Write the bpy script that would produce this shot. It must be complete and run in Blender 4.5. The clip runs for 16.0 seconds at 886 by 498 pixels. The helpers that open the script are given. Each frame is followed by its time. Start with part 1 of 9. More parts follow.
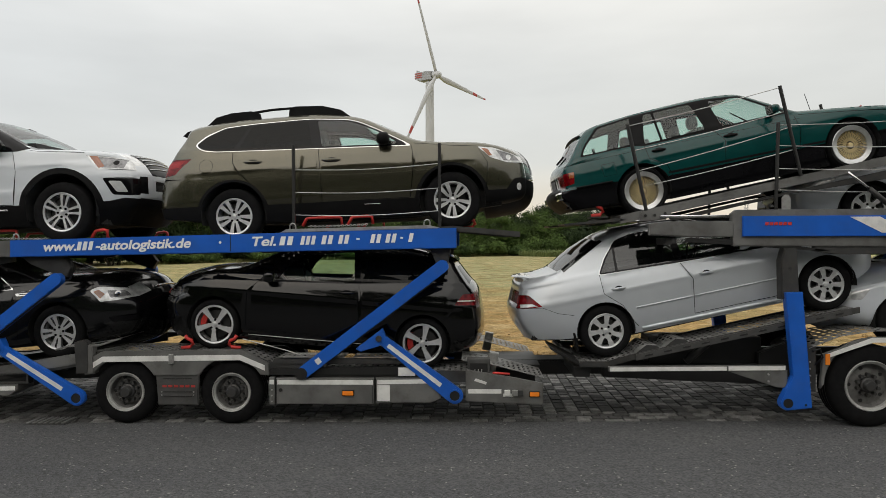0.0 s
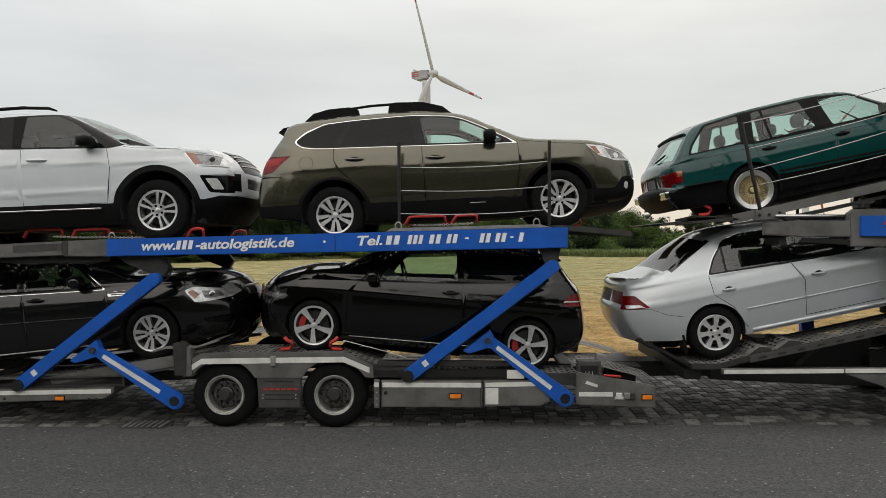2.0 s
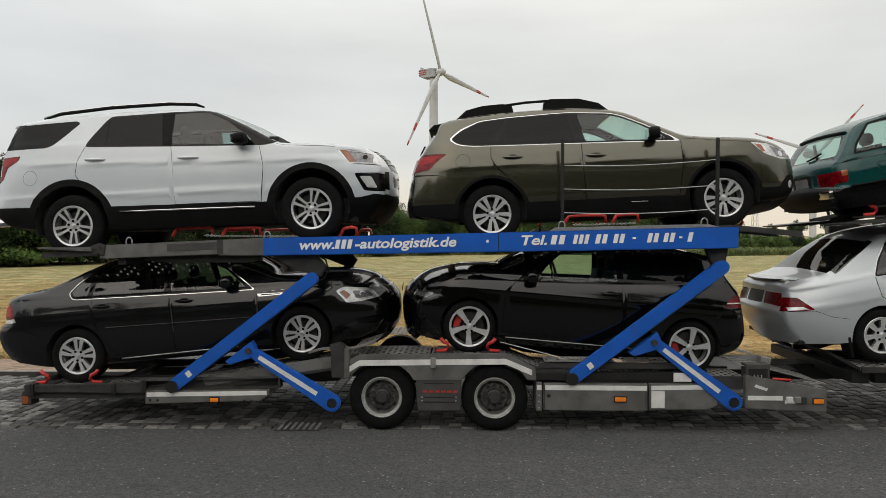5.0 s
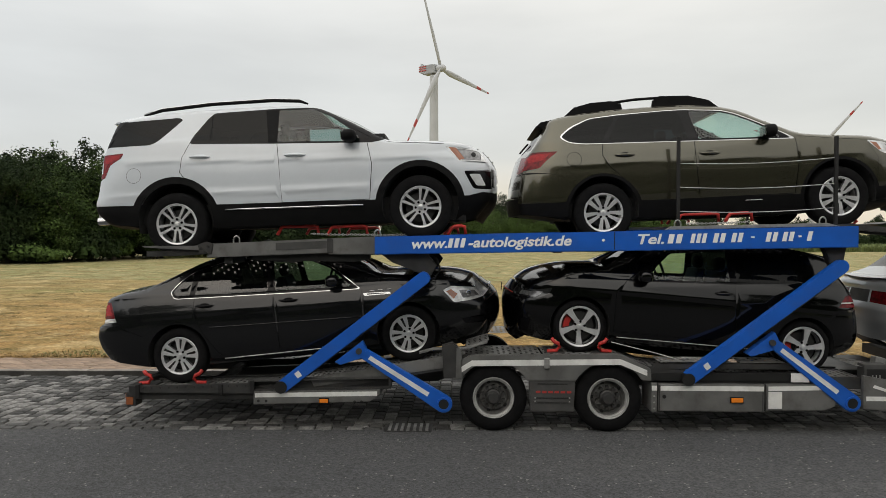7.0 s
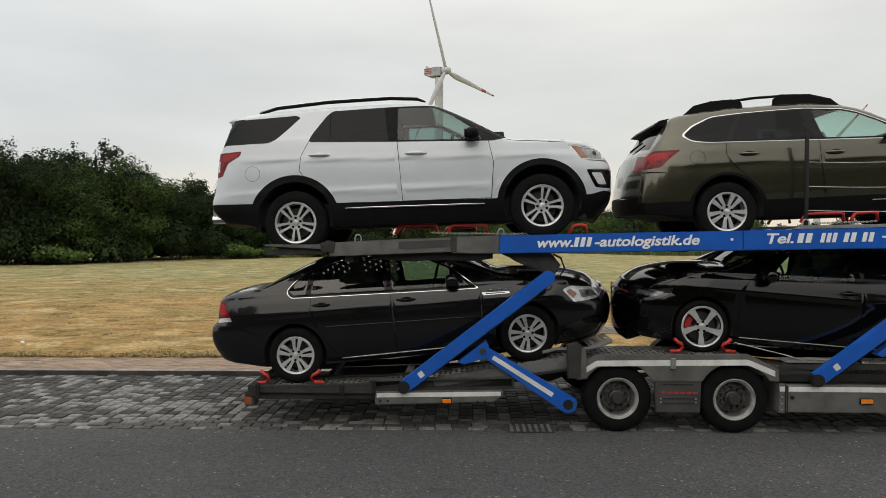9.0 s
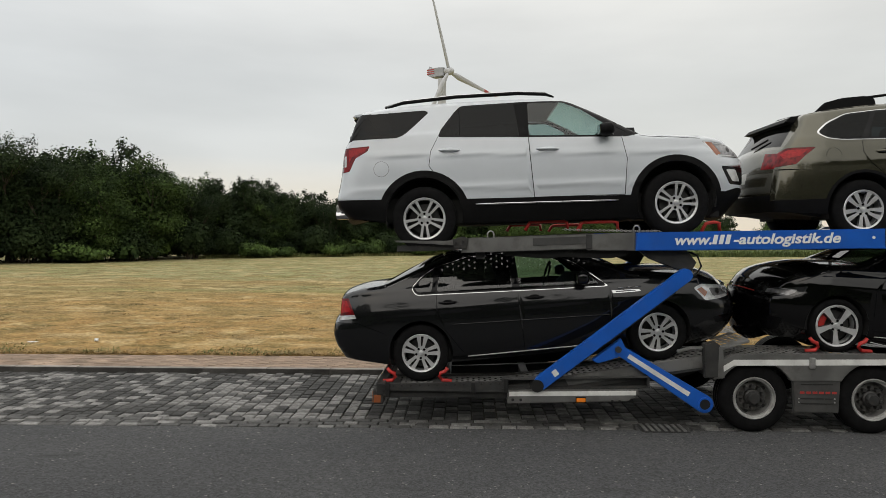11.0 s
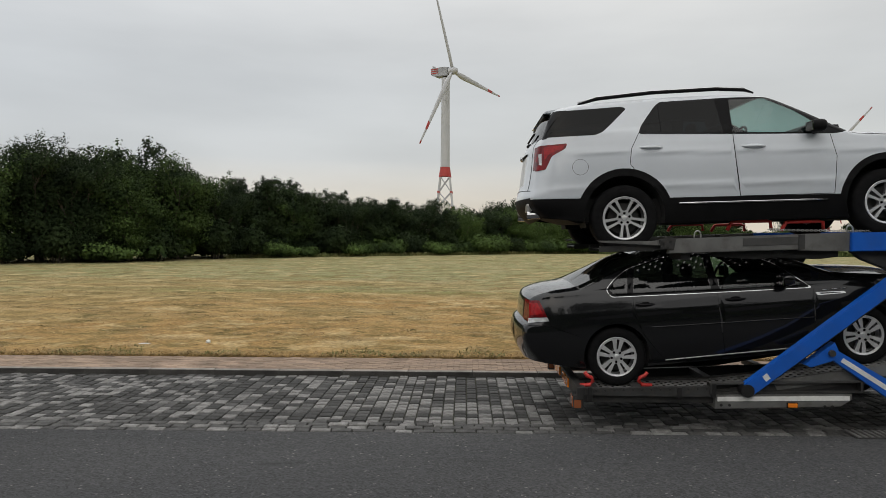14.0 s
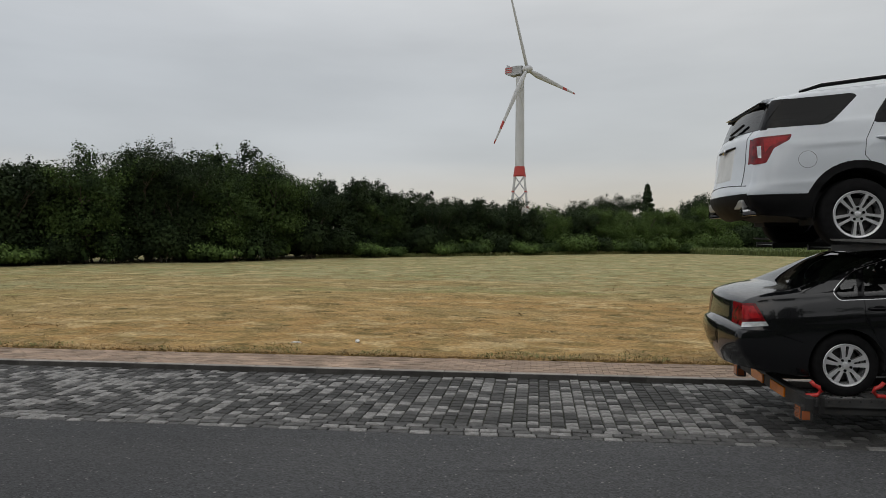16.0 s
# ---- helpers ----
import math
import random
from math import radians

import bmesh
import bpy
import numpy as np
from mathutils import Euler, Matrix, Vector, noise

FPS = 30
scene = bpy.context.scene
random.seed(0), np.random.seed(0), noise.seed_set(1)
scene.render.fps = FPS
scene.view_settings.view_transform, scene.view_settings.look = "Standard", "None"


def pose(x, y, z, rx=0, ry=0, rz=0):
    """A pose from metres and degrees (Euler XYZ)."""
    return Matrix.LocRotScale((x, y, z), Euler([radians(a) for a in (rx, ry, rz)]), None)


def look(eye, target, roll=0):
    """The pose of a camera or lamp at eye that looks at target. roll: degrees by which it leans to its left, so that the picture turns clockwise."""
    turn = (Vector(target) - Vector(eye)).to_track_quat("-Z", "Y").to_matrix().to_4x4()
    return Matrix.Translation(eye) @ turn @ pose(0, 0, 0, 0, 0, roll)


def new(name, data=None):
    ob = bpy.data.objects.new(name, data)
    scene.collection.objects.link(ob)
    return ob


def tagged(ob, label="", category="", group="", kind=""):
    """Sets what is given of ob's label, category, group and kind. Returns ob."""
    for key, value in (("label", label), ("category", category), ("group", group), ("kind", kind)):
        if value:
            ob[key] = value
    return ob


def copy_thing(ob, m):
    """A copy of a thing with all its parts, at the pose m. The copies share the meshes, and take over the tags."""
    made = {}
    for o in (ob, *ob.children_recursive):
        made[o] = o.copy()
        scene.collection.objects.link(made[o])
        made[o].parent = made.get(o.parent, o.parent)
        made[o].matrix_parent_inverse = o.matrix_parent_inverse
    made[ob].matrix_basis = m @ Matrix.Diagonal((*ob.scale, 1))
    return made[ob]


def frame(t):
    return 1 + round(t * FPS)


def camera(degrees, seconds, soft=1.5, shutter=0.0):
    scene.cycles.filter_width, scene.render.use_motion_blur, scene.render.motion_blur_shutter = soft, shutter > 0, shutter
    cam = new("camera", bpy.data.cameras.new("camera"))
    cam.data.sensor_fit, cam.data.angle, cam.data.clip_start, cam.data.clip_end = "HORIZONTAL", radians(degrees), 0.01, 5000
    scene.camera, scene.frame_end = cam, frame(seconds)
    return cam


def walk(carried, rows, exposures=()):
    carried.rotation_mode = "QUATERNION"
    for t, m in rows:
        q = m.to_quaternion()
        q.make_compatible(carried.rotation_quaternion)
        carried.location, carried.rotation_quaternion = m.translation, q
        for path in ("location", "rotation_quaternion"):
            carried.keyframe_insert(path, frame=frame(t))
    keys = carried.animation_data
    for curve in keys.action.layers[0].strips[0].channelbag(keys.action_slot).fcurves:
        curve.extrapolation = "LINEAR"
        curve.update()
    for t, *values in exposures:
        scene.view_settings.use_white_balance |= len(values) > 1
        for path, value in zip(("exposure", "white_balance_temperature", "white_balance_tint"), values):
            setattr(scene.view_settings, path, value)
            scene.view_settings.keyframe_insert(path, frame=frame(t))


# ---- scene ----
cam = camera(67.0, 16.0, soft=0.75)
PATH = [
    (0, (0.04, -1.182, 2.231), (-0.036, 0.816, 2.199), -0.3),
    (0.5, (-0.319, -1.137, 2.234), (-0.39, 0.861, 2.201), -0.3),
    (1, (-0.666, -1.109, 2.236), (-0.729, 0.89, 2.203), -0.2),
    (1.5, (-1.0, -1.077, 2.239), (-1.057, 0.922, 2.206), -0.2),
    (2, (-1.312, -1.045, 2.241), (-1.37, 0.953, 2.206), -0.2),
    (2.5, (-1.608, -1.032, 2.241), (-1.665, 0.967, 2.205), -0.2),
    (3, (-1.896, -1.032, 2.239), (-1.955, 0.966, 2.205), -0.2),
    (3.5, (-2.187, -1.026, 2.236), (-2.249, 0.973, 2.203), -0.2),
    (4, (-2.498, -1.002, 2.24), (-2.565, 0.997, 2.206), -0.1),
    (6.5, (-4.15, -0.877, 2.281), (-4.218, 1.121, 2.232), 0.0),
    (7, (-4.472, -0.878, 2.283), (-4.534, 1.12, 2.233), 0.0),
    (7.5, (-4.794, -0.882, 2.279), (-4.859, 1.117, 2.231), 0.0),
    (8, (-5.127, -0.881, 2.27), (-5.19, 1.117, 2.222), 0.1),
    (8.5, (-5.476, -0.873, 2.258), (-5.543, 1.125, 2.212), 0.1),
    (9, (-5.855, -0.861, 2.242), (-5.924, 1.137, 2.199), 0.1),
    (11.5, (-7.742, -0.779, 2.18), (-7.809, 1.22, 2.139), 0.4),
    (12, (-8.108, -0.74, 2.176), (-8.174, 1.258, 2.134), 0.3),
    (12.5, (-8.477, -0.715, 2.177), (-8.545, 1.283, 2.135), 0.3),
    (13, (-8.854, -0.696, 2.18), (-8.922, 1.302, 2.139), 0.3),
    (13.5, (-9.234, -0.68, 2.18), (-9.3, 1.319, 2.138), 0.3),
    (14, (-9.629, -0.649, 2.176), (-9.695, 1.35, 2.134), 0.4),
    (14.5, (-10.029, -0.598, 2.165), (-10.096, 1.401, 2.124), 0.4),
    (15, (-10.425, -0.543, 2.157), (-10.516, 1.454, 2.115), 0.3),
    (15.5, (-10.787, -0.502, 2.152), (-10.967, 1.489, 2.11), 0.2),
    (16, (-11.104, -0.488, 2.154), (-11.383, 1.492, 2.111), 0.2),
]
walk(cam, [(t, look(eye, target, roll)) for t, eye, target, roll in PATH], exposures=[(0, 0.08, 6820, 9), (9, 0.07, 6820, 9), (12.5, -0.07, 6700, 9), (14.5, -0.22, 6560, 10), (16, -0.38, 6450, 10)])

# ---- world and sun: a bright, even overcast evening ----
world = bpy.data.worlds.new("overcast_sky")
scene.world = world
world.use_nodes = True
wt = world.node_tree
wt.nodes.clear()


def wnode(kind, **props):
    n = wt.nodes.new(kind)
    for key, value in props.items():
        setattr(n, key, value)
    return n


SUN_UP, SUN_TURN = radians(38), radians(205)
w_out = wnode("ShaderNodeOutputWorld")
w_bg = wnode("ShaderNodeBackground")
w_sky = wnode("ShaderNodeTexSky", sky_type="NISHITA", sun_disc=False, sun_elevation=SUN_UP, sun_rotation=SUN_TURN, air_density=1.2, dust_density=3.0)
w_geo = wnode("ShaderNodeTexCoord")
w_sep = wnode("ShaderNodeSeparateXYZ")
w_ramp = wnode("ShaderNodeValToRGB")
w_map = wnode("ShaderNodeMapping")
w_map.inputs["Scale"].default_value = (1.2, 1.2, 5.0)
w_noise = wnode("ShaderNodeTexNoise")
w_noise.inputs["Scale"].default_value = 1.6
w_noise.inputs["Detail"].default_value = 5.0
w_noise.inputs["Roughness"].default_value = 0.5
w_cr = wnode("ShaderNodeMapRange")
w_cr.inputs["From Min"].default_value, w_cr.inputs["From Max"].default_value = 0.3, 0.7
w_cr.inputs["To Min"].default_value, w_cr.inputs["To Max"].default_value = 0.88, 1.09
w_mul = wnode("ShaderNodeVectorMath", operation="SCALE")
w_scale = wnode("ShaderNodeVectorMath", operation="SCALE")
w_scale.inputs["Scale"].default_value = 0.02
w_add = wnode("ShaderNodeVectorMath", operation="ADD")
stops = w_ramp.color_ramp.elements
stops[0].position, stops[0].color = 0.0, (0.80, 0.72, 0.60, 1)
stops[1].position, stops[1].color = 1.0, (1.42, 1.40, 1.36, 1)
for at, col in ((0.05, (0.72, 0.67, 0.60, 1)), (0.11, (0.60, 0.605, 0.605, 1)), (0.22, (0.64, 0.645, 0.64, 1)), (0.36, (0.78, 0.775, 0.755, 1)), (0.6, (1.02, 1.01, 0.98, 1))):
    e = stops.new(at)
    e.color = col
w_side = wnode("ShaderNodeMapRange")
w_side.inputs["From Min"].default_value, w_side.inputs["From Max"].default_value = -0.65, 0.25
w_tint = wnode("ShaderNodeMix", data_type="RGBA")
w_tint.inputs["A"].default_value, w_tint.inputs["B"].default_value = (0.97, 1.0, 1.045, 1), (1.0, 1.0, 0.995, 1)
w_cool = wnode("ShaderNodeVectorMath", operation="MULTIPLY")
for a, b in ((w_sep.outputs["X"], w_side.inputs[0]), (w_side.outputs[0], w_tint.inputs["Factor"]), (w_tint.outputs["Result"], w_cool.inputs[1]), (w_mul.outputs[0], w_cool.inputs[0]),
             (w_cool.outputs[0], w_add.inputs[0])):
    wt.links.new(a, b)
for a, b in ((w_geo.outputs["Generated"], w_sep.inputs[0]), (w_sep.outputs["Z"], w_ramp.inputs[0]), (w_geo.outputs["Generated"], w_map.inputs[0]),
             (w_map.outputs[0], w_noise.inputs["Vector"]), (w_noise.outputs[0], w_cr.inputs[0]), (w_ramp.outputs[0], w_mul.inputs[0]),
             (w_cr.outputs[0], w_mul.inputs["Scale"]), (w_sky.outputs[0], w_scale.inputs[0]), 
             (w_scale.outputs[0], w_add.inputs[1]), (w_add.outputs[0], w_bg.inputs[0]), (w_bg.outputs[0], w_out.inputs[0])):
    wt.links.new(a, b)
w_bg.inputs["Strength"].default_value = 1.0

sun = new("sun", bpy.data.lights.new("sun", "SUN"))
sun.data.energy, sun.data.angle, sun.data.color = 0.6, radians(85), (1.0, 0.985, 0.96)
sun.matrix_world = look((-12, -22, 26), (0, 0, 0))

# ---- materials ----
MATS = {}


def mat(name, color, rough=0.5, metal=0.0, vary=0.12, scale=6.0, bump=0.0, bump_scale=60.0, coat=0.0, second=None, per_object=0.0, per_island=0.0,
        spec=0.5, fine=0.0, streak=None, dirt=0.0, dirt_color=(0.12, 0.10, 0.08)):
    """A surface with colour varied at two scales, optional relief, clear coat, stains and a tint per object or piece."""
    m = bpy.data.materials.new(name)
    m.use_nodes = True
    nt = m.node_tree
    b = nt.nodes["Principled BSDF"]
    link = nt.links.new

    def node(kind, **props):
        n = nt.nodes.new(kind)
        for key, value in props.items():
            setattr(n, key, value)
        return n

    tex = node("ShaderNodeTexCoord")
    where = tex.outputs["Object"]
    if streak:
        mp = node("ShaderNodeMapping")
        mp.inputs["Scale"].default_value = streak
        link(where, mp.inputs[0])
        where = mp.outputs[0]
    big = node("ShaderNodeTexNoise")
    big.inputs["Scale"].default_value, big.inputs["Detail"].default_value = scale, 4.0
    link(where, big.inputs["Vector"])
    small = node("ShaderNodeTexNoise")
    small.inputs["Scale"].default_value, small.inputs["Detail"].default_value = bump_scale, 3.0
    link(where, small.inputs["Vector"])
    mix = node("ShaderNodeMix", data_type="RGBA")
    two = second or tuple(c * (1 - vary) for c in color)
    lo, hi = tuple(c * (1 + vary * 0.5) for c in color), two
    mix.inputs["A"].default_value, mix.inputs["B"].default_value = (*lo, 1), (*hi, 1)
    spread = node("ShaderNodeMapRange")
    spread.inputs["From Min"].default_value, spread.inputs["From Max"].default_value = 0.35, 0.65
    link(big.outputs[0], spread.inputs[0])
    link(spread.outputs[0], mix.inputs["Factor"])
    col = mix.outputs["Result"]
    if fine:
        f = node("ShaderNodeMapRange")
        f.inputs["From Min"].default_value, f.inputs["From Max"].default_value = 0.3, 0.7
        f.inputs["To Min"].default_value, f.inputs["To Max"].default_value = 1 - fine, 1 + fine
        link(small.outputs[0], f.inputs[0])
        sc = node("ShaderNodeVectorMath", operation="SCALE")
        link(col, sc.inputs[0])
        link(f.outputs[0], sc.inputs["Scale"])
        col = sc.outputs[0]
    for amount, source in ((per_object, "object"), (per_island, "island")):
        if amount:
            r = node("ShaderNodeObjectInfo").outputs["Random"] if source == "object" else node("ShaderNodeNewGeometry").outputs["Random Per Island"]
            f = node("ShaderNodeMapRange")
            f.inputs["To Min"].default_value, f.inputs["To Max"].default_value = 1 - amount, 1 + amount
            link(r, f.inputs[0])
            sc = node("ShaderNodeVectorMath", operation="SCALE")
            link(col, sc.inputs[0])
            link(f.outputs[0], sc.inputs["Scale"])
            col = sc.outputs[0]
    if dirt:
        dn = node("ShaderNodeTexNoise")
        dn.inputs["Scale"].default_value, dn.inputs["Detail"].default_value, dn.inputs["Roughness"].default_value = scale * 2.3, 7.0, 0.65
        link(tex.outputs["Object"], dn.inputs["Vector"])
        dr = node("ShaderNodeMapRange")
        dr.inputs["From Min"].default_value, dr.inputs["From Max"].default_value = 0.5, 0.72
        dr.inputs["To Max"].default_value = dirt
        link(dn.outputs[0], dr.inputs[0])
        dm = node("ShaderNodeMix", data_type="RGBA")
        dm.inputs["B"].default_value = (*dirt_color, 1)
        link(dr.outputs[0], dm.inputs["Factor"])
        link(col, dm.inputs["A"])
        col = dm.outputs["Result"]
    link(col, b.inputs["Base Color"])
    rr = node("ShaderNodeMapRange")
    rr.inputs["To Min"].default_value, rr.inputs["To Max"].default_value = max(rough * 0.85, 0.0), min(rough * 1.15, 1.0)
    link(big.outputs[0], rr.inputs[0])
    link(rr.outputs[0], b.inputs["Roughness"])
    b.inputs["Metallic"].default_value = metal
    b.inputs["Specular IOR Level"].default_value = spec
    if coat:
        b.inputs["Coat Weight"].default_value, b.inputs["Coat Roughness"].default_value = coat, 0.04
    if bump:
        bp = node("ShaderNodeBump")
        bp.inputs["Strength"].default_value, bp.inputs["Distance"].default_value = bump, 0.01
        link(small.outputs[0], bp.inputs["Height"])
        link(bp.outputs[0], b.inputs["Normal"])
    MATS[name] = m
    return m


def glass_mat(name, tint, clear=0.6, rough=0.02, least=0.06):
    """A tinted pane: part see-through, part dark film, with the gloss of glass."""
    m = bpy.data.materials.new(name)
    m.use_nodes = True
    nt = m.node_tree
    nt.nodes.clear()
    out = nt.nodes.new("ShaderNodeOutputMaterial")
    see = nt.nodes.new("ShaderNodeBsdfTransparent")
    see.inputs[0].default_value = (*tint, 1)
    gloss = nt.nodes.new("ShaderNodeBsdfGlossy")
    gloss.inputs["Roughness"].default_value = rough
    edge = nt.nodes.new("ShaderNodeLayerWeight")
    edge.inputs["Blend"].default_value = 0.5
    power = nt.nodes.new("ShaderNodeMath")
    power.operation = "POWER"
    power.inputs[1].default_value = 5.0
    fres = nt.nodes.new("ShaderNodeMapRange")
    fres.inputs["To Min"].default_value, fres.inputs["To Max"].default_value = least, 1.0
    nt.links.new(edge.outputs["Facing"], power.inputs[0])
    nt.links.new(power.outputs[0], fres.inputs[0])
    dark = nt.nodes.new("ShaderNodeBsdfDiffuse")
    dark.inputs[0].default_value = (0.004, 0.0045, 0.0045, 1)
    body = nt.nodes.new("ShaderNodeMixShader")
    body.inputs[0].default_value = 1 - clear
    top = nt.nodes.new("ShaderNodeMixShader")
    link = nt.links.new
    link(see.outputs[0], body.inputs[1])
    link(dark.outputs[0], body.inputs[2])
    link(fres.outputs[0], top.inputs[0])
    link(body.outputs[0], top.inputs[1])
    link(gloss.outputs[0], top.inputs[2])
    link(top.outputs[0], out.inputs[0])
    MATS[name] = m
    return m




def speckled(name, base, other, speck, rough=0.88):
    """Worn asphalt: rolled chippings, light stones here and there, faint drifts of dust, seams of tar, and a brightness
    ramp along x.
    """
    m = bpy.data.materials.new(name)
    m.use_nodes = True
    nt = m.node_tree
    b = nt.nodes["Principled BSDF"]
    link = nt.links.new
    tex = nt.nodes.new("ShaderNodeTexCoord")

    def ranged(value, a, c, lo, hi):
        r = nt.nodes.new("ShaderNodeMapRange")
        for key, v in (("From Min", a), ("From Max", c), ("To Min", lo), ("To Max", hi)):
            r.inputs[key].default_value = v
        link(value, r.inputs[0])
        return r.outputs[0]

    def mixed(f, a, c):
        x = nt.nodes.new("ShaderNodeMix")
        x.data_type = "RGBA"
        link(f, x.inputs["Factor"])
        for sock, v in (("A", a), ("B", c)):
            if isinstance(v, tuple):
                x.inputs[sock].default_value = (*v, 1)
            else:
                link(v, x.inputs[sock])
        return x.outputs["Result"]

    def noise_at(scale, detail, stretch=(1, 1, 1)):
        mp = nt.nodes.new("ShaderNodeMapping")
        mp.inputs["Scale"].default_value = stretch
        link(tex.outputs["Object"], mp.inputs[0])
        n = nt.nodes.new("ShaderNodeTexNoise")
        n.inputs["Scale"].default_value, n.inputs["Detail"].default_value = scale, detail
        link(mp.outputs[0], n.inputs["Vector"])
        return n.outputs[0]

    col = mixed(ranged(noise_at(0.6, 5, (0.4, 1.5, 1)), 0.35, 0.65, 0, 1), base, other)
    cells = nt.nodes.new("ShaderNodeTexVoronoi")
    cells.inputs["Scale"].default_value = 55.0
    link(tex.outputs["Object"], cells.inputs["Vector"])
    sep = nt.nodes.new("ShaderNodeSeparateColor")
    link(cells.outputs["Color"], sep.inputs[0])
    chip = ranged(sep.outputs[0], 0.0, 1.0, 0.62, 1.38)
    sc = nt.nodes.new("ShaderNodeVectorMath")
    sc.operation = "SCALE"
    link(col, sc.inputs[0])
    link(chip, sc.inputs["Scale"])
    rare = ranged(sep.outputs[1], 0.988, 0.996, 0.0, 0.7)
    col = mixed(rare, sc.outputs[0], speck)
    # Darker towards -x: the camera's falling exposure, put into the asphalt colour.
    along = nt.nodes.new("ShaderNodeSeparateXYZ")
    link(tex.outputs["Object"], along.inputs[0])
    wander = nt.nodes.new("ShaderNodeMath")
    link(along.outputs["X"], wander.inputs[0])
    link(ranged(noise_at(0.25, 3), 0.3, 0.7, -3.0, 3.0), wander.inputs[1])
    exposure_ramp = nt.nodes.new("ShaderNodeVectorMath")
    exposure_ramp.operation = "SCALE"
    link(col, exposure_ramp.inputs[0])
    link(ranged(wander.outputs[0], -16.0, -2.0, 0.80, 1.38), exposure_ramp.inputs["Scale"])
    col = exposure_ramp.outputs[0]
    stain = ranged(noise_at(2.2, 7, (0.5, 1.6, 1)), 0.64, 0.74, 0.0, 0.45)
    col = mixed(stain, col, tuple(c * 0.45 for c in base))
    link(col, b.inputs["Base Color"])
    b.inputs["Roughness"].default_value = rough
    b.inputs["Specular IOR Level"].default_value = 0.35
    bp = nt.nodes.new("ShaderNodeBump")
    bp.inputs["Strength"].default_value, bp.inputs["Distance"].default_value = 0.6, 0.012
    link(cells.outputs["Distance"], bp.inputs["Height"])
    link(bp.outputs[0], b.inputs["Normal"])
    MATS[name] = m


speckled("asphalt", (0.046, 0.047, 0.0495), (0.056, 0.0565, 0.058), (0.22, 0.215, 0.2))
for stone, shade, other in (("light", (0.215, 0.210, 0.204), (0.128, 0.125, 0.120)), ("grey", (0.076, 0.075, 0.073), (0.048, 0.047, 0.046)), ("dark", (0.033, 0.032, 0.031), (0.021, 0.021, 0.020))):
    mat("sett_" + stone, shade, 0.8, second=other, scale=9, bump=0.6, bump_scale=70, per_object=0.16, fine=0.28, dirt=0.4, dirt_color=(0.05, 0.048, 0.04))
    mat("setts_" + stone, shade, 0.8, second=other, scale=9, bump=0.6, bump_scale=70, per_island=0.16, fine=0.28, dirt=0.4, dirt_color=(0.05, 0.048, 0.04))
mat("joint_sand", (0.022, 0.021, 0.018), 0.95, vary=0.3, scale=3, bump=0.4, second=(0.034, 0.036, 0.018))
# Kerb faces dirty and shaded dark in the colour, tops lighter as if lit.
mat("kerb_stone", (0.058, 0.055, 0.051), 0.9, vary=0.3, scale=4, bump=0.4, per_object=0.2, fine=0.2, dirt=0.5, dirt_color=(0.025, 0.023, 0.02))
mat("kerb_top", (0.24, 0.22, 0.20), 0.9, vary=0.25, scale=5, bump=0.4, per_object=0.15, fine=0.2)
mat("paver", (0.285, 0.205, 0.148), 0.9, vary=0.3, scale=2, bump=0.3, per_object=0.2, fine=0.2, dirt=0.35, dirt_color=(0.09, 0.075, 0.055))
mat("paver_far", (0.285, 0.205, 0.148), 0.9, vary=0.3, scale=2, bump=0.3, per_island=0.2, fine=0.2, dirt=0.35, dirt_color=(0.09, 0.075, 0.055))
mat("blue_paint", (0.006, 0.102, 0.49), 0.38, vary=0.12, scale=3, coat=0.1, dirt=0.12)
mat("grey_steel", (0.14, 0.14, 0.136), 0.5, metal=0.15, vary=0.3, scale=3, bump=0.1, dirt=0.6, dirt_color=(0.07, 0.063, 0.055))
mat("plate_steel", (0.23, 0.23, 0.225), 0.5, metal=0.25, vary=0.3, scale=4, bump=0.15, dirt=0.5, dirt_color=(0.05, 0.045, 0.04))
mat("dark_steel", (0.045, 0.045, 0.045), 0.55, metal=0.3, vary=0.3, scale=4, bump=0.15, dirt=0.4, dirt_color=(0.09, 0.075, 0.06))
mat("black_steel", (0.011, 0.011, 0.011), 0.5, vary=0.3, scale=4)
# Rim dish grey is darkened for the recess shade, with dirt over it.
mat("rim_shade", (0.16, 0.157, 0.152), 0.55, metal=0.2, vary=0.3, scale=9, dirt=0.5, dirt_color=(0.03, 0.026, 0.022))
mat("skirt_panel", (0.055, 0.055, 0.054), 0.6, vary=0.25, scale=5, dirt=0.4, dirt_color=(0.09, 0.08, 0.07))
mat("wheel_silver", (0.36, 0.36, 0.35), 0.45, metal=0.2, vary=0.2, scale=9, dirt=0.35, dirt_color=(0.16, 0.13, 0.10))
mat("galvanised", (0.42, 0.42, 0.41), 0.42, metal=0.7, vary=0.2, scale=9, dirt=0.3)
mat("white_tape", (0.72, 0.72, 0.70), 0.35, vary=0.12, scale=6, dirt=0.2)
mat("white_letter", (0.86, 0.86, 0.85), 0.4, vary=0.04)
mat("rubber", (0.0065, 0.0065, 0.007), 0.85, spec=0.15, vary=0.25, scale=14, bump=0.15)
mat("red_paint", (0.52, 0.03, 0.025), 0.45, vary=0.15, scale=8, dirt=0.25)
mat("orange_lens", (0.85, 0.24, 0.02), 0.2, vary=0.1, coat=0.5)
mat("red_lens", (0.17, 0.003, 0.006), 0.22, spec=0.2, vary=0.6, scale=18, coat=0.15)
mat("red_bright", (0.32, 0.006, 0.009), 0.25, spec=0.2, vary=0.3, scale=40, coat=0.15)
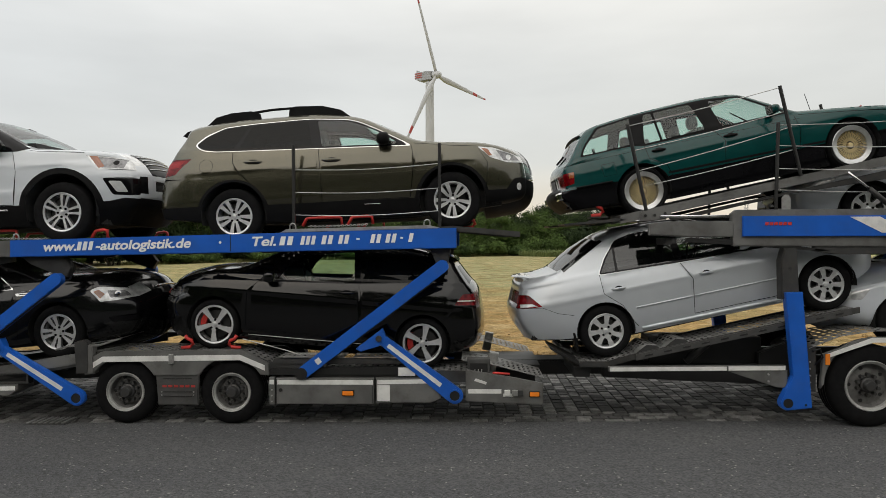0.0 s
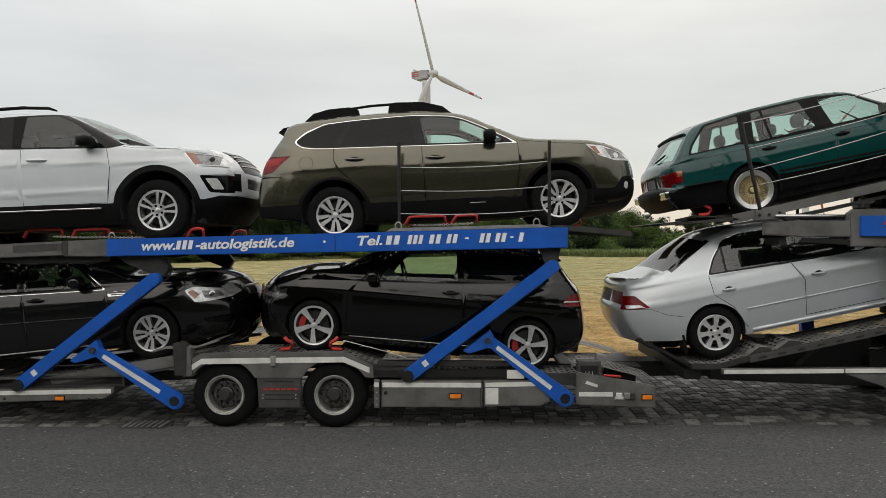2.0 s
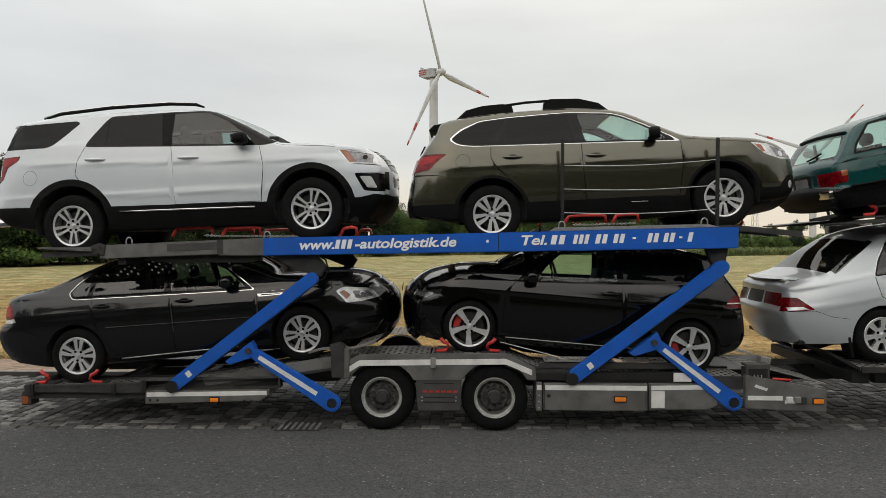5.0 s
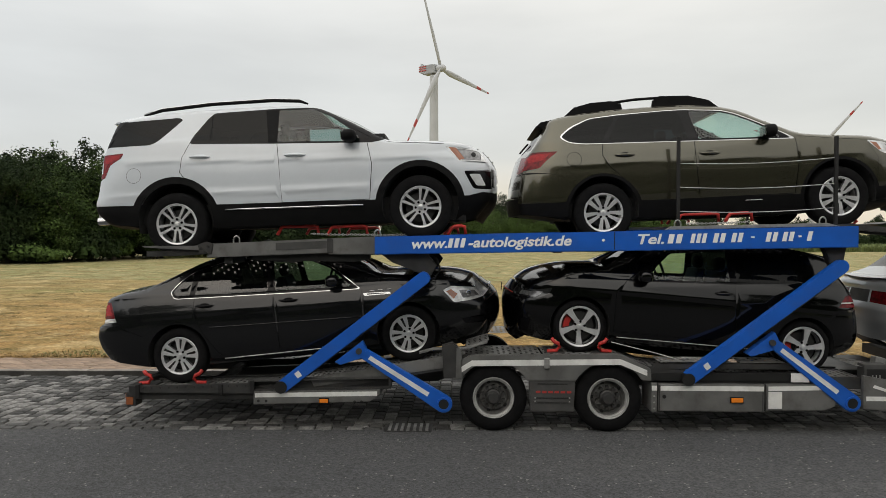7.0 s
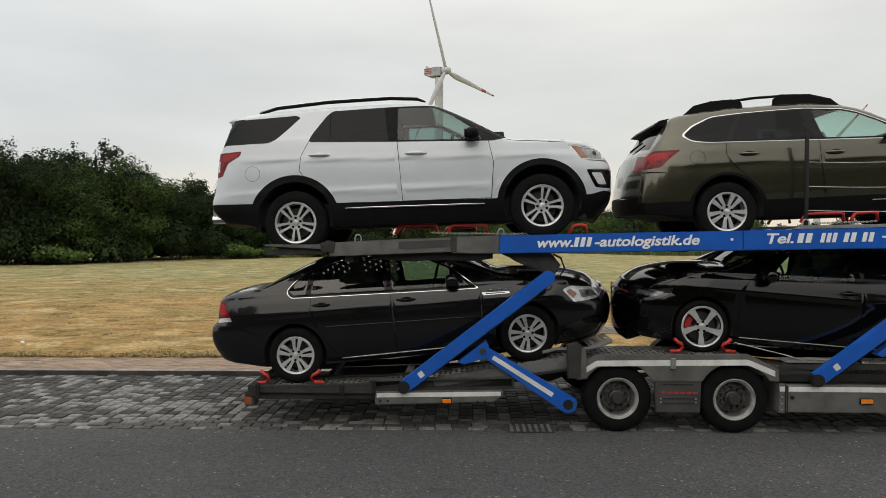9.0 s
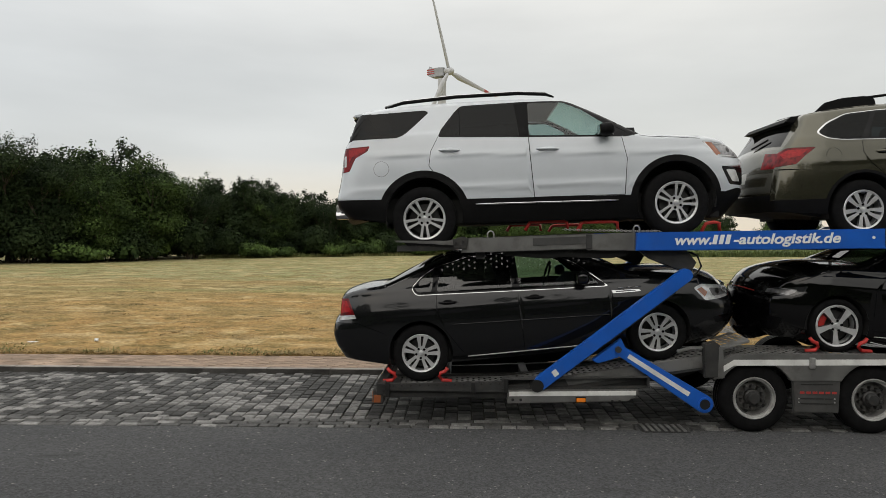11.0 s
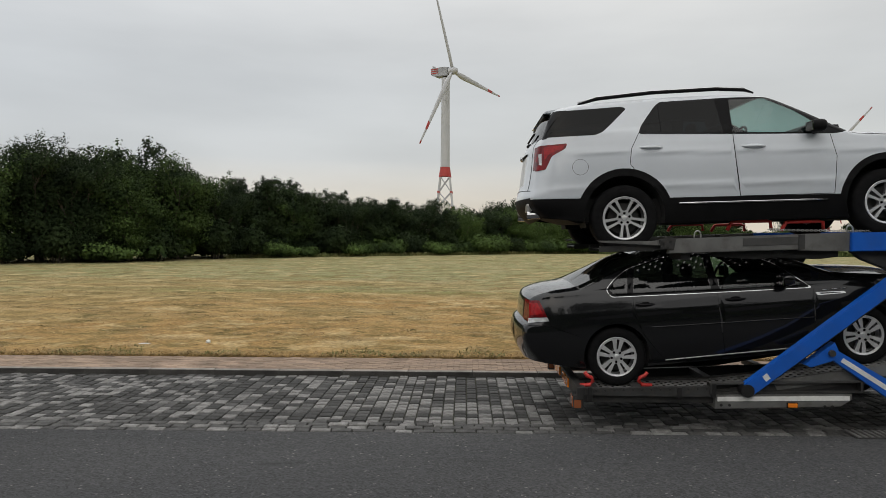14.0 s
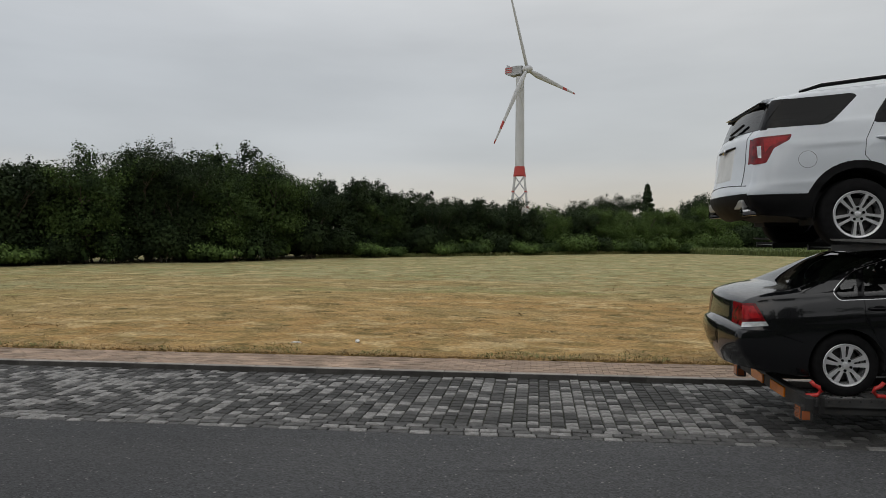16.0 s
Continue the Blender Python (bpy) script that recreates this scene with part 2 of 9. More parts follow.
mat("smoked_lens", (0.035, 0.036, 0.038), 0.15, metal=0.2, vary=0.5, scale=18, coat=0.6)
mat("clear_lens", (0.68, 0.69, 0.70), 0.12, metal=0.2, vary=0.35, scale=14, coat=1.0)
mat("amber_lens", (0.30, 0.09, 0.03), 0.15, vary=0.1, coat=1.0)
mat("chrome", (0.56, 0.56, 0.57), 0.16, metal=1.0, vary=0.05)
mat("alloy", (0.66, 0.67, 0.68), 0.32, metal=0.5, vary=0.10, scale=12, coat=0.3)
mat("polished_lip", (0.70, 0.70, 0.70), 0.30, metal=0.85, vary=0.12, scale=10)
mat("alloy_dark", (0.06, 0.06, 0.065), 0.35, metal=0.6, vary=0.1)
mat("gold_alloy", (0.72, 0.58, 0.31), 0.35, metal=0.35, vary=0.12, scale=12)
mat("plastic", (0.0058, 0.0058, 0.0062), 0.6, spec=0.12, vary=0.2, scale=8)
mat("gloss_black", (0.005, 0.005, 0.006), 0.12, spec=0.12, vary=0.1, coat=0.12)
mat("lamp_grey", (0.22, 0.22, 0.23), 0.25, metal=0.3, vary=0.4, scale=25, coat=0.6)
mat("interior", (0.03, 0.03, 0.032), 0.8, vary=0.3, scale=5)
mat("headliner", (0.075, 0.075, 0.072), 0.9, vary=0.1, scale=9)
mat("seat_grey", (0.22, 0.225, 0.24), 0.85, vary=0.2, scale=7)
mat("underbody", (0.016, 0.016, 0.016), 0.9, vary=0.3)
mat("plate_white", (0.62, 0.62, 0.60), 0.4, vary=0.1)
glass_mat("glass_light", (0.74, 0.92, 0.87), 0.85)
glass_mat("glass_mid", (0.52, 0.70, 0.68), 0.7, least=0.06)
glass_mat("glass_dark", (0.20, 0.25, 0.27), 0.35, least=0.075)
glass_mat("glass_black", (0.085, 0.115, 0.14), 0.14, least=0.018)
mat("paint_white", (0.57, 0.605, 0.645), 0.3, vary=0.02, coat=1.0)
mat("paint_olive", (0.074, 0.070, 0.048), 0.22, metal=0.75, vary=0.03, coat=1.0)
mat("paint_charcoal", (0.0088, 0.0093, 0.0106), 0.22, metal=0.35, spec=0.2, vary=0.06, coat=0.75)
mat("paint_black", (0.0026, 0.0026, 0.003), 0.15, spec=0.12, vary=0.08, coat=0.75)
mat("paint_silver", (0.52, 0.55, 0.585), 0.34, metal=0.35, vary=0.015, coat=1.0)
mat("paint_green", (0.002, 0.046, 0.044), 0.25, spec=0.2, vary=0.07, coat=0.5)
mat("turbine_white", (0.42, 0.43, 0.45), 0.5, vary=0.06, scale=0.2)
mat("turbine_grey", (0.30, 0.31, 0.33), 0.5, vary=0.1, scale=0.3)
mat("turbine_red", (0.36, 0.035, 0.03), 0.5, vary=0.08, scale=0.3)
mat("bark", (0.085, 0.07, 0.055), 0.9, vary=0.3, scale=5, bump=0.5, bump_scale=30)
mat("leaf_d", (0.062, 0.098, 0.024), 0.8, spec=0.12, vary=0.3, scale=0.35, per_island=0.45, second=(0.044, 0.072, 0.02))
mat("leaf_a", (0.050, 0.080, 0.021), 0.8, spec=0.12, vary=0.3, scale=0.35, per_island=0.5, second=(0.015, 0.028, 0.010))
mat("leaf_b", (0.056, 0.090, 0.022), 0.8, spec=0.12, vary=0.3, scale=0.35, per_island=0.45, second=(0.019, 0.034, 0.011))
mat("leaf_c", (0.0228, 0.0365, 0.0128), 0.8, spec=0.12, vary=0.3, scale=0.35, per_island=0.4, second=(0.0115, 0.0205, 0.009))
mat("straw", (0.44, 0.315, 0.14), 0.9, vary=0.3, scale=0.6, per_island=0.35, second=(0.33, 0.24, 0.10))
mat("hay", (0.36, 0.25, 0.11), 0.95, vary=0.3, scale=0.8, per_island=0.3, second=(0.24, 0.175, 0.075))
mat("dry_grass", (0.36, 0.23, 0.10), 0.9, vary=0.3, scale=0.8, per_island=0.4, second=(0.26, 0.185, 0.075))
mat("meadow_grass", (0.125, 0.155, 0.05), 0.8, vary=0.3, scale=0.3, per_island=0.35, second=(0.085, 0.12, 0.04))
mat("grass_blade", (0.10, 0.13, 0.035), 0.8, vary=0.3, scale=0.5, per_island=0.4, second=(0.16, 0.15, 0.05))


def part(name, bm, material, parent=None, label="", smooth=False, sharp=None):
    """Links a bmesh as one mesh object, under a thing if one is given."""
    me = bpy.data.meshes.new(name)
    bm.normal_update()
    bm.to_mesh(me)
    bm.free()
    me.materials.append(MATS[material] if isinstance(material, str) else material)
    if smooth:
        me.shade_smooth()
        if sharp:
            me.set_sharp_from_angle(angle=radians(sharp))
    ob = new(name, me)
    if parent is not None:
        ob.parent = parent
    if label:
        ob["label"] = label
    return ob


def thing(name, label, category, at=(0, 0, 0), group="", kind="", m=None):
    ob = new(name)
    ob.empty_display_size = 0.2
    ob.matrix_world = m if m is not None else Matrix.Translation(at)
    return tagged(ob, label, category, group, kind)


def add_box(bm, x0, x1, y0, y1, z0, z1, bevel=0.0, m=None):
    made = bmesh.ops.create_cube(bm, size=1.0)["verts"]
    bmesh.ops.scale(bm, vec=(x1 - x0, y1 - y0, z1 - z0), verts=made)
    bmesh.ops.translate(bm, vec=((x0 + x1) / 2, (y0 + y1) / 2, (z0 + z1) / 2), verts=made)
    if bevel:
        edges = list({e for v in made for e in v.link_edges})
        got = bmesh.ops.bevel(bm, geom=edges, offset=bevel, segments=2, affect="EDGES", profile=0.6)
        made = list({v for f in got["faces"] for v in f.verts} | {v for v in made if v.is_valid})
    if m is not None:
        bmesh.ops.transform(bm, matrix=m, verts=[v for v in made if v.is_valid])
    return bm


def box(x0, x1, y0, y1, z0, z1, bevel=0.0, m=None):
    return add_box(bmesh.new(), x0, x1, y0, y1, z0, z1, bevel, m)


def add_prism(bm, outline, y0, y1, bevel=0.0):
    """An outline in x and z, drawn out from y0 to y1."""
    near = [bm.verts.new((x, y0, z)) for x, z in outline]
    far = [bm.verts.new((x, y1, z)) for x, z in outline]
    n = len(outline)
    faces = [bm.faces.new(near), bm.faces.new(far[::-1])]
    for i in range(n):
        faces.append(bm.faces.new((near[i], far[i], far[(i + 1) % n], near[(i + 1) % n])))
    bmesh.ops.recalc_face_normals(bm, faces=faces)
    if bevel:
        edges = [e for e in faces[0].edges] + [e for e in faces[1].edges]
        bmesh.ops.bevel(bm, geom=edges, offset=bevel, segments=2, affect="EDGES")
    return bm


def prism(outline, y0, y1, bevel=0.0):
    return add_prism(bmesh.new(), outline, y0, y1, bevel)


def add_tube(bm, points, radius, sides=8):
    """A round bar along points; radius is one number or one for each point."""
    pts = [Vector(p) for p in points]
    radii = radius if isinstance(radius, (list, tuple)) else [radius] * len(pts)
    rings = []
    for i, p in enumerate(pts):
        way = (pts[min(i + 1, len(pts) - 1)] - pts[max(i - 1, 0)]).normalized()
        side = way.cross(Vector((0, 0, 1)) if abs(way.z) < 0.9 else Vector((0, 1, 0))).normalized()
        up = side.cross(way)
        rings.append([bm.verts.new(p + radii[i] * (math.cos(a) * side + math.sin(a) * up)) for a in (2 * math.pi * k / sides for k in range(sides))])
    for a, b in zip(rings, rings[1:]):
        for k in range(sides):
            bm.faces.new((a[k], a[(k + 1) % sides], b[(k + 1) % sides], b[k]))
    bm.faces.new(rings[0][::-1])
    bm.faces.new(rings[-1])
    return bm


def tube(points, radius, sides=8):
    return add_tube(bmesh.new(), points, radius, sides)


def add_lathe(bm, profile, sides=32, centre=(0, 0, 0), closed=False):
    """Turns pairs of radius and y round the y axis."""
    rings = []
    for r, y in profile:
        if r < 1e-5:
            rings.append([bm.verts.new((centre[0], centre[1] + y, centre[2]))])
        else:
            rings.append([bm.verts.new((centre[0] + r * math.cos(a), centre[1] + y, centre[2] + r * math.sin(a))) for a in (2 * math.pi * k / sides for k in range(sides))])
    pairs = list(zip(rings, rings[1:])) + ([(rings[-1], rings[0])] if closed else [])
    for a, b in pairs:
        for k in range(sides):
            four = [a[k % len(a)], b[k % len(b)], b[(k + 1) % len(b)], a[(k + 1) % len(a)]]
            some = []
            for v in four:
                if v not in some:
                    some.append(v)
            if len(some) > 2:
                bm.faces.new(some)
    bmesh.ops.recalc_face_normals(bm, faces=bm.faces[:])
    return bm


def lathe(profile, sides=32, centre=(0, 0, 0), closed=False):
    return add_lathe(bmesh.new(), profile, sides, centre, closed)


def add_cylinder_y(bm, x, z, r, y0, y1, sides=20):
    return add_lathe(bm, [(0, y0), (r, y0), (r, y1), (0, y1)], sides, (x, 0, z))

# ---- ground, road, setts, kerb, pavement, field ----
SLOPE = 0.026


def edge_y(base, x):
    """The road's edges run at a slight angle to the lorry."""
    return base + SLOPE * (x + 10)


BORDER, KERB, PAVE_END = 6.66, 9.60, 10.76


def strip(name, base0, base1, z, material, label, category, x0=-70.0, x1=60.0, steps=40, depth=0.3):
    bm = bmesh.new()
    rows = []
    for i in range(steps + 1):
        x = x0 + (x1 - x0) * i / steps
        rows.append([bm.verts.new((x, edge_y(b, x), zz)) for b, zz in ((base0, z - depth), (base0, z), (base1, z), (base1, z - depth))])
    for a, b in zip(rows, rows[1:]):
        for k in range(3):
            bm.faces.new((a[k], b[k], b[k + 1], a[k + 1]))
    return tagged(part(name, bm, material), label, category, kind="structure")


def field_height(x, y):
    far = max(0.0, y - 12.0)
    rough = min(1.0, max(0.0, (y - edge_y(PAVE_END, x)) / 0.8)) * max(0.0, min(1.0, (34 - y) / 14))
    tuft = noise.noise((x * 1.1, y * 1.7, 7)) + 0.6 * noise.noise((x * 2.6, y * 3.4, 2))
    return 0.085 + 0.045 * rough * max(0.0, tuft) + 0.02 * noise.noise((x * 0.35, y * 0.35, 0)) * min(1, far / 6) + 0.12 * noise.noise((x * 0.03, y * 0.03, 4)) * min(1, far / 30)


bm = bmesh.new()
bmesh.ops.create_grid(bm, x_segments=8, y_segments=8, size=3000)
bmesh.ops.translate(bm, vec=(0, 0, -0.35), verts=bm.verts[:])
tagged(part("ground", bm, mat("far_land", (0.10, 0.12, 0.05), 0.95, vary=0.3, scale=0.02)), "open farmland reaching to the horizon", "ground", kind="structure")

strip("road", -10.0, BORDER, 0.0, "asphalt", "dark grey worn asphalt road surface", "road")
strip("verge", -80.0, -10.0, 0.05, "far_land", "rough grass verge across the road", "ground")
strip("sett_bed", BORDER, KERB + 0.02, -0.022, "joint_sand", "dark sandy bed between the stone setts of the lay-by", "ground")
strip("pavement_bed", KERB + 0.1, PAVE_END + 0.1, 0.052, "joint_sand", "sandy bed under the brick pavement", "ground")


def field_material():
    """Mown hay: tan stubble by the road, greener further off, with drifts of cut grass."""
    m = bpy.data.materials.new("mown_field")
    m.use_nodes = True
    nt = m.node_tree
    b = nt.nodes["Principled BSDF"]
    link = nt.links.new
    tex = nt.nodes.new("ShaderNodeTexCoord")
    sep = nt.nodes.new("ShaderNodeSeparateXYZ")
    link(tex.outputs["Object"], sep.inputs[0])

    def noise_at(scale, stretch, detail=5.0, rough=0.55):
        mp = nt.nodes.new("ShaderNodeMapping")
        mp.inputs["Scale"].default_value = stretch
        link(tex.outputs["Object"], mp.inputs[0])
        n = nt.nodes.new("ShaderNodeTexNoise")
        n.inputs["Scale"].default_value, n.inputs["Detail"].default_value, n.inputs["Roughness"].default_value = scale, detail, rough
        link(mp.outputs[0], n.inputs["Vector"])
        return n.outputs[0]

    def mapped(value, a, c, lo=0.0, hi=1.0):
        r = nt.nodes.new("ShaderNodeMapRange")
        r.inputs["From Min"].default_value, r.inputs["From Max"].default_value = a, c
        r.inputs["To Min"].default_value, r.inputs["To Max"].default_value = lo, hi
        link(value, r.inputs[0])
        return r.outputs[0]

    def mixed(f, a, c):
        x = nt.nodes.new("ShaderNodeMix")
        x.data_type = "RGBA"
        link(f, x.inputs["Factor"])
        for sock, v in (("A", a), ("B", c)):
            if isinstance(v, tuple):
                x.inputs[sock].default_value = (*v, 1)
            else:
                link(v, x.inputs[sock])
        return x.outputs["Result"]

    def plus(a, c, op="ADD"):
        x = nt.nodes.new("ShaderNodeMath")
        x.operation = op
        for i, v in enumerate((a, c)):
            if isinstance(v, float):
                x.inputs[i].default_value = v
            else:
                link(v, x.inputs[i])
        return x.outputs[0]

    wave = mapped(noise_at(0.10, (0.5, 1.6, 1), 4), 0.3, 0.7, -9.0, 9.0)
    green = mapped(plus(sep.outputs["Y"], wave), 17.0, 30.0)
    tan = mixed(mapped(noise_at(0.9, (0.8, 0.9, 1)), 0.35, 0.68), (0.42, 0.275, 0.115), (0.30, 0.185, 0.072))
    far = mixed(mapped(noise_at(0.4, (0.8, 0.8, 1)), 0.35, 0.65), (0.33, 0.305, 0.165), (0.24, 0.245, 0.115))
    base = mixed(green, tan, far)
    lush = mapped(noise_at(0.16, (0.25, 1.8, 3)), 0.58, 0.70, 0.0, 0.7)
    base = mixed(lush, base, (0.17, 0.19, 0.055))
    # Dark streaks and tufts also put the shade under the hay into the colour.
    streaks = mapped(noise_at(1.6, (0.6, 0.8, 1), 7, 0.68), 0.46, 0.60, 0.0, 0.8)
    base = mixed(streaks, base, (0.21, 0.155, 0.062))
    tuft = mapped(noise_at(1.9, (0.6, 0.9, 2), 7, 0.7), 0.55, 0.65, 0.0, 0.85)
    base = mixed(tuft, base, (0.10, 0.085, 0.032))
    pale = mapped(noise_at(1.4, (0.6, 0.8, 4), 7, 0.68), 0.53, 0.64, 0.0, 0.75)
    base = mixed(pale, base, (0.52, 0.40, 0.21))
    grain = mapped(noise_at(12.0, (0.8, 0.8, 1), 6, 0.7), 0.3, 0.7, 0.5, 1.45)
    sc = nt.nodes.new("ShaderNodeVectorMath")
    sc.operation = "SCALE"
    link(base, sc.inputs[0])
    link(grain, sc.inputs["Scale"])
    link(sc.outputs[0], b.inputs["Base Color"])
    b.inputs["Roughness"].default_value = 0.95
    b.inputs["Specular IOR Level"].default_value = 0.1
    bp = nt.nodes.new("ShaderNodeBump")
    bp.inputs["Strength"].default_value, bp.inputs["Distance"].default_value = 0.9, 0.08
    link(noise_at(6.0, (0.8, 0.9, 1), 7, 0.7), bp.inputs["Height"])
    link(bp.outputs[0], b.inputs["Normal"])
    return m


FIELD_MAT = field_material()
bm = bmesh.new()
ys = [0.0, 0.05] + [0.05 + 0.11 * i + 0.0022 * i * i for i in range(1, 330)]
ys = [y for y in ys if y < 130] + [150.0, 200.0, 260.0, 700.0, 2500.0]
xs = [-2500.0, -400.0, -120.0] + [-70.0 + 1.0 * i for i in range(28)] + [-42.0 + 0.2 * i for i in range(250)] + [8.0 + 1.0 * i for i in range(50)] + [90.0, 400.0, 2500.0]
rows = []
for j, dy in enumerate(ys):
    row = []
    for x in xs:
        y = edge_y(PAVE_END, max(min(x, 60), -70)) + dy
        z = -0.1 if j == 0 else field_height(x, y)
        row.append(bm.verts.new((x, y, z)))
    rows.append(row)
for a, b in zip(rows, rows[1:]):
    for k in range(len(xs) - 1):
        bm.faces.new((a[k], a[k + 1], b[k + 1], b[k]))
tagged(part("field", bm, FIELD_MAT, smooth=True), "mown hay field, tan stubble turning green further off", "field", kind="structure")

# ---- the car transporter ----
NEAR, FAR = 6.72, 9.18


def offset_line(pts, dz):
    return [(x, z + dz) for x, z in pts]


def punched_plate(name, parent, pts, y0, y1, material="plate_steel", label="", pitch=0.105, r=0.020, thick=0.004):
    """A steel plate along points in x and z, with staggered rows of oblong holes punched through it."""
    verts, faces = [], []
    cells = max(2, int((y1 - y0 - 0.03) / pitch))
    edge = (y1 - y0 - cells * pitch) / 2
    square = [(-1, -1), (0, -1), (1, -1), (1, 0), (1, 1), (0, 1), (-1, 1), (-1, 0)]

    def quad(corners):
        base = len(verts)
        verts.extend(corners)
        faces.append(tuple(range(base, base + len(corners))))

    for (xa, za), (xb, zb) in zip(pts, pts[1:]):
        run = math.hypot(xb - xa, zb - za)
        n = max(1, round(run / (pitch * 0.64)))
        half = 0.5 / n

        def at(u, y, down):
            return (xa + (xb - xa) * u, y, za + (zb - za) * u - down)

        for i in range(n):
            u = (i + 0.5) / n
            shift = pitch / 2 if i % 2 else 0.0
            lo, hi = y0 + edge + shift, y1 - edge - (pitch - shift if i % 2 else 0.0)
            for p, q in ((y0, lo), (hi, y1)):
                for d in (0.0, thick):
                    quad([at(u - half, p, d), at(u + half, p, d), at(u + half, q, d), at(u - half, q, d)])
            for k in range(round((hi - lo) / pitch)):
                yc = lo + (k + 0.5) * pitch
                rim = [(u + dx * half, yc + dy * pitch / 2) for dx, dy in square]
                cut = []
                for dx, dy in square:
                    w = math.hypot(dx, dy)
                    cut.append((u + dx / w * r / run, yc + dy / w * r * 1.7))
                for c in range(8):
                    e = (c + 1) % 8
                    for d in (0.0, thick):
                        quad([at(*rim[c], d), at(*rim[e], d), at(*cut[e], d), at(*cut[c], d)])
                    quad([at(*cut[c], 0.0), at(*cut[e], 0.0), at(*cut[e], thick), at(*cut[c], thick)])
        for y in (y0, y1):
            quad([at(0, y, 0.0), at(1, y, 0.0), at(1, y, thick), at(0, y, thick)])
    me = bpy.data.meshes.new(name)
    me.from_pydata(verts, [], faces)
    me.materials.append(MATS[material])
    ob = new(name, me)
    ob.parent = parent
    if label:
        ob["label"] = label
    return ob


def track(parent, pts, y0, y1, lip=0.06, drop=0.08, rail="grey_steel", floor="plate_steel", hole=0.020):
    """A wheel track: a punched floor plate between two upright rails."""
    punched_plate("track_floor", parent, pts, y0 + 0.03, y1 - 0.03, floor, r=hole)
    for a, b in ((y0, y0 + 0.03), (y1 - 0.03, y1)):
        part("track_rail", prism(offset_line(pts, lip) + offset_line(pts, -drop)[::-1], a, b, 0.004), rail, parent)


def bar_outline(p, q, w0, w1, round_end=True):
    """The outline of a flat bar between two points, with round ends."""
    p, q = Vector(p), Vector(q)
    d = (q - p).normalized()
    n = Vector((-d.y, d.x))
    a0 = math.atan2(n.y, n.x)
    out = [tuple(p + Vector((math.cos(a0 + math.pi * k / 8), math.sin(a0 + math.pi * k / 8))) * w0 / 2) for k in range(9)]
    return out + [tuple(q + Vector((math.cos(a0 + math.pi + math.pi * k / 8), math.sin(a0 + math.pi + math.pi * k / 8))) * w1 / 2) for k in range(9)]


def lerp2(p, q, t):
    return (p[0] + (q[0] - p[0]) * t, p[1] + (q[1] - p[1]) * t)


def lift_arm(parent, foot, head, joint, eye, y):
    """A blue scissor arm with its brace, pins, bracket and reflecting tape."""
    s = 1 if y > 8 else -1
    y0, y1 = (y - 0.05, y + 0.05)
    arm = part("lift_arm", prism(bar_outline(foot, head, 0.15, 0.15), y0, y1, 0.006), "blue_paint", parent, "blue steel lift arm")
    bm = bmesh.new()
    add_cylinder_y(bm, foot[0] - 0.03, foot[1] - 0.02, 0.07, y0 - 0.015, y1 + 0.05, 24)
    part("roller", bm, "black_steel", arm, "black roller at the foot of the arm")
    d = (Vector(head) - Vector(foot)).normalized()
    n = Vector((d.y, -d.x))
    c = Vector(joint)
    brk = [tuple(c - d * 0.30 + n * 0.02), tuple(c - d * 0.27 + n * 0.085), tuple(c - d * 0.05 + n * 0.165), tuple(c + d * 0.03 + n * 0.165), tuple(c + d * 0.08 + n * 0.11), tuple(c + d * 0.10 + n * 0.02)]
    part("arm_bracket", prism(brk, y0 + 0.02, y1 + 0.02, 0.004), "blue_paint", arm)
    pin = c + n * 0.09
    brace = part("brace", prism(bar_outline(tuple(pin + Vector((0.05, -0.03))), eye, 0.12, 0.20), y0 + 0.025, y1 - 0.01, 0.006), "blue_paint", parent, "blue steel brace with white tape")
    bm = bmesh.new()
    add_cylinder_y(bm, pin.x, pin.y, 0.035, y0 - 0.01, y1 + 0.03, 16)
    part("pin", bm, "dark_steel", arm)
    bm = bmesh.new()
    add_cylinder_y(bm, eye[0], eye[1], 0.058, y0 + 0.018, y1, 24)
    part("eye", bm, "black_steel", brace, "dark open eye of the brace")
    ring = lathe([(0.06, 0.0), (0.078, 0.0), (0.078, 0.012), (0.06, 0.012)], 24, (eye[0], y0 + 0.012, eye[1]), closed=True)
    part("eye_rim", ring, "blue_paint", brace)
    tape = bar_outline(lerp2(tuple(pin), eye, 0.12), lerp2(tuple(pin), eye, 0.82), 0.05, 0.05)
    part("reflective_tape", prism([tape[0], tape[8], tape[9], tape[17]], y0 + 0.021, y0 + 0.03), "white_tape", brace, "white reflective tape")
    a, b = lerp2(foot, head, 0.09), lerp2(foot, head, 0.12)
    part("label", prism([tuple(Vector(a) + n * 0.035), tuple(Vector(b) + n * 0.035), tuple(Vector(b) - n * 0.035), tuple(Vector(a) - n * 0.035)], y0 - 0.003, y0 + 0.004), "white_tape", arm, "small white sticker")
    edge = tube([(*[lerp2(foot, head, 0.15)[0] + n.x * 0.075], y0 + 0.02, lerp2(foot, head, 0.15)[1] + n.y * 0.075), (lerp2(foot, head, 0.9)[0] + n.x * 0.08, y0 + 0.02, lerp2(foot, head, 0.9)[1] + n.y * 0.08)], 0.012, 6)
    part("hose", edge, "black_steel", arm, "black hydraulic hose along the arm")


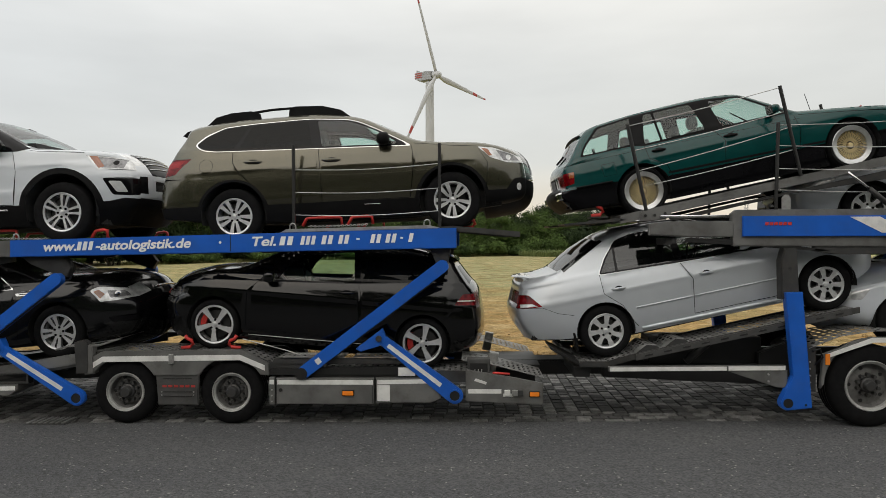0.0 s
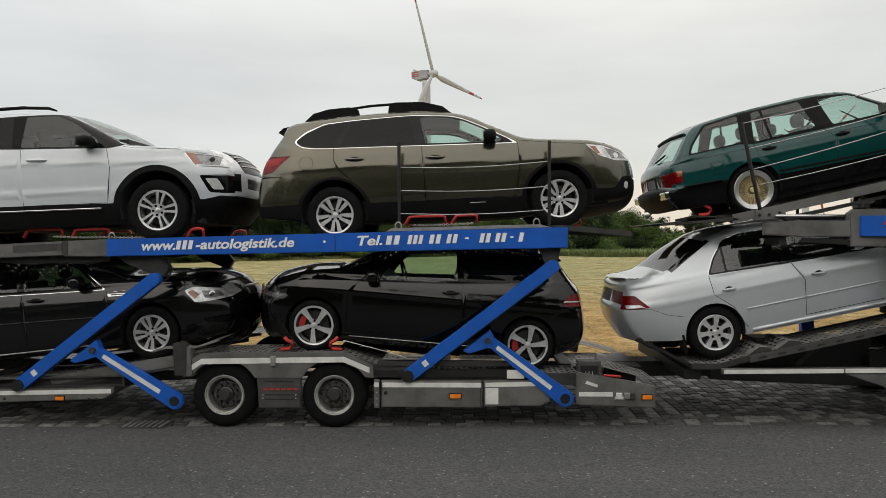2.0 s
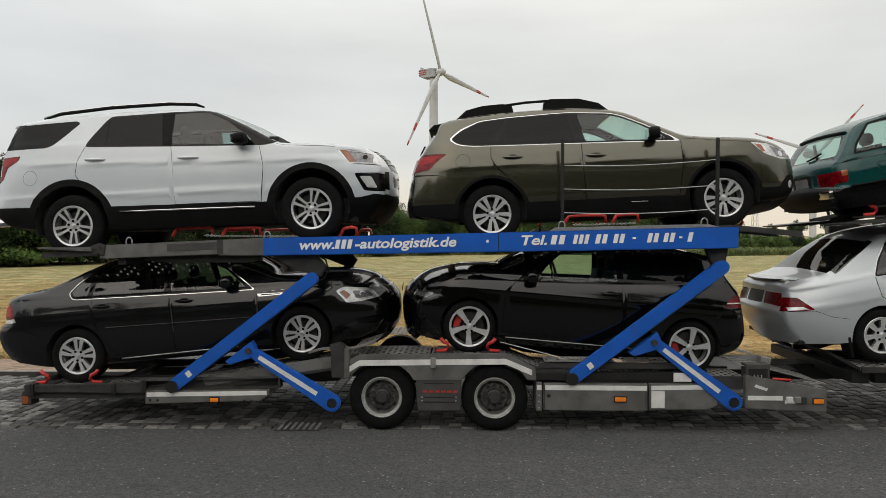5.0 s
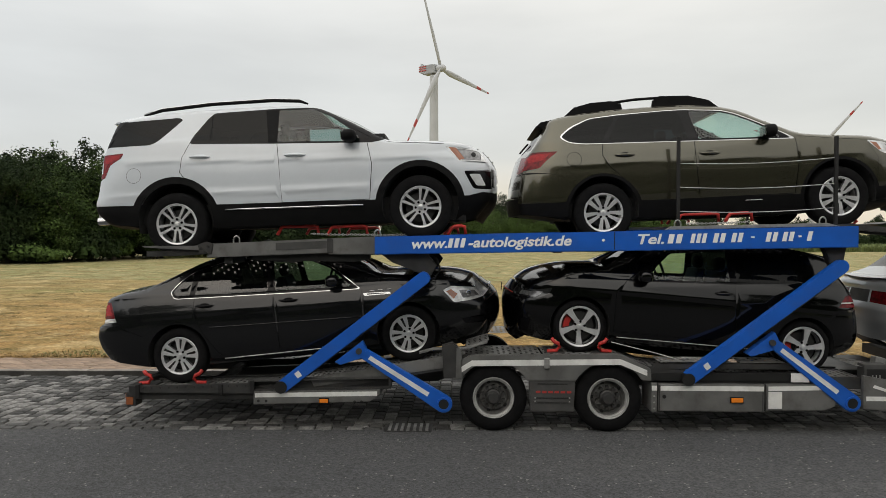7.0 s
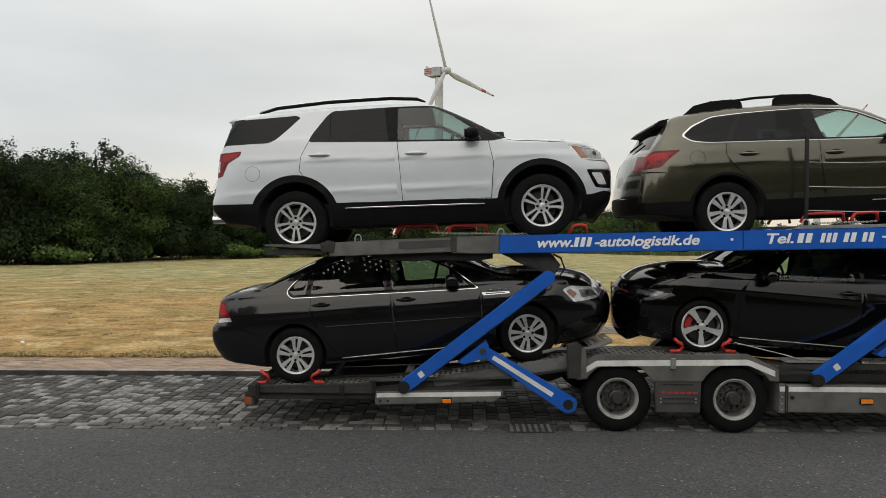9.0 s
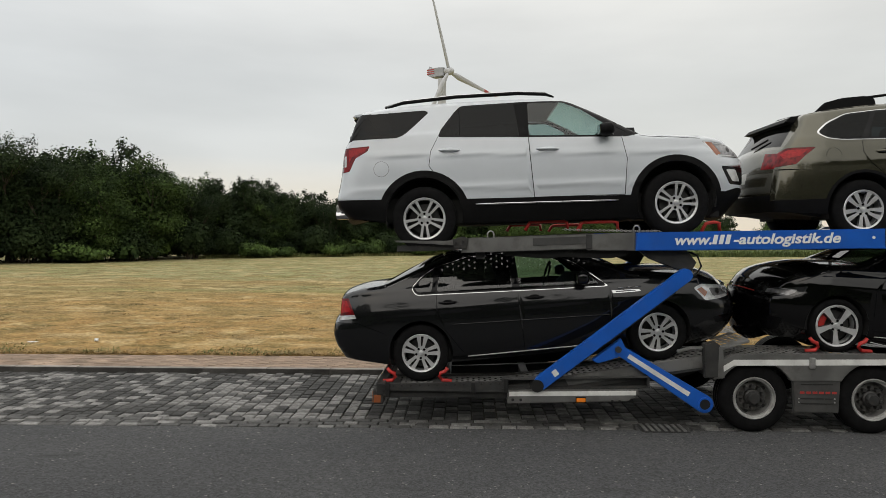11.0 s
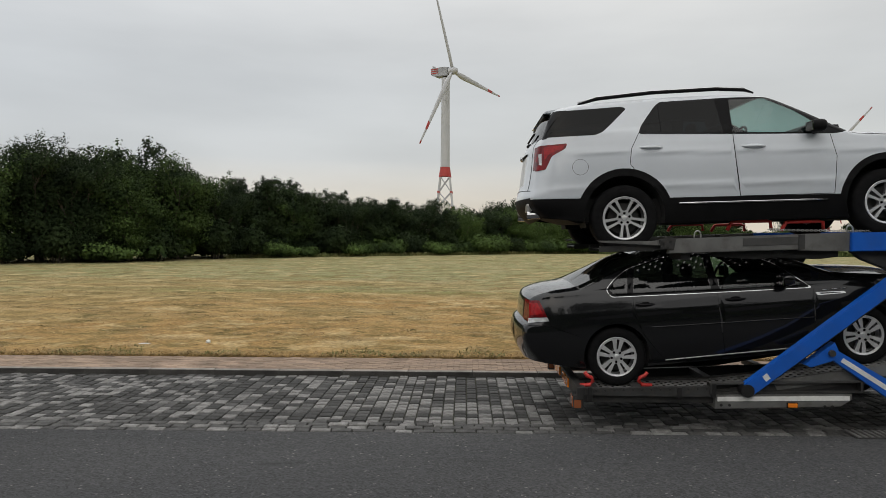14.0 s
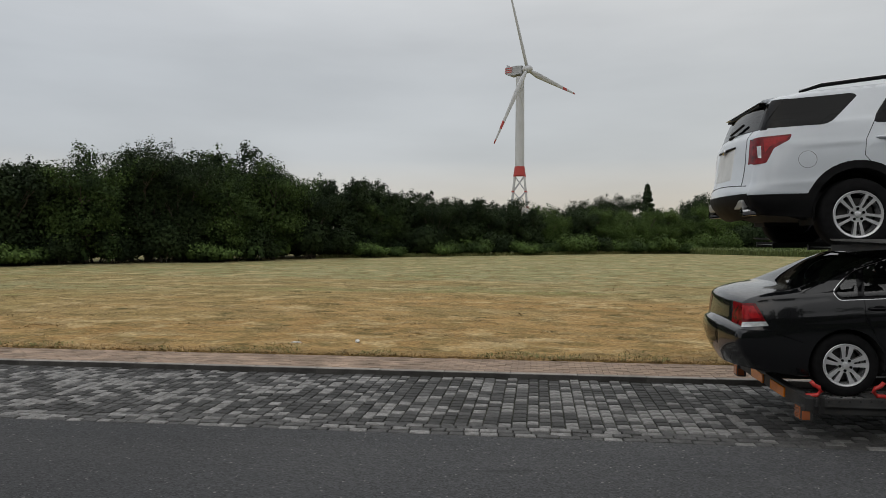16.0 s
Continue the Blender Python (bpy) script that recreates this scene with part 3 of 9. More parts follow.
def heavy_wheel(parent, x, z, R, rr, y, wd=0.30, flip=False, bolts=10):
    m = pose(x, y, z, 0, 0, 180 if flip else 0)
    w = part("wheel", lathe([(rr - 0.01, 0.04), (rr + 0.01, 0.005), (rr + 0.05, 0.0), (R - 0.06, 0.004), (R - 0.02, 0.02), (R, 0.05), (R, wd - 0.05), (R - 0.05, wd), (rr, wd)], 48), "rubber", parent, "black truck tyre on a steel rim", smooth=True, sharp=40)
    for k in range(3):
        part("tread_groove", lathe([(R + 0.001, 0.09 + k * 0.06), (R + 0.001, 0.10 + k * 0.06)], 48), "black_steel", w)
    part("rim", lathe([(rr + 0.004, 0.012), (rr - 0.004, 0.0), (rr - 0.014, 0.004), (rr - 0.018, 0.016), (rr - 0.026, 0.018), (rr - 0.034, 0.022), (rr - 0.038, 0.05)], 48), "wheel_silver", w, "silver steel rim", smooth=True, sharp=40)
    part("rim_dish", lathe([(rr - 0.038, 0.05), (rr - 0.042, 0.10), (rr - 0.06, 0.125), (0.15, 0.10), (0.08, 0.10)], 48), "rim_shade", w, "dirty deep dish of the rim, painted darker for shade", smooth=True, sharp=40)
    part("hub", lathe([(0, -0.005), (0.055, -0.005), (0.065, 0.01), (0.07, 0.05), (0.088, 0.06), (0.092, 0.13), (0, 0.13)], 32), "dark_steel", w, "dark greasy hub", smooth=True, sharp=35)
    for k in range(bolts):
        a = 2 * math.pi * (k + 0.5) / bolts
        bm = bmesh.new()
        add_cylinder_y(bm, 0.122 * math.cos(a), 0.122 * math.sin(a), 0.021, 0.045, 0.115, 10)
        part("wheel_nut", bm, "dark_steel", w)
        bm = bmesh.new()
        rad = (rr - 0.06 + 0.14) / 2 + 0.012
        a += math.pi / bolts
        if k % 2 == 0:
            yy = 0.118 + 0.012
            add_cylinder_y(bm, rad * math.cos(a), rad * math.sin(a), 0.022, yy - 0.025, yy, 12)
            part("hand_hole", bm, "black_steel", w)
    w.matrix_local = m
    return w


def lamp(parent, x, z, y, w=0.10, h=0.045, material="orange_lens"):
    body = part("side_lamp", box(x - w / 2 - 0.008, x + w / 2 + 0.008, y - 0.012, y + 0.004, z - h / 2 - 0.008, z + h / 2 + 0.008, 0.004), "plastic", parent)
    part("lens", box(x - w / 2, x + w / 2, y - 0.024, y - 0.008, z - h / 2, z + h / 2, 0.006), material, body, "orange side marker lens" if material == "orange_lens" else "lamp lens")


def words(parent, text, x, z, size, y, material, slope=0.0, shear=0.22, width=None, label=""):
    cu = bpy.data.curves.new("lettering", "FONT")
    cu.body, cu.size, cu.shear, cu.offset, cu.extrude = text, size, shear, 0.004, 0.0015
    cu.materials.append(MATS[material])
    ob = new("lettering", cu)
    ob.parent = parent
    ob.matrix_local = pose(x, y, z, 90, -slope, 0)
    if width:
        bpy.context.view_layer.update()
        w = max(ob.dimensions.x, 1e-3)
        ob.scale = (width / w, 1, 1)
    if label:
        ob["label"] = label
    return ob


def bars(parent, runs, z_of, h, y, material, shear=0.22):
    """Plain slanted bars that stand for figures."""
    for x0, x1 in runs:
        n = max(1, round((x1 - x0) / 0.075))
        for k in range(n):
            a, b = x0 + (x1 - x0) * k / n, x0 + (x1 - x0) * (k + 0.66) / n
            z0 = z_of(a)
            part("lettering_bar", prism([(a, z0), (b, z0), (b + shear * h, z0 + h), (a + shear * h, z0 + h)], y - 0.002, y + 0.002), material, parent, "plain white bar")


def hoop(parent, x0, x1, z0, z1, y, r=0.021):
    part("wheel_stop", tube([(x0, y, z0), (x0 + 0.05, y, z1 - 0.01), (x0 + 0.08, y, z1), (x1 - 0.05, y, z1 + 0.01), (x1, y, z1), (x1 + 0.01, y, z0 + 0.01)], r, 8), "red_paint", parent, "red tubular wheel stop", smooth=True)


def chock(parent, x, z, y, s=1):
    """A red bent steel hook that holds a tyre in the track."""
    c = part("wheel_chock", tube([(x - 0.10 * s, y, z), (x + 0.01 * s, y, z + 0.01), (x + 0.045 * s, y, z + 0.05), (x + 0.03 * s, y, z + 0.09), (x - 0.02 * s, y, z + 0.11), (x - 0.05 * s, y, z + 0.15)], 0.022, 8), "red_paint", parent, "red bent wheel chock", smooth=True)
    part("chock_foot", box(x - 0.12, x + 0.10, y - 0.03, y + 0.20, z - 0.03, z - 0.012, 0.006), "dark_steel", c)


trailer = thing("trailer", "grey two-level car transporter trailer with blue lift arms", "trailer", (0, 0, 0))
T = trailer
low = [(-8.30, 0.455), (-6.90, 0.47), (-6.20, 0.56), (-4.62, 0.83), (-4.40, 0.865)]
front = [(-2.70, 0.868), (-2.36, 0.74), (-1.80, 0.68), (-0.72, 0.64), (0.05, 0.63)]
for y0, y1 in ((NEAR + 0.05, NEAR + 0.68), (FAR - 0.68, FAR - 0.05)):
    track(T, low, y0, y1, 0.022, 0.12, "dark_steel")
    track(T, front, y0, y1, 0.018, 0.12, "dark_steel")
    punched_plate("axle_cover", T, [(-4.42, 0.872), (-3.58, 0.880)], y0 - 0.03, y1 + 0.03, label="punched cover plate over the axles")
    punched_plate("axle_cover", T, [(-3.555, 0.880), (-2.68, 0.872)], y0 - 0.03, y1 + 0.03, label="punched cover plate over the axles")
    punched_plate("ramp_plate", T, [(-0.05, 0.78), (0.30, 0.732), (0.93, 0.57)], y0, y1, label="punched loading ramp plate", r=0.021)
    part("ramp_edge", box(0.02, 0.14, y0 + 0.2, y0 + 0.30, 0.55, 0.82, 0.01, m=pose(0.1, 0, 0.05, 0, 12, 0)), "galvanised", T)
part("rear_end", box(-8.38, -8.28, NEAR + 0.05, FAR - 0.05, 0.36, 0.50, 0.01), "dark_steel", T)
for y in (NEAR + 0.06, FAR - 0.20):
    lb = part("rear_lamp_box", box(-8.42, -8.30, y, y + 0.16, 0.25, 0.42, 0.015), "dark_steel", T)
    part("lens", box(-8.428, -8.41, y + 0.01, y + 0.15, 0.27, 0.40, 0.008), "amber_lens", lb, "amber rear lens")
    part("lens", box(-8.41, -8.33, y - 0.006, y + 0.01, 0.27, 0.36, 0.004), "amber_lens", lb, "amber side lens")
for y in (7.55, 8.25):
    part("reflector_plate", box(-8.40, -8.375, y - 0.22, y + 0.22, 0.37, 0.48, 0.006), "orange_lens", T, "orange rear reflector board")
for x in (-7.6, -6.6, -5.6, -2.0, -1.2, -0.4):
    part("cross_member", box(x - 0.05, x + 0.05, NEAR + 0.1, FAR - 0.1, 0.36, 0.44, 0.008), "dark_steel", T)
for y in (7.55, 8.30):
    part("chassis_rail", prism([(-7.6, 0.40), (-4.9, 0.52), (-4.5, 0.70), (-2.6, 0.70), (-2.2, 0.50), (0.9, 0.50), (0.9, 0.36), (-2.4, 0.36), (-2.7, 0.55), (-4.4, 0.55), (-4.8, 0.40), (-7.6, 0.30)], y, y + 0.08, 0.006), "black_steel", T)
part("track_side_beam", prism([(-8.30, 0.42), (-8.30, 0.50), (-6.90, 0.545), (-6.90, 0.42)], NEAR, NEAR + 0.05, 0.005), "dark_steel", T)
for k in range(13):
    bm = bmesh.new()
    add_cylinder_y(bm, -8.18 + 0.1 * k, 0.478 + 0.0032 * k, 0.012, NEAR - 0.004, NEAR + 0.004, 8)
    part("bolt_hole", bm, "black_steel", T)
for x, z0, z1 in ((-8.27, 0.36, 0.52), (-7.30, 0.40, 0.53), (-6.93, 0.42, 0.58)):
    part("beam_bracket", box(x, x + 0.05, NEAR - 0.02, NEAR + 0.02, z0, z1, 0.006), "black_steel", T)
# Web is blacker than the flanges: the channel's inner shade is in its colour.
chan = part("side_channel", prism([(-6.95, 0.46), (-6.95, 0.575), (-5.3, 0.625), (-5.3, 0.50)], NEAR + 0.07, NEAR + 0.09, 0.003), "black_steel", T, "open steel channel under the deck")
part("flange", prism([(-6.95, 0.56), (-6.95, 0.58), (-5.3, 0.63), (-5.3, 0.61)], NEAR - 0.01, NEAR + 0.09, 0.003), "skirt_panel", chan)
part("flange", prism([(-6.95, 0.455), (-6.95, 0.472), (-5.3, 0.512), (-5.3, 0.495)], NEAR - 0.01, NEAR + 0.09, 0.003), "dark_steel", chan)
for x in (-6.95, -5.33):
    z = 0.46 + (x + 6.95) * 0.024
    part("channel_end", box(x, x + 0.025, NEAR - 0.008, NEAR + 0.09, z, z + 0.115, 0.003), "dark_steel", chan)
flap = [(-4.98, 0.90), (-4.82, 0.945), (-4.46, 0.95), (-4.20, 1.03)]
part("bent_flap", prism(offset_line(flap, 0.012) + offset_line(flap, -0.012)[::-1], NEAR + 0.02, NEAR + 0.10, 0.004), "plate_steel", T, "bent steel flap")
punched_plate("deck_bridge", T, [(-4.44, 0.965), (-4.18, 1.045)], NEAR + 0.10, NEAR + 0.62, label="tilted punched bridge plate")
bracket = part("bracket_box", box(0.02, 0.29, NEAR + 0.02, NEAR + 0.16, 0.62, 0.80, 0.01), "skirt_panel", T, "open grey bracket box")
part("box_mouth", box(0.05, 0.26, NEAR + 0.014, NEAR + 0.022, 0.64, 0.75, 0.004), "black_steel", bracket)
for x in (0.11, 0.15, 0.19):
    part("peg", tube([(x, NEAR + 0.01, 0.62), (x, NEAR + 0.01, 0.68)], 0.006, 6), "galvanised", bracket)
part("ramp_side_beam", prism([(-6.25, 0.60), (-4.62, 0.87), (-4.60, 0.74), (-6.20, 0.50)], NEAR + 0.04, NEAR + 0.09, 0.005), "grey_steel", T)
skirt = part("side_skirt", prism([(-6.89, 0.30), (-6.89, 0.455), (-5.43, 0.485), (-5.43, 0.42), (-5.55, 0.345)], NEAR - 0.02, NEAR + 0.30, 0.008), "grey_steel", T)
part("reflective_tape", prism([(-6.87, 0.385), (-6.87, 0.435), (-5.46, 0.465), (-5.46, 0.415)], NEAR - 0.024, NEAR - 0.018), "white_tape", skirt, "white reflective tape")
lamp(skirt, -6.07, 0.355, NEAR - 0.02)
for x in (-6.83, -6.74, -5.72, -5.64):
    bm = bmesh.new()
    add_cylinder_y(bm, x, 0.345, 0.016, NEAR - 0.024, NEAR - 0.01, 12)
    part("bolt_hole", bm, "black_steel", skirt)
arc = lambda cx, cz, r, a0, a1, n=12: [(cx + r * math.cos(radians(a0 + (a1 - a0) * k / n)), cz + r * math.sin(radians(a0 + (a1 - a0) * k / n))) for k in range(n + 1)]
fender = [(-4.62, 0.62), (-4.58, 0.79), (-4.38, 0.885), (-2.69, 0.905), (-2.36, 0.74), (-2.35, 0.60)] + arc(-2.825, 0.38, 0.435, 32, 150) + arc(-4.13, 0.38, 0.435, 30, 148)
fen = part("wheel_fender", prism(fender, NEAR - 0.01, NEAR + 0.06, 0.006), "grey_steel", T, "grey steel fender over the two wheels")
tape = [(-4.54, 0.69), (-4.38, 0.79), (-2.70, 0.815), (-2.40, 0.69)]
part("reflective_tape", prism(offset_line(tape, 0.035) + offset_line(tape, -0.03)[::-1], NEAR - 0.014, NEAR - 0.008), "white_tape", fen, "white reflective tape")
part("fender_flap", prism([(-4.66, 0.90), (-4.55, 0.98), (-4.50, 0.95), (-4.48, 0.62), (-4.60, 0.60)], NEAR - 0.02, NEAR + 0.10, 0.01), "grey_steel", T)
part("latch", box(-3.56, -3.50, NEAR - 0.035, NEAR - 0.008, 0.74, 0.86, 0.006), "galvanised", fen)
mid = part("wheel_panel", prism([(-3.71, 0.24), (-3.74, 0.70), (-3.20, 0.70), (-3.22, 0.24)], NEAR + 0.0, NEAR + 0.05, 0.012), "skirt_panel", T, "dark panel between the wheels")
for z in (0.345, 0.40, 0.56):
    part("panel_rib", box(-3.64, -3.29, NEAR - 0.003, NEAR + 0.004, z - 0.006, z + 0.006, 0.002), "black_steel", mid)
for x in (-3.66, -3.27):
    for z in (0.36, 0.40, 0.62):
        bm = bmesh.new()
        add_cylinder_y(bm, x, z, 0.009, NEAR - 0.006, NEAR + 0.002, 8)
        part("bolt", bm, "galvanised", mid)
for k, x in enumerate((-3.65, -3.58, -3.51, -3.44, -3.37, -3.30)):
    part("lettering_bar", box(x, x + 0.05, NEAR - 0.004, NEAR + 0.001, 0.455, 0.48), "turbine_red", mid, "plain red bar")
for x in (-4.13, -2.825):
    heavy_wheel(T, x, 0.385, 0.385, 0.235, NEAR + 0.03, 0.27)
    heavy_wheel(T, x, 0.385, 0.385, 0.235, FAR - 0.03, 0.27, True)
    part("axle", tube([(x, NEAR + 0.25, 0.385), (x, FAR - 0.25, 0.385)], 0.06, 12), "black_steel", T)
tool = part("tool_box", box(-2.27, -1.09, NEAR - 0.01, NEAR + 0.45, 0.26, 0.57, 0.012), "grey_steel", T, "grey tool box with white tape")
part("reflective_tape", box(-2.25, -1.10, NEAR - 0.014, NEAR - 0.008, 0.495, 0.55), "white_tape", tool, "white reflective tape")
bm = bmesh.new()
add_cylinder_y(bm, -2.21, 0.43, 0.022, NEAR - 0.022, NEAR - 0.005, 14)
part("lock", bm, "black_steel", tool, "black lock of the tool box")
for x in (-2.26, -1.11):
    part("lid_gap", box(x - 0.004, x + 0.004, NEAR - 0.013, NEAR - 0.006, 0.27, 0.56), "black_steel", tool)
lamp(tool, -1.40, 0.395, NEAR - 0.012, 0.13, 0.05)
side = part("tool_box_end", box(-2.35, -2.285, NEAR - 0.005, NEAR + 0.40, 0.25, 0.58, 0.008), "grey_steel", T)
part("reflective_tape", box(-2.345, -2.29, NEAR - 0.010, NEAR - 0.004, 0.495, 0.55), "white_tape", side, "white reflective tape")
for z in (0.29, 0.36, 0.43):
    bm = bmesh.new()
    add_cylinder_y(bm, -2.318, z, 0.010, NEAR - 0.012, NEAR, 8)
    part("bolt", bm, "galvanised", side)
tb = part("tool_box", prism([(-1.07, 0.27), (-1.07, 0.57), (-0.30, 0.585), (-0.30, 0.33), (-0.42, 0.28)], NEAR - 0.01, NEAR + 0.42, 0.012), "grey_steel", T, "grey tool box with tapered end")
part("reflective_tape", prism([(-1.05, 0.50), (-1.05, 0.55), (-0.36, 0.565), (-0.36, 0.515)], NEAR - 0.014, NEAR - 0.008), "white_tape", tb, "white reflective tape")
part("notice", box(-1.05, -0.90, NEAR - 0.016, NEAR - 0.012, 0.30, 0.49), "white_tape", tb, "white notice plate")
part("notice", box(-0.80, -0.60, NEAR - 0.01, NEAR - 0.004, 0.60, 0.70), "white_tape", T, "white notice plate")
part("deck_beam", prism([(-2.36, 0.60), (-2.36, 0.68), (-0.72, 0.70), (-0.70, 0.60)], NEAR + 0.02, NEAR + 0.10, 0.006), "black_steel", T)
part("deck_beam", prism([(-2.34, 0.73), (-2.30, 0.79), (-1.55, 0.80), (-0.70, 0.79), (-0.70, 0.73)], NEAR + 0.04, NEAR + 0.10, 0.006), "dark_steel", T)
for x0, x1 in ((-2.25, -1.45), (-1.35, -0.85)):
    punched_plate("tread_plate", T, [(x0, 0.815), (x1, 0.815)], NEAR + 0.03, NEAR + 0.36, label="punched tread plate")
tip = part("nose_panel", prism([(0.0, 0.30), (0.0, 0.68), (0.54, 0.585), (0.91, 0.515), (0.91, 0.265)], NEAR - 0.01, NEAR + 0.05, 0.008), "grey_steel", T, "grey tapered panel with lamps")
part("reflective_tape", box(0.03, 0.42, NEAR - 0.014, NEAR - 0.008, 0.395, 0.445), "white_tape", tip, "white reflective tape")
part("reflective_tape", box(0.44, 0.56, NEAR - 0.014, NEAR - 0.008, 0.355, 0.395), "white_tape", tip, "white reflective tape")
part("notice", prism([(0.10, 0.545), (0.24, 0.50), (0.25, 0.53), (0.12, 0.575)], NEAR - 0.016, NEAR - 0.011), "white_tape", tip, "white sticker")
lamp(tip, 0.81, 0.39, NEAR - 0.012, 0.11, 0.05)
for k, (x, m) in enumerate(((0.49, "plate_white"), (0.58, "galvanised"), (0.64, "dark_steel"))):
    part("connector", box(x - 0.035, x + 0.035, NEAR - 0.04, NEAR - 0.008, 0.37, 0.44, 0.008), m, tip)
part("red_handle", tube([(0.32, NEAR + 0.02, 0.635), (0.52, NEAR + 0.02, 0.62)], 0.014, 8), "red_paint", T, "red handle", smooth=True)
part("drawbar", prism([(0.3, 0.40), (0.3, 0.60), (2.4, 0.62), (3.2, 0.58), (3.2, 0.45)], 7.75, 8.15, 0.02), "black_steel", T, "black drawbar to the lorry")
part("cross_plate", box(-0.05, 0.95, NEAR + 0.72, FAR - 0.72, 0.55, 0.60, 0.006), "black_steel", T)

# upper level of the trailer
upper = [(-8.15, 2.035), (-7.85, 2.04), (-5.0, 2.20), (-4.2, 2.195), (-2.85, 2.165), (-0.15, 2.35), (0.02, 2.335), (0.65, 2.275)]
for y0, y1 in ((NEAR + 0.05, NEAR + 0.68), (FAR - 0.68, FAR - 0.05)):
    track(T, upper, y0, y1, 0.03, 0.035, "dark_steel", hole=0.013)
for y in (NEAR - 0.02, FAR - 0.06):
    part("upper_beam", prism([(-7.42, 1.99), (-7.40, 2.15), (-5.48, 2.235), (-5.48, 2.03), (-6.0, 2.03), (-6.02, 2.045)], y + 0.01, y + 0.08, 0.006), "grey_steel", T, "grey steel side beam")
    part("upper_end", prism([(-8.18, 2.125), (-7.60, 2.125), (-7.35, 2.155), (-7.32, 2.085), (-7.55, 2.075), (-8.15, 2.105)], y + 0.02, y + 0.07, 0.004), "grey_steel", T)
    part("splice_plate", box(-6.03, -5.96, y, y + 0.09, 2.05, 2.212, 0.005), "dark_steel", T)
    part("beam_sleeve", prism([(-6.62, 2.075), (-6.62, 2.16), (-6.03, 2.186), (-6.03, 2.10)], y + 0.004, y + 0.02, 0.004), "skirt_panel", T, "sleeve plate on the side beam")
    hinge = part("hinge_plate", prism([(-7.50, 2.04), (-7.52, 2.14), (-7.42, 2.175), (-7.34, 2.15), (-7.36, 2.03)], y - 0.005, y + 0.03, 0.006), "dark_steel", T)
    for dx, dz in ((-0.05, 0.0), (0.03, 0.02), (0.0, -0.05)):
        bm = bmesh.new()
        add_cylinder_y(bm, -7.43 + dx, 2.10 + dz, 0.014, y - 0.016, y, 10)
        part("bolt", bm, "black_steel", hinge)
    part("beam_foot", prism([(-6.95, 1.965), (-6.90, 2.02), (-5.55, 2.04), (-5.55, 1.97), (-5.75, 1.94), (-6.3, 1.95), (-6.45, 1.93)], y + 0.10, y + 0.2, 0.008), "black_steel", T)
    bb = part("blue_beam", prism([(-5.48, 2.03), (-5.48, 2.232), (-0.10, 2.352), (-0.10, 2.115)], y - 0.03, y + 0.07, 0.008), "blue_paint", T, "blue side beam with white lettering")
    part("beam_cap", prism([(-2.20, 2.31), (-2.13, 2.35), (-0.42, 2.388), (-0.28, 2.352)], y + 0.02, y + 0.09, 0.003), "galvanised", T)
YB = NEAR - 0.053
SL = math.degrees(math.atan2(0.12, 5.38))
zl = lambda x: 2.088 + (x + 5.07) * math.tan(radians(SL)) * 0.9 + 0.012
words(T, "www.", -5.07, zl(-5.07), 0.155, YB, "white_letter", SL, width=0.40, label="white italic lettering")
bars(T, [(-4.655, -4.445)], zl, 0.105, YB, "white_letter")
words(T, "-autologistik.de", -4.43, zl(-4.43), 0.155, YB, "white_letter", SL, width=1.16, label="white italic lettering")
words(T, "Tel.", -2.55, zl(-2.55) + 0.0, 0.155, YB, "white_letter", SL, width=0.29, label="white italic lettering")
bars(T, [(-2.20, -2.02), (-1.95, -1.76), (-1.70, -1.55), (-1.50, -1.36), (-1.12, -0.98), (-0.94, -0.80)], zl, 0.105, YB, "white_letter")
bars(T, [(-1.28, -1.22), (-0.76, -0.71)], lambda x: zl(x) + 0.042, 0.02, YB, "white_letter", 0)
bars(T, [(-0.67, -0.60)], zl, 0.105, YB, "white_letter")
bm = bmesh.new()
add_cylinder_y(bm, -2.91, 2.195, 0.016, YB - 0.004, YB + 0.01, 16)
part("bolt", bm, "white_letter", T)
part("beam_seam", box(-2.79, -2.782, YB - 0.001, YB + 0.002, 2.09, 2.29), "black_steel", T)
for y in (NEAR - 0.0, FAR - 0.02):
    lift_arm(T, (-6.53, 0.53), (-4.93, 1.76), (-5.72, 1.0), (-4.70, 0.325), y)
    lift_arm(T, (-1.92, 0.65), (-0.27, 1.90), (-1.08, 1.12), (-0.13, 0.37), y)
    s = 1 if y < 8 else -1
    part("lift_bracket", prism([(-5.42, 2.03), (-4.90, 2.05), (-4.78, 1.90), (-4.85, 1.78), (-5.0, 1.82), (-5.30, 1.94)], y + 0.06 * s, y + 0.16 * s, 0.01), "dark_steel", T, "dark steel bracket under the beam")
    part("lift_bracket", prism([(-0.42, 2.11), (-0.17, 2.115), (-0.20, 1.94), (-0.25, 1.86), (-0.32, 1.86), (-0.36, 1.96)], y + 0.06 * s, y + 0.16 * s, 0.01), "dark_steel", T, "dark steel bracket under the beam")
part("hose_loop", tube([(-4.86, NEAR + 0.1, 2.02), (-4.78, NEAR + 0.05, 1.98), (-4.74, NEAR + 0.03, 1.86), (-4.80, NEAR + 0.05, 1.76), (-4.92, NEAR + 0.08, 1.72)], 0.012, 8), "black_steel", T, "black hydraulic hose", smooth=True)
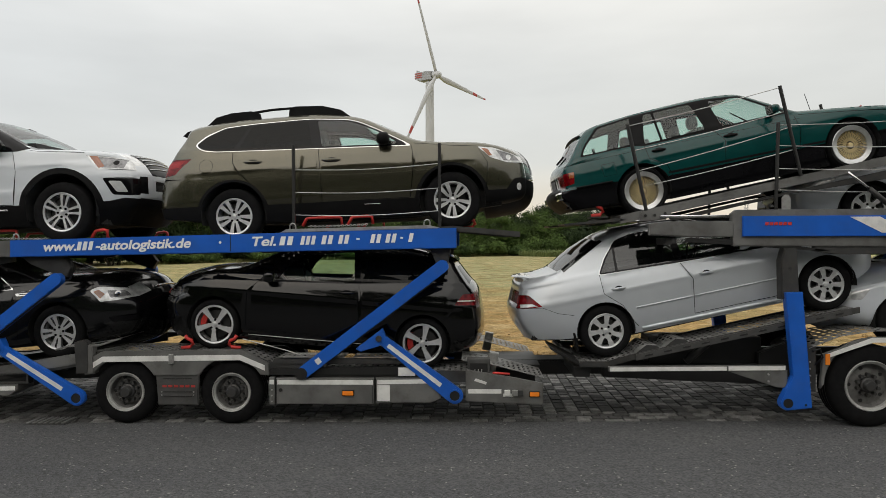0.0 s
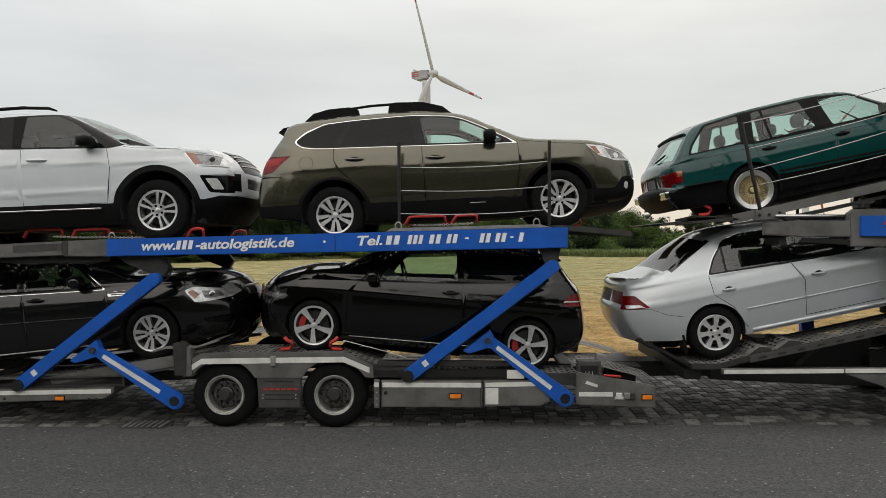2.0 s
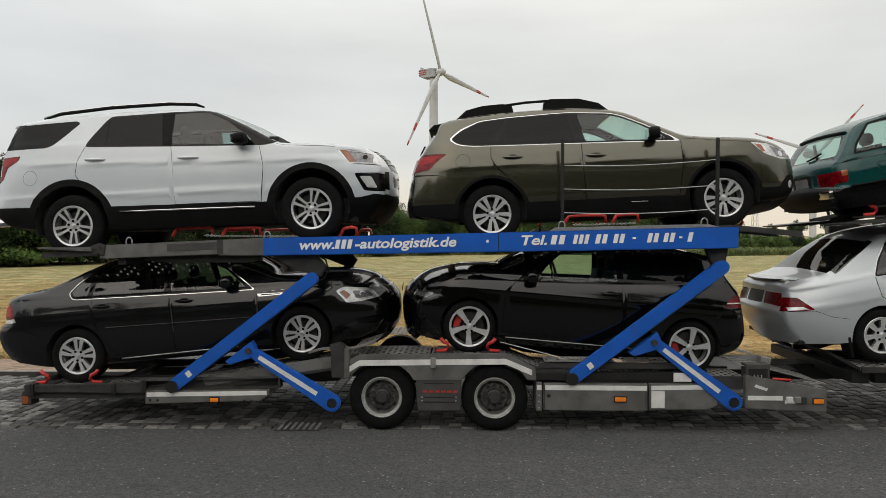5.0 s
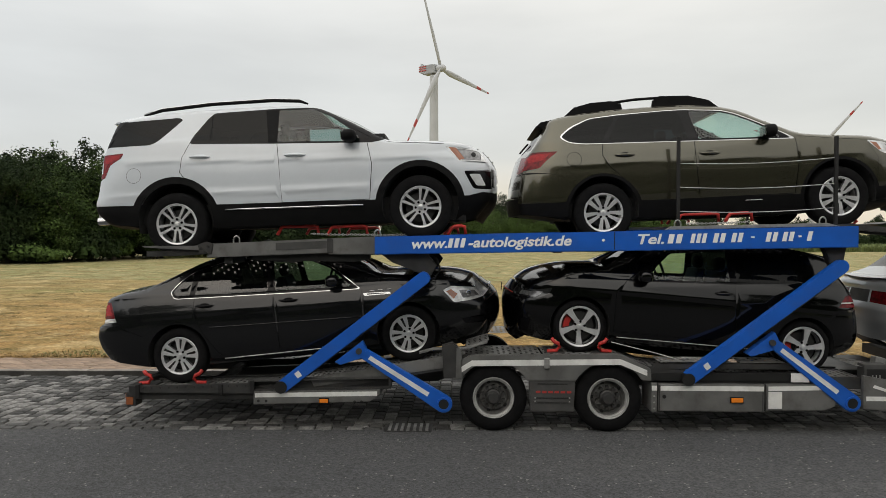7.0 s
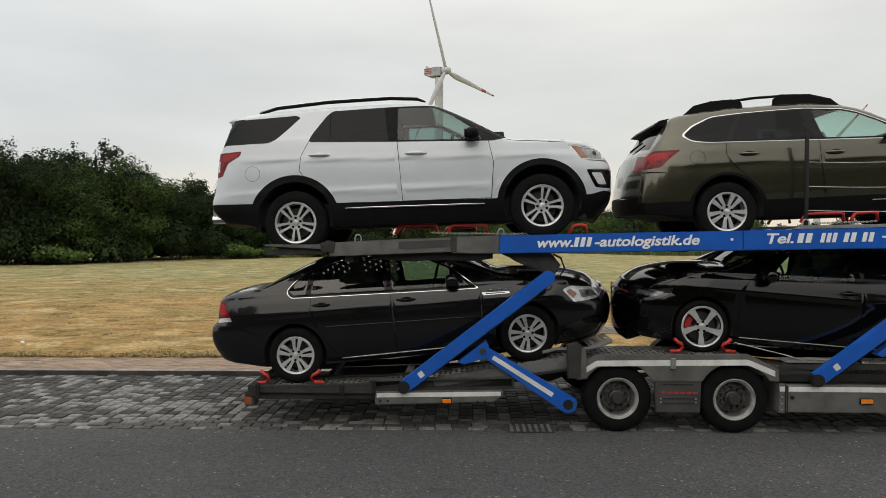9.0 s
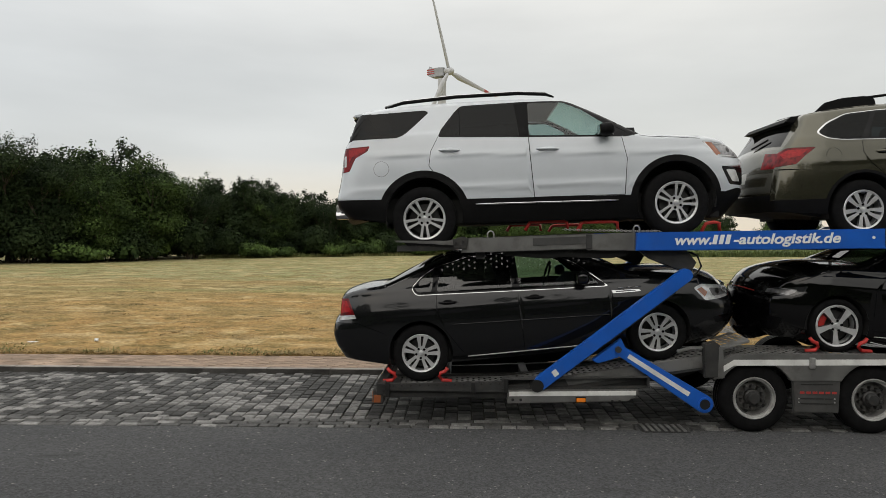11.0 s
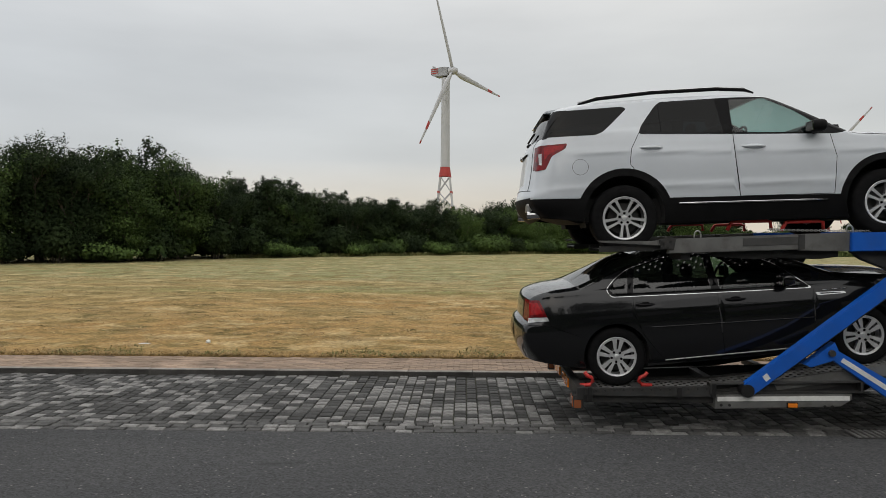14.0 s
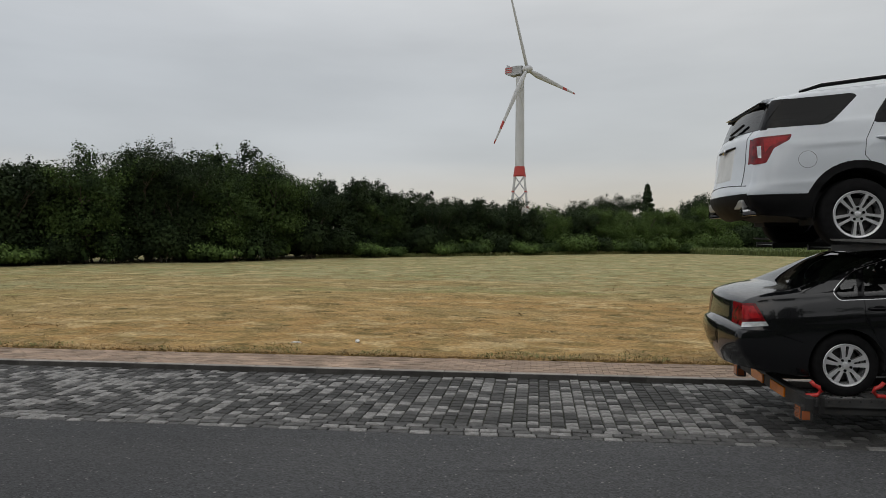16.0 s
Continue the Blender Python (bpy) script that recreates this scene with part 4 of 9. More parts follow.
for x in (-7.2, -6.2, -5.2, -4.2, -3.4, -2.4, -1.4, -0.4):
    z = float(np.interp(x, [-8.15, -5.0, -4.2, -2.85, -0.15], [1.985, 2.2, 2.195, 2.165, 2.35])) - 0.13
    part("cross_member", box(x - 0.05, x + 0.05, NEAR + 0.08, FAR - 0.08, z, z + 0.07, 0.006), "dark_steel", T)
for x in (-2.05, -0.30):
    for y in (NEAR + 0.06, FAR - 0.06):
        p = part("fence_post", box(x - 0.018, x + 0.018, y - 0.018, y + 0.018, 2.28, 3.36, 0.004), "black_steel", T, "black post of the safety fence")
for z0, z1 in ((3.06, 3.12), (2.79, 2.83), (2.52, 2.56)):
    for y in (NEAR + 0.06, FAR - 0.06):
        pts = [(-2.05 + 1.75 * k / 8, y, z0 + (z1 - z0) * k / 8 - 0.03 * math.sin(math.pi * k / 8)) for k in range(9)]
        part("fence_wire", tube(pts, 0.005, 5), "galvanised", T, "thin steel safety wire")
for x0, x1, z in ((-6.68, -6.2, 2.27), (-6.08, -5.62, 2.27), (-2.0, -1.52, 2.41), (-1.44, -1.14, 2.42), (-4.66, -4.46, 2.27)):
    hoop(T, x0, x1, z - 0.02, z + 0.08, NEAR + 0.28)
    hoop(T, x0 - 0.1, x1 - 0.1, z - 0.02, z + 0.07, FAR - 0.3)
chock(T, 0.08, 2.36, NEAR + 0.4)
for x, z in ((-7.09, 2.165), (-5.46, 2.235), (-2.06, 2.345), (-0.45, 2.38)):
    eye = [(x + 0.035 * math.cos(a), NEAR + 0.04, z + 0.03 + 0.045 * math.sin(a)) for a in (math.pi * k / 8 for k in range(9))]
    part("lashing_eye", tube([(x + 0.035, NEAR + 0.04, z - 0.02)] + eye + [(x - 0.035, NEAR + 0.04, z - 0.02)], 0.009, 6), "galvanised", T, "bent steel lashing eye", smooth=True)


def chain(parent, a, b, sag, label):
    """A slack chain of oval links, every other one turned."""
    a, b = Vector(a), Vector(b)
    n = int((b - a).length / 0.024)
    bm = bmesh.new()
    for k in range(n + 1):
        u = k / n
        p = a.lerp(b, u) - Vector((0, 0, sag * 4 * u * (1 - u) * (0.75 + 0.25 * math.sin(9 * u))))
        up = Vector((0, 0, 1)) if k % 2 else Vector((0, 1, 0))
        along = (b - a).normalized()
        ring = [p + along * 0.017 * math.cos(t) + up * 0.010 * math.sin(t) for t in (math.pi * j / 4 for j in range(9))]
        add_tube(bm, ring, 0.004, 4)
    part("chain", bm, "galvanised", parent, label)


chain(T, (-6.25, NEAR + 0.2, 2.265), (-5.15, NEAR + 0.2, 2.255), 0.01, "slack steel lashing chain")
chain(T, (-1.9, NEAR + 0.2, 2.385), (-1.2, NEAR + 0.2, 2.405), 0.01, "slack steel lashing chain")
chain(T, (-2.0, NEAR + 0.16, 0.835), (-1.7, NEAR + 0.12, 0.83), 0.0, "heap of steel chain")
for x, z, s in ((-8.22, 0.49, 1), (-7.62, 0.50, -1), (-3.40, 0.90, 1), (-2.86, 0.90, -1)):
    chock(T, x, z, NEAR + 0.20, s)
part("strap_line", tube([(-2.75, NEAR + 0.25, 1.0), (-2.2, NEAR + 0.2, 0.87), (-1.95, NEAR + 0.15, 0.80)], 0.006, 6), "galvanised", T, "thin strap cable")
part("corner_post", prism([(-4.70, 0.62), (-4.72, 1.0), (-4.60, 1.03), (-4.54, 0.99), (-4.55, 0.62)], NEAR - 0.03, NEAR + 0.06, 0.012), "dark_steel", T)

# the towing lorry's rear half
lorry = thing("transporter_lorry", "car transporter lorry body in grey and blue steel", "lorry", (0, 0, 0))
L = lorry
lane = [(1.02, 0.90), (1.36, 0.735), (1.68, 0.735), (1.95, 0.815), (4.34, 1.335), (4.62, 1.38)]
for y0, y1 in ((NEAR + 0.10, NEAR + 0.75), (FAR - 0.75, FAR - 0.10)):
    track(L, lane[1:], y0, y1, 0.02, 0.05, "dark_steel")
    part("loading_flap", prism([(1.0, 0.93), (1.36, 0.745), (1.36, 0.70), (1.02, 0.89)], y0 + 0.04, y1 - 0.04, 0.004), "black_steel", L, "black loading flap")
    sb = part("side_beam", prism([(2.02, 0.845), (4.50, 1.385), (4.52, 1.315), (2.02, 0.77)], y0 - 0.03, y0, 0.004), "skirt_panel", L, "slim slotted side beam of the ramp")
    for k in range(11):
        x = 2.12 + 0.22 * k
        z = 0.81 + (x - 2.02) * 0.2185
        part("slot", prism([(x, z - 0.012), (x + 0.09, z + 0.008), (x + 0.09, z + 0.028), (x, z + 0.008)], y0 - 0.034, y0 - 0.028), "black_steel", sb)
    for x in (2.02, 2.36):
        z = 0.815 + (x - 1.95) * 0.218
        w = punched_plate("wheel_wedge", L, [(x, z + 0.015), (x + 0.14, z + 0.12), (x + 0.26, z + 0.11)], y0 + 0.05, y1 - 0.05, label="raised punched wheel wedge", r=0.024)
        for yy in (y0 + 0.05, y1 - 0.062):
            part("wedge_side", prism([(x, z), (x + 0.14, z + 0.118), (x + 0.26, z + 0.108), (x + 0.30, z + 0.065)], yy, yy + 0.012), "dark_steel", w)
for y in (7.6, 8.25):
    part("chassis_rail", box(1.5, 6.5, y, y + 0.09, 0.45, 0.70, 0.01), "black_steel", L)
part("tail_beam", box(1.3, 1.5, NEAR + 0.2, FAR - 0.2, 0.55, 0.68, 0.01), "black_steel", L)
part("inner_frame", prism([(1.7, 0.50), (1.7, 0.62), (3.6, 0.66), (3.6, 0.80), (4.1, 1.0), (4.1, 0.4), (2.8, 0.45)], NEAR + 0.45, NEAR + 0.55, 0.01), "black_steel", L)
part("tool_bin", box(2.3, 3.7, NEAR + 0.6, NEAR + 1.0, 0.62, 0.98, 0.02), "black_steel", L)
part("ram", tube([(2.7, NEAR + 0.4, 0.70), (3.05, NEAR + 0.4, 1.0)], 0.045, 10), "dark_steel", L, smooth=True)
rail = part("side_guard", prism([(1.68, 0.655), (1.68, 0.712), (3.72, 0.732), (3.72, 0.675)], NEAR - 0.01, NEAR + 0.06, 0.005), "grey_steel", L, "side guard with white tape")
part("reflective_tape", prism([(1.69, 0.66), (1.69, 0.707), (3.04, 0.72), (3.04, 0.673)], NEAR - 0.014, NEAR - 0.008), "white_tape", rail, "white reflective tape")
part("reflective_tape", prism([(3.06, 0.673), (3.06, 0.722), (3.71, 0.728), (3.71, 0.679)], NEAR - 0.014, NEAR - 0.008), "white_tape", rail, "white reflective tape")
gus = part("gusset", prism([(3.05, 0.665), (3.74, 0.675), (3.74, 0.47), (3.62, 0.475)], NEAR, NEAR + 0.05, 0.005), "grey_steel", L)
for x, z in ((3.52, 0.63), (3.52, 0.55)):
    bm = bmesh.new()
    add_cylinder_y(bm, x, z, 0.012, NEAR - 0.012, NEAR, 10)
    part("bolt", bm, "galvanised", gus)
for y in (NEAR - 0.01, FAR - 0.04):
    post = part("lift_post", prism([(3.69, 1.585), (3.885, 1.59), (3.995, 0.25)] + arc(3.72, 0.305, 0.085, 285, 150, 8) + [(3.78, 0.62)], y - 0.05, y + 0.05, 0.008), "blue_paint", L, "blue steel lift post with an eye")
    bm = bmesh.new()
    add_cylinder_y(bm, 3.72, 0.305, 0.055, y - 0.056, y - 0.03, 24)
    part("eye", bm, "black_steel", post, "dark open eye")
    bm = bmesh.new()
    add_cylinder_y(bm, 3.92, 0.285, 0.014, y - 0.056, y - 0.03, 12)
    part("pin", bm, "black_steel", post)
    mast = part("inner_post", prism([(3.67, 1.50), (3.66, 1.95), (3.70, 2.10), (3.84, 2.10), (3.85, 1.95), (3.87, 1.50)], y + 0.0, y + 0.14, 0.012), "dark_steel", L, "dark inner post of the lift")
    bm = bmesh.new()
    add_cylinder_y(bm, 3.76, 1.86, 0.018, y - 0.01, y + 0.02, 12)
    part("pin", bm, "black_steel", mast)
for k in range(5):
    bm = bmesh.new()
    add_cylinder_y(bm, 4.01, 0.45 + 0.08 * k, 0.010, NEAR + 0.02, NEAR + 0.05, 8)
    part("bolt", bm, "galvanised", L)
part("mud_guard", prism([(4.12, 0.46), (4.15, 0.86), (4.70, 1.06), (5.40, 1.06), (5.40, 0.95)] + arc(4.71, 0.49, 0.555, 55, 178, 14), NEAR, NEAR + 0.06, 0.006), "grey_steel", L, "grey mudguard")
part("reflective_tape", prism([(4.17, 0.81), (4.17, 0.86), (4.70, 1.055), (5.35, 1.055), (5.35, 1.0), (4.71, 1.0)], NEAR - 0.004, NEAR + 0.002), "white_tape", L, "white reflective tape")
lampb = part("marker_plate", box(4.165, 4.215, NEAR - 0.02, NEAR + 0.0, 0.74, 0.87, 0.006), "orange_lens", L, "orange marker lamp")
cover = [(4.0, 0.93), (4.35, 1.07), (4.75, 1.13), (5.6, 1.13)]
punched_plate("wheel_cover", L, cover, NEAR + 0.02, NEAR + 0.75, label="punched plate over the wheel", pitch=0.115, r=0.024)
part("back_panel", box(3.95, 4.08, NEAR + 0.03, NEAR + 0.12, 0.42, 0.95, 0.01), "dark_steel", L)
part("air_hose", tube([(4.02, NEAR + 0.0, 0.90), (4.10, NEAR - 0.02, 0.93), (4.13, NEAR - 0.02, 0.83), (4.05, NEAR, 0.74)], 0.012, 8), "black_steel", L, smooth=True)
for y, flip in ((NEAR + 0.03, False), (FAR - 0.03, True)):
    heavy_wheel(L, 4.71, 0.485, 0.485, 0.295, y, 0.32, flip)
part("axle", tube([(4.71, NEAR + 0.25, 0.485), (4.71, FAR - 0.25, 0.485)], 0.07, 12), "black_steel", L)
# its upper level
ramp = [(1.85, 2.425), (2.20, 2.50), (4.69, 3.04), (5.6, 3.24)]
for y0, y1 in ((NEAR + 0.16, NEAR + 0.72), (FAR - 0.72, FAR - 0.16)):
    track(L, ramp, y0, y1, 0.07, 0.035, "grey_steel")
    part("loading_flap", prism([(1.18, 2.395), (1.85, 2.46), (1.95, 2.44), (1.85, 2.42), (1.2, 2.375)], y0, y1, 0.003), "dark_steel", L, "dark loading flap")
    part("ramp_girder", prism([(2.45, 2.46), (5.6, 3.14), (5.6, 3.0), (3.9, 2.74), (2.5, 2.42)], y0 + 0.05, y0 + 0.12, 0.006), "dark_steel", L)
part("ramp_bracket", prism([(2.07, 2.42), (2.09, 2.53), (2.16, 2.55), (2.42, 2.56), (2.44, 2.48), (2.36, 2.44)], NEAR + 0.10, NEAR + 0.16, 0.006), "grey_steel", L)
for x, z in ((2.13, 2.485), (2.24, 2.49), (2.36, 2.51)):
    bm = bmesh.new()
    add_cylinder_y(bm, x, z, 0.018, NEAR + 0.09, NEAR + 0.12, 12)
    part("bolt_hole", bm, "black_steel", L)
for y in (NEAR, FAR - 0.12):
    part("ram_rod", tube([(2.30, y + 0.08, 2.475), (3.15, y + 0.08, 2.47)], 0.018, 10), "chrome", L, "chrome hydraulic rod", smooth=True)
    part("upper_arm", prism([(2.16, 2.255), (2.16, 2.39), (2.55, 2.42), (3.12, 2.415), (3.12, 2.23), (2.60, 2.23)], y + 0.0, y + 0.11, 0.012), "grey_steel", L, "grey steel arm")
    part("upper_frame", prism([(3.12, 2.12), (3.10, 2.50), (3.16, 2.545), (6.4, 2.545), (6.4, 2.10)], y + 0.0, y + 0.10, 0.01), "grey_steel", L, "grey upper side frame")
    bx = part("blue_panel", prism([(3.215, 2.235), (3.215, 2.47), (6.3, 2.47), (6.3, 2.225)], y - 0.035, y + 0.03, 0.006), "blue_paint", L, "blue side panel")
    if y < 8:
        part("white_stripe", prism([(4.42, 2.455), (4.76, 2.455), (5.08, 2.27), (4.78, 2.27)], y - 0.039, y - 0.033), "white_tape", bx, "white slanted stripe")
        for k in range(6):
            part("logo_shape", prism([(3.46 + 0.052 * k, 2.362), (3.50 + 0.052 * k, 2.362), (3.508 + 0.052 * k, 2.398), (3.468 + 0.052 * k, 2.398)], y - 0.039, y - 0.033), "red_paint", bx, "plain red shape of a maker's mark")
    part("foot_bracket", prism([(2.55, 2.17), (3.2, 2.13), (4.2, 2.05), (4.25, 2.07), (3.3, 2.19), (2.6, 2.22)], y + 0.02, y + 0.06, 0.004), "black_steel", L)
    part("lower_frame", prism([(4.05, 2.06), (4.05, 2.12), (6.4, 2.12), (6.4, 2.02), (4.3, 2.02)], y + 0.02, y + 0.09, 0.006), "dark_steel", L)
part("hole_bracket", prism([(3.70, 2.54), (3.70, 2.68), (3.73, 2.72), (3.77, 2.72), (3.80, 2.68), (3.80, 2.54)], NEAR + 0.06, NEAR + 0.08, 0.002), "galvanised", L)
for x in (2.4, 3.2, 4.0, 4.8, 5.6):
    part("cross_member", box(x - 0.04, x + 0.04, NEAR + 0.1, FAR - 0.1, 2.14, 2.22, 0.006), "dark_steel", L)
for foot, head in (((2.16, 2.50), (1.93, 3.57)), ((3.66, 2.52), (3.685, 3.57)), ((3.95, 2.94), (3.70, 4.0)), ((5.5, 3.2), (5.3, 4.2))):
    for y in (NEAR + 0.13, FAR - 0.13):
        part("fence_post", tube([(foot[0], y, foot[1]), (head[0], y, head[1])], 0.022, 8), "black_steel", L, "black leaning post of the safety fence")
for a, b in (((1.94, 3.55), (3.70, 3.98)), ((2.02, 3.26), (3.77, 3.70)), ((2.07, 3.02), (3.84, 3.52)), ((2.14, 2.84), (3.90, 3.26)), ((3.68, 3.54), (5.4, 3.60)), ((3.68, 3.30), (5.4, 3.28)), ((3.67, 3.03), (5.4, 3.02)), ((3.66, 2.78), (5.4, 2.75))):
    y = NEAR + 0.13
    pts = [(a[0] + (b[0] - a[0]) * k / 6, y, a[1] + (b[1] - a[1]) * k / 6 - 0.015 * math.sin(math.pi * k / 6)) for k in range(7)]
    part("fence_wire", tube(pts, 0.005, 5), "galvanised", L, "thin steel safety wire")
part("gas_strut", tube([(4.47, NEAR + 0.1, 2.98), (4.75, NEAR + 0.1, 2.76)], 0.016, 8), "chrome", L, smooth=True)
part("gas_strut_body", tube([(4.72, NEAR + 0.1, 2.785), (5.05, NEAR + 0.1, 2.5)], 0.032, 8), "black_steel", L, smooth=True)
chock(L, 1.66, 2.50, NEAR + 0.45)

# ---- cars ----
from mathutils.geometry import delaunay_2d_cdt


def spline(points, per=6):
    """A smooth line through points, with the index along it of every step."""
    pts = [Vector((p[0], p[1])) for p in points]
    out = []
    for i in range(len(pts) - 1):
        p0, p1, p2, p3 = pts[max(i - 1, 0)], pts[i], pts[i + 1], pts[min(i + 2, len(pts) - 1)]
        k = min((p1 - p0).length, (p3 - p2).length, (p2 - p1).length) / max((p2 - p1).length, 1e-6)
        t1 = (p2 - p0).normalized() * (p2 - p1).length * (0.5 + 0.5 * k) if p2 != p0 else (p2 - p1)
        t2 = (p3 - p1).normalized() * (p2 - p1).length * (0.5 + 0.5 * k)
        for j in range(per):
            u = j / per
            h = (2 * u**3 - 3 * u**2 + 1, u**3 - 2 * u**2 + u, -2 * u**3 + 3 * u**2, u**3 - u**2)
            out.append((i + u, h[0] * p1 + h[1] * t1 + h[2] * p2 + h[3] * t2))
    out.append((len(pts) - 1, pts[-1]))
    return out


def inside(p, poly):
    x, y = p
    hit = False
    j = len(poly) - 1
    for i in range(len(poly)):
        xi, yi = poly[i]
        xj, yj = poly[j]
        if (yi > y) != (yj > y) and x < (xj - xi) * (y - yi) / (yj - yi) + xi:
            hit = not hit
        j = i
    return hit


def ribbon(line, w):
    """A line in a plane widened to a narrow closed outline."""
    pts = [Vector(p) for p in line]
    left, right = [], []
    for i, p in enumerate(pts):
        d = (pts[min(i + 1, len(pts) - 1)] - pts[max(i - 1, 0)]).normalized()
        n = Vector((-d.y, d.x)) * w / 2
        left.append(tuple(p + n))
        right.append(tuple(p - n))
    return left + right[::-1]


def circle(cx, cz, r, n=40, rx=None):
    return [(cx + (rx or r) * math.cos(2 * math.pi * k / n), cz + r * math.sin(2 * math.pi * k / n)) for k in range(n)]


def rounded(poly, r=0.03, n=3):
    """Cuts the corners of an outline with small arcs."""
    out = []
    m = len(poly)
    for i in range(m):
        p, a, b = Vector(poly[i]), Vector(poly[i - 1]), Vector(poly[(i + 1) % m])
        u, v = a - p, b - p
        k = min(r, u.length * 0.4, v.length * 0.4)
        s, e = p + u.normalized() * k, p + v.normalized() * k
        for j in range(n + 1):
            t = j / n
            out.append(tuple((1 - t) ** 2 * s + 2 * t * (1 - t) * p + t * t * e))
    return out


def tessellate(outline, regions, extra, holes=()):
    """Triangles of a flat outline, told apart by the last region that holds them. Returns points and (region number, triangle)."""
    verts, edges = [], []
    for poly in [outline, *[r for r in regions], *holes]:
        base = len(verts)
        verts += [Vector(p) for p in poly]
        edges += [(base + i, base + (i + 1) % len(poly)) for i in range(len(poly))]
    verts += [Vector(p) for p in extra]
    pts, _, faces, *_ = delaunay_2d_cdt(verts, edges, [], 0, 1e-4)
    boxes = [(min(p[0] for p in r), max(p[0] for p in r), min(p[1] for p in r), max(p[1] for p in r)) for r in regions]
    out = []
    for f in faces:
        c = (pts[f[0]] + pts[f[1]] + pts[f[2]]) / 3
        if not inside(c, outline) or any(inside(c, h) for h in holes):
            continue
        which = -1
        for n in range(len(regions) - 1, -1, -1):
            b = boxes[n]
            if b[0] <= c.x <= b[1] and b[2] <= c.y <= b[3] and inside(c, regions[n]):
                which = n
                break
        out.append((which, f))
    return pts, out


def skin(name, points, normals, tris, material, parent, label=""):
    """A smooth panel with its exact surface normals."""
    used = sorted({i for t in tris for i in t})
    at = {v: n for n, v in enumerate(used)}
    me = bpy.data.meshes.new(name)
    faces = []
    for t in tris:
        a, b, c = (Vector(points[i]) for i in t)
        good = (b - a).cross(c - a).dot(Vector(normals[t[0]])) > 0
        faces.append([at[i] for i in (t if good else t[::-1])])
    me.from_pydata([points[i] for i in used], [], faces)
    me.materials.append(MATS[material])
    me.shade_smooth()
    me.normals_split_custom_set_from_vertices([tuple(normals[i]) for i in used])
    ob = new(name, me)
    ob.parent = parent
    if label:
        ob["label"] = label
    return ob


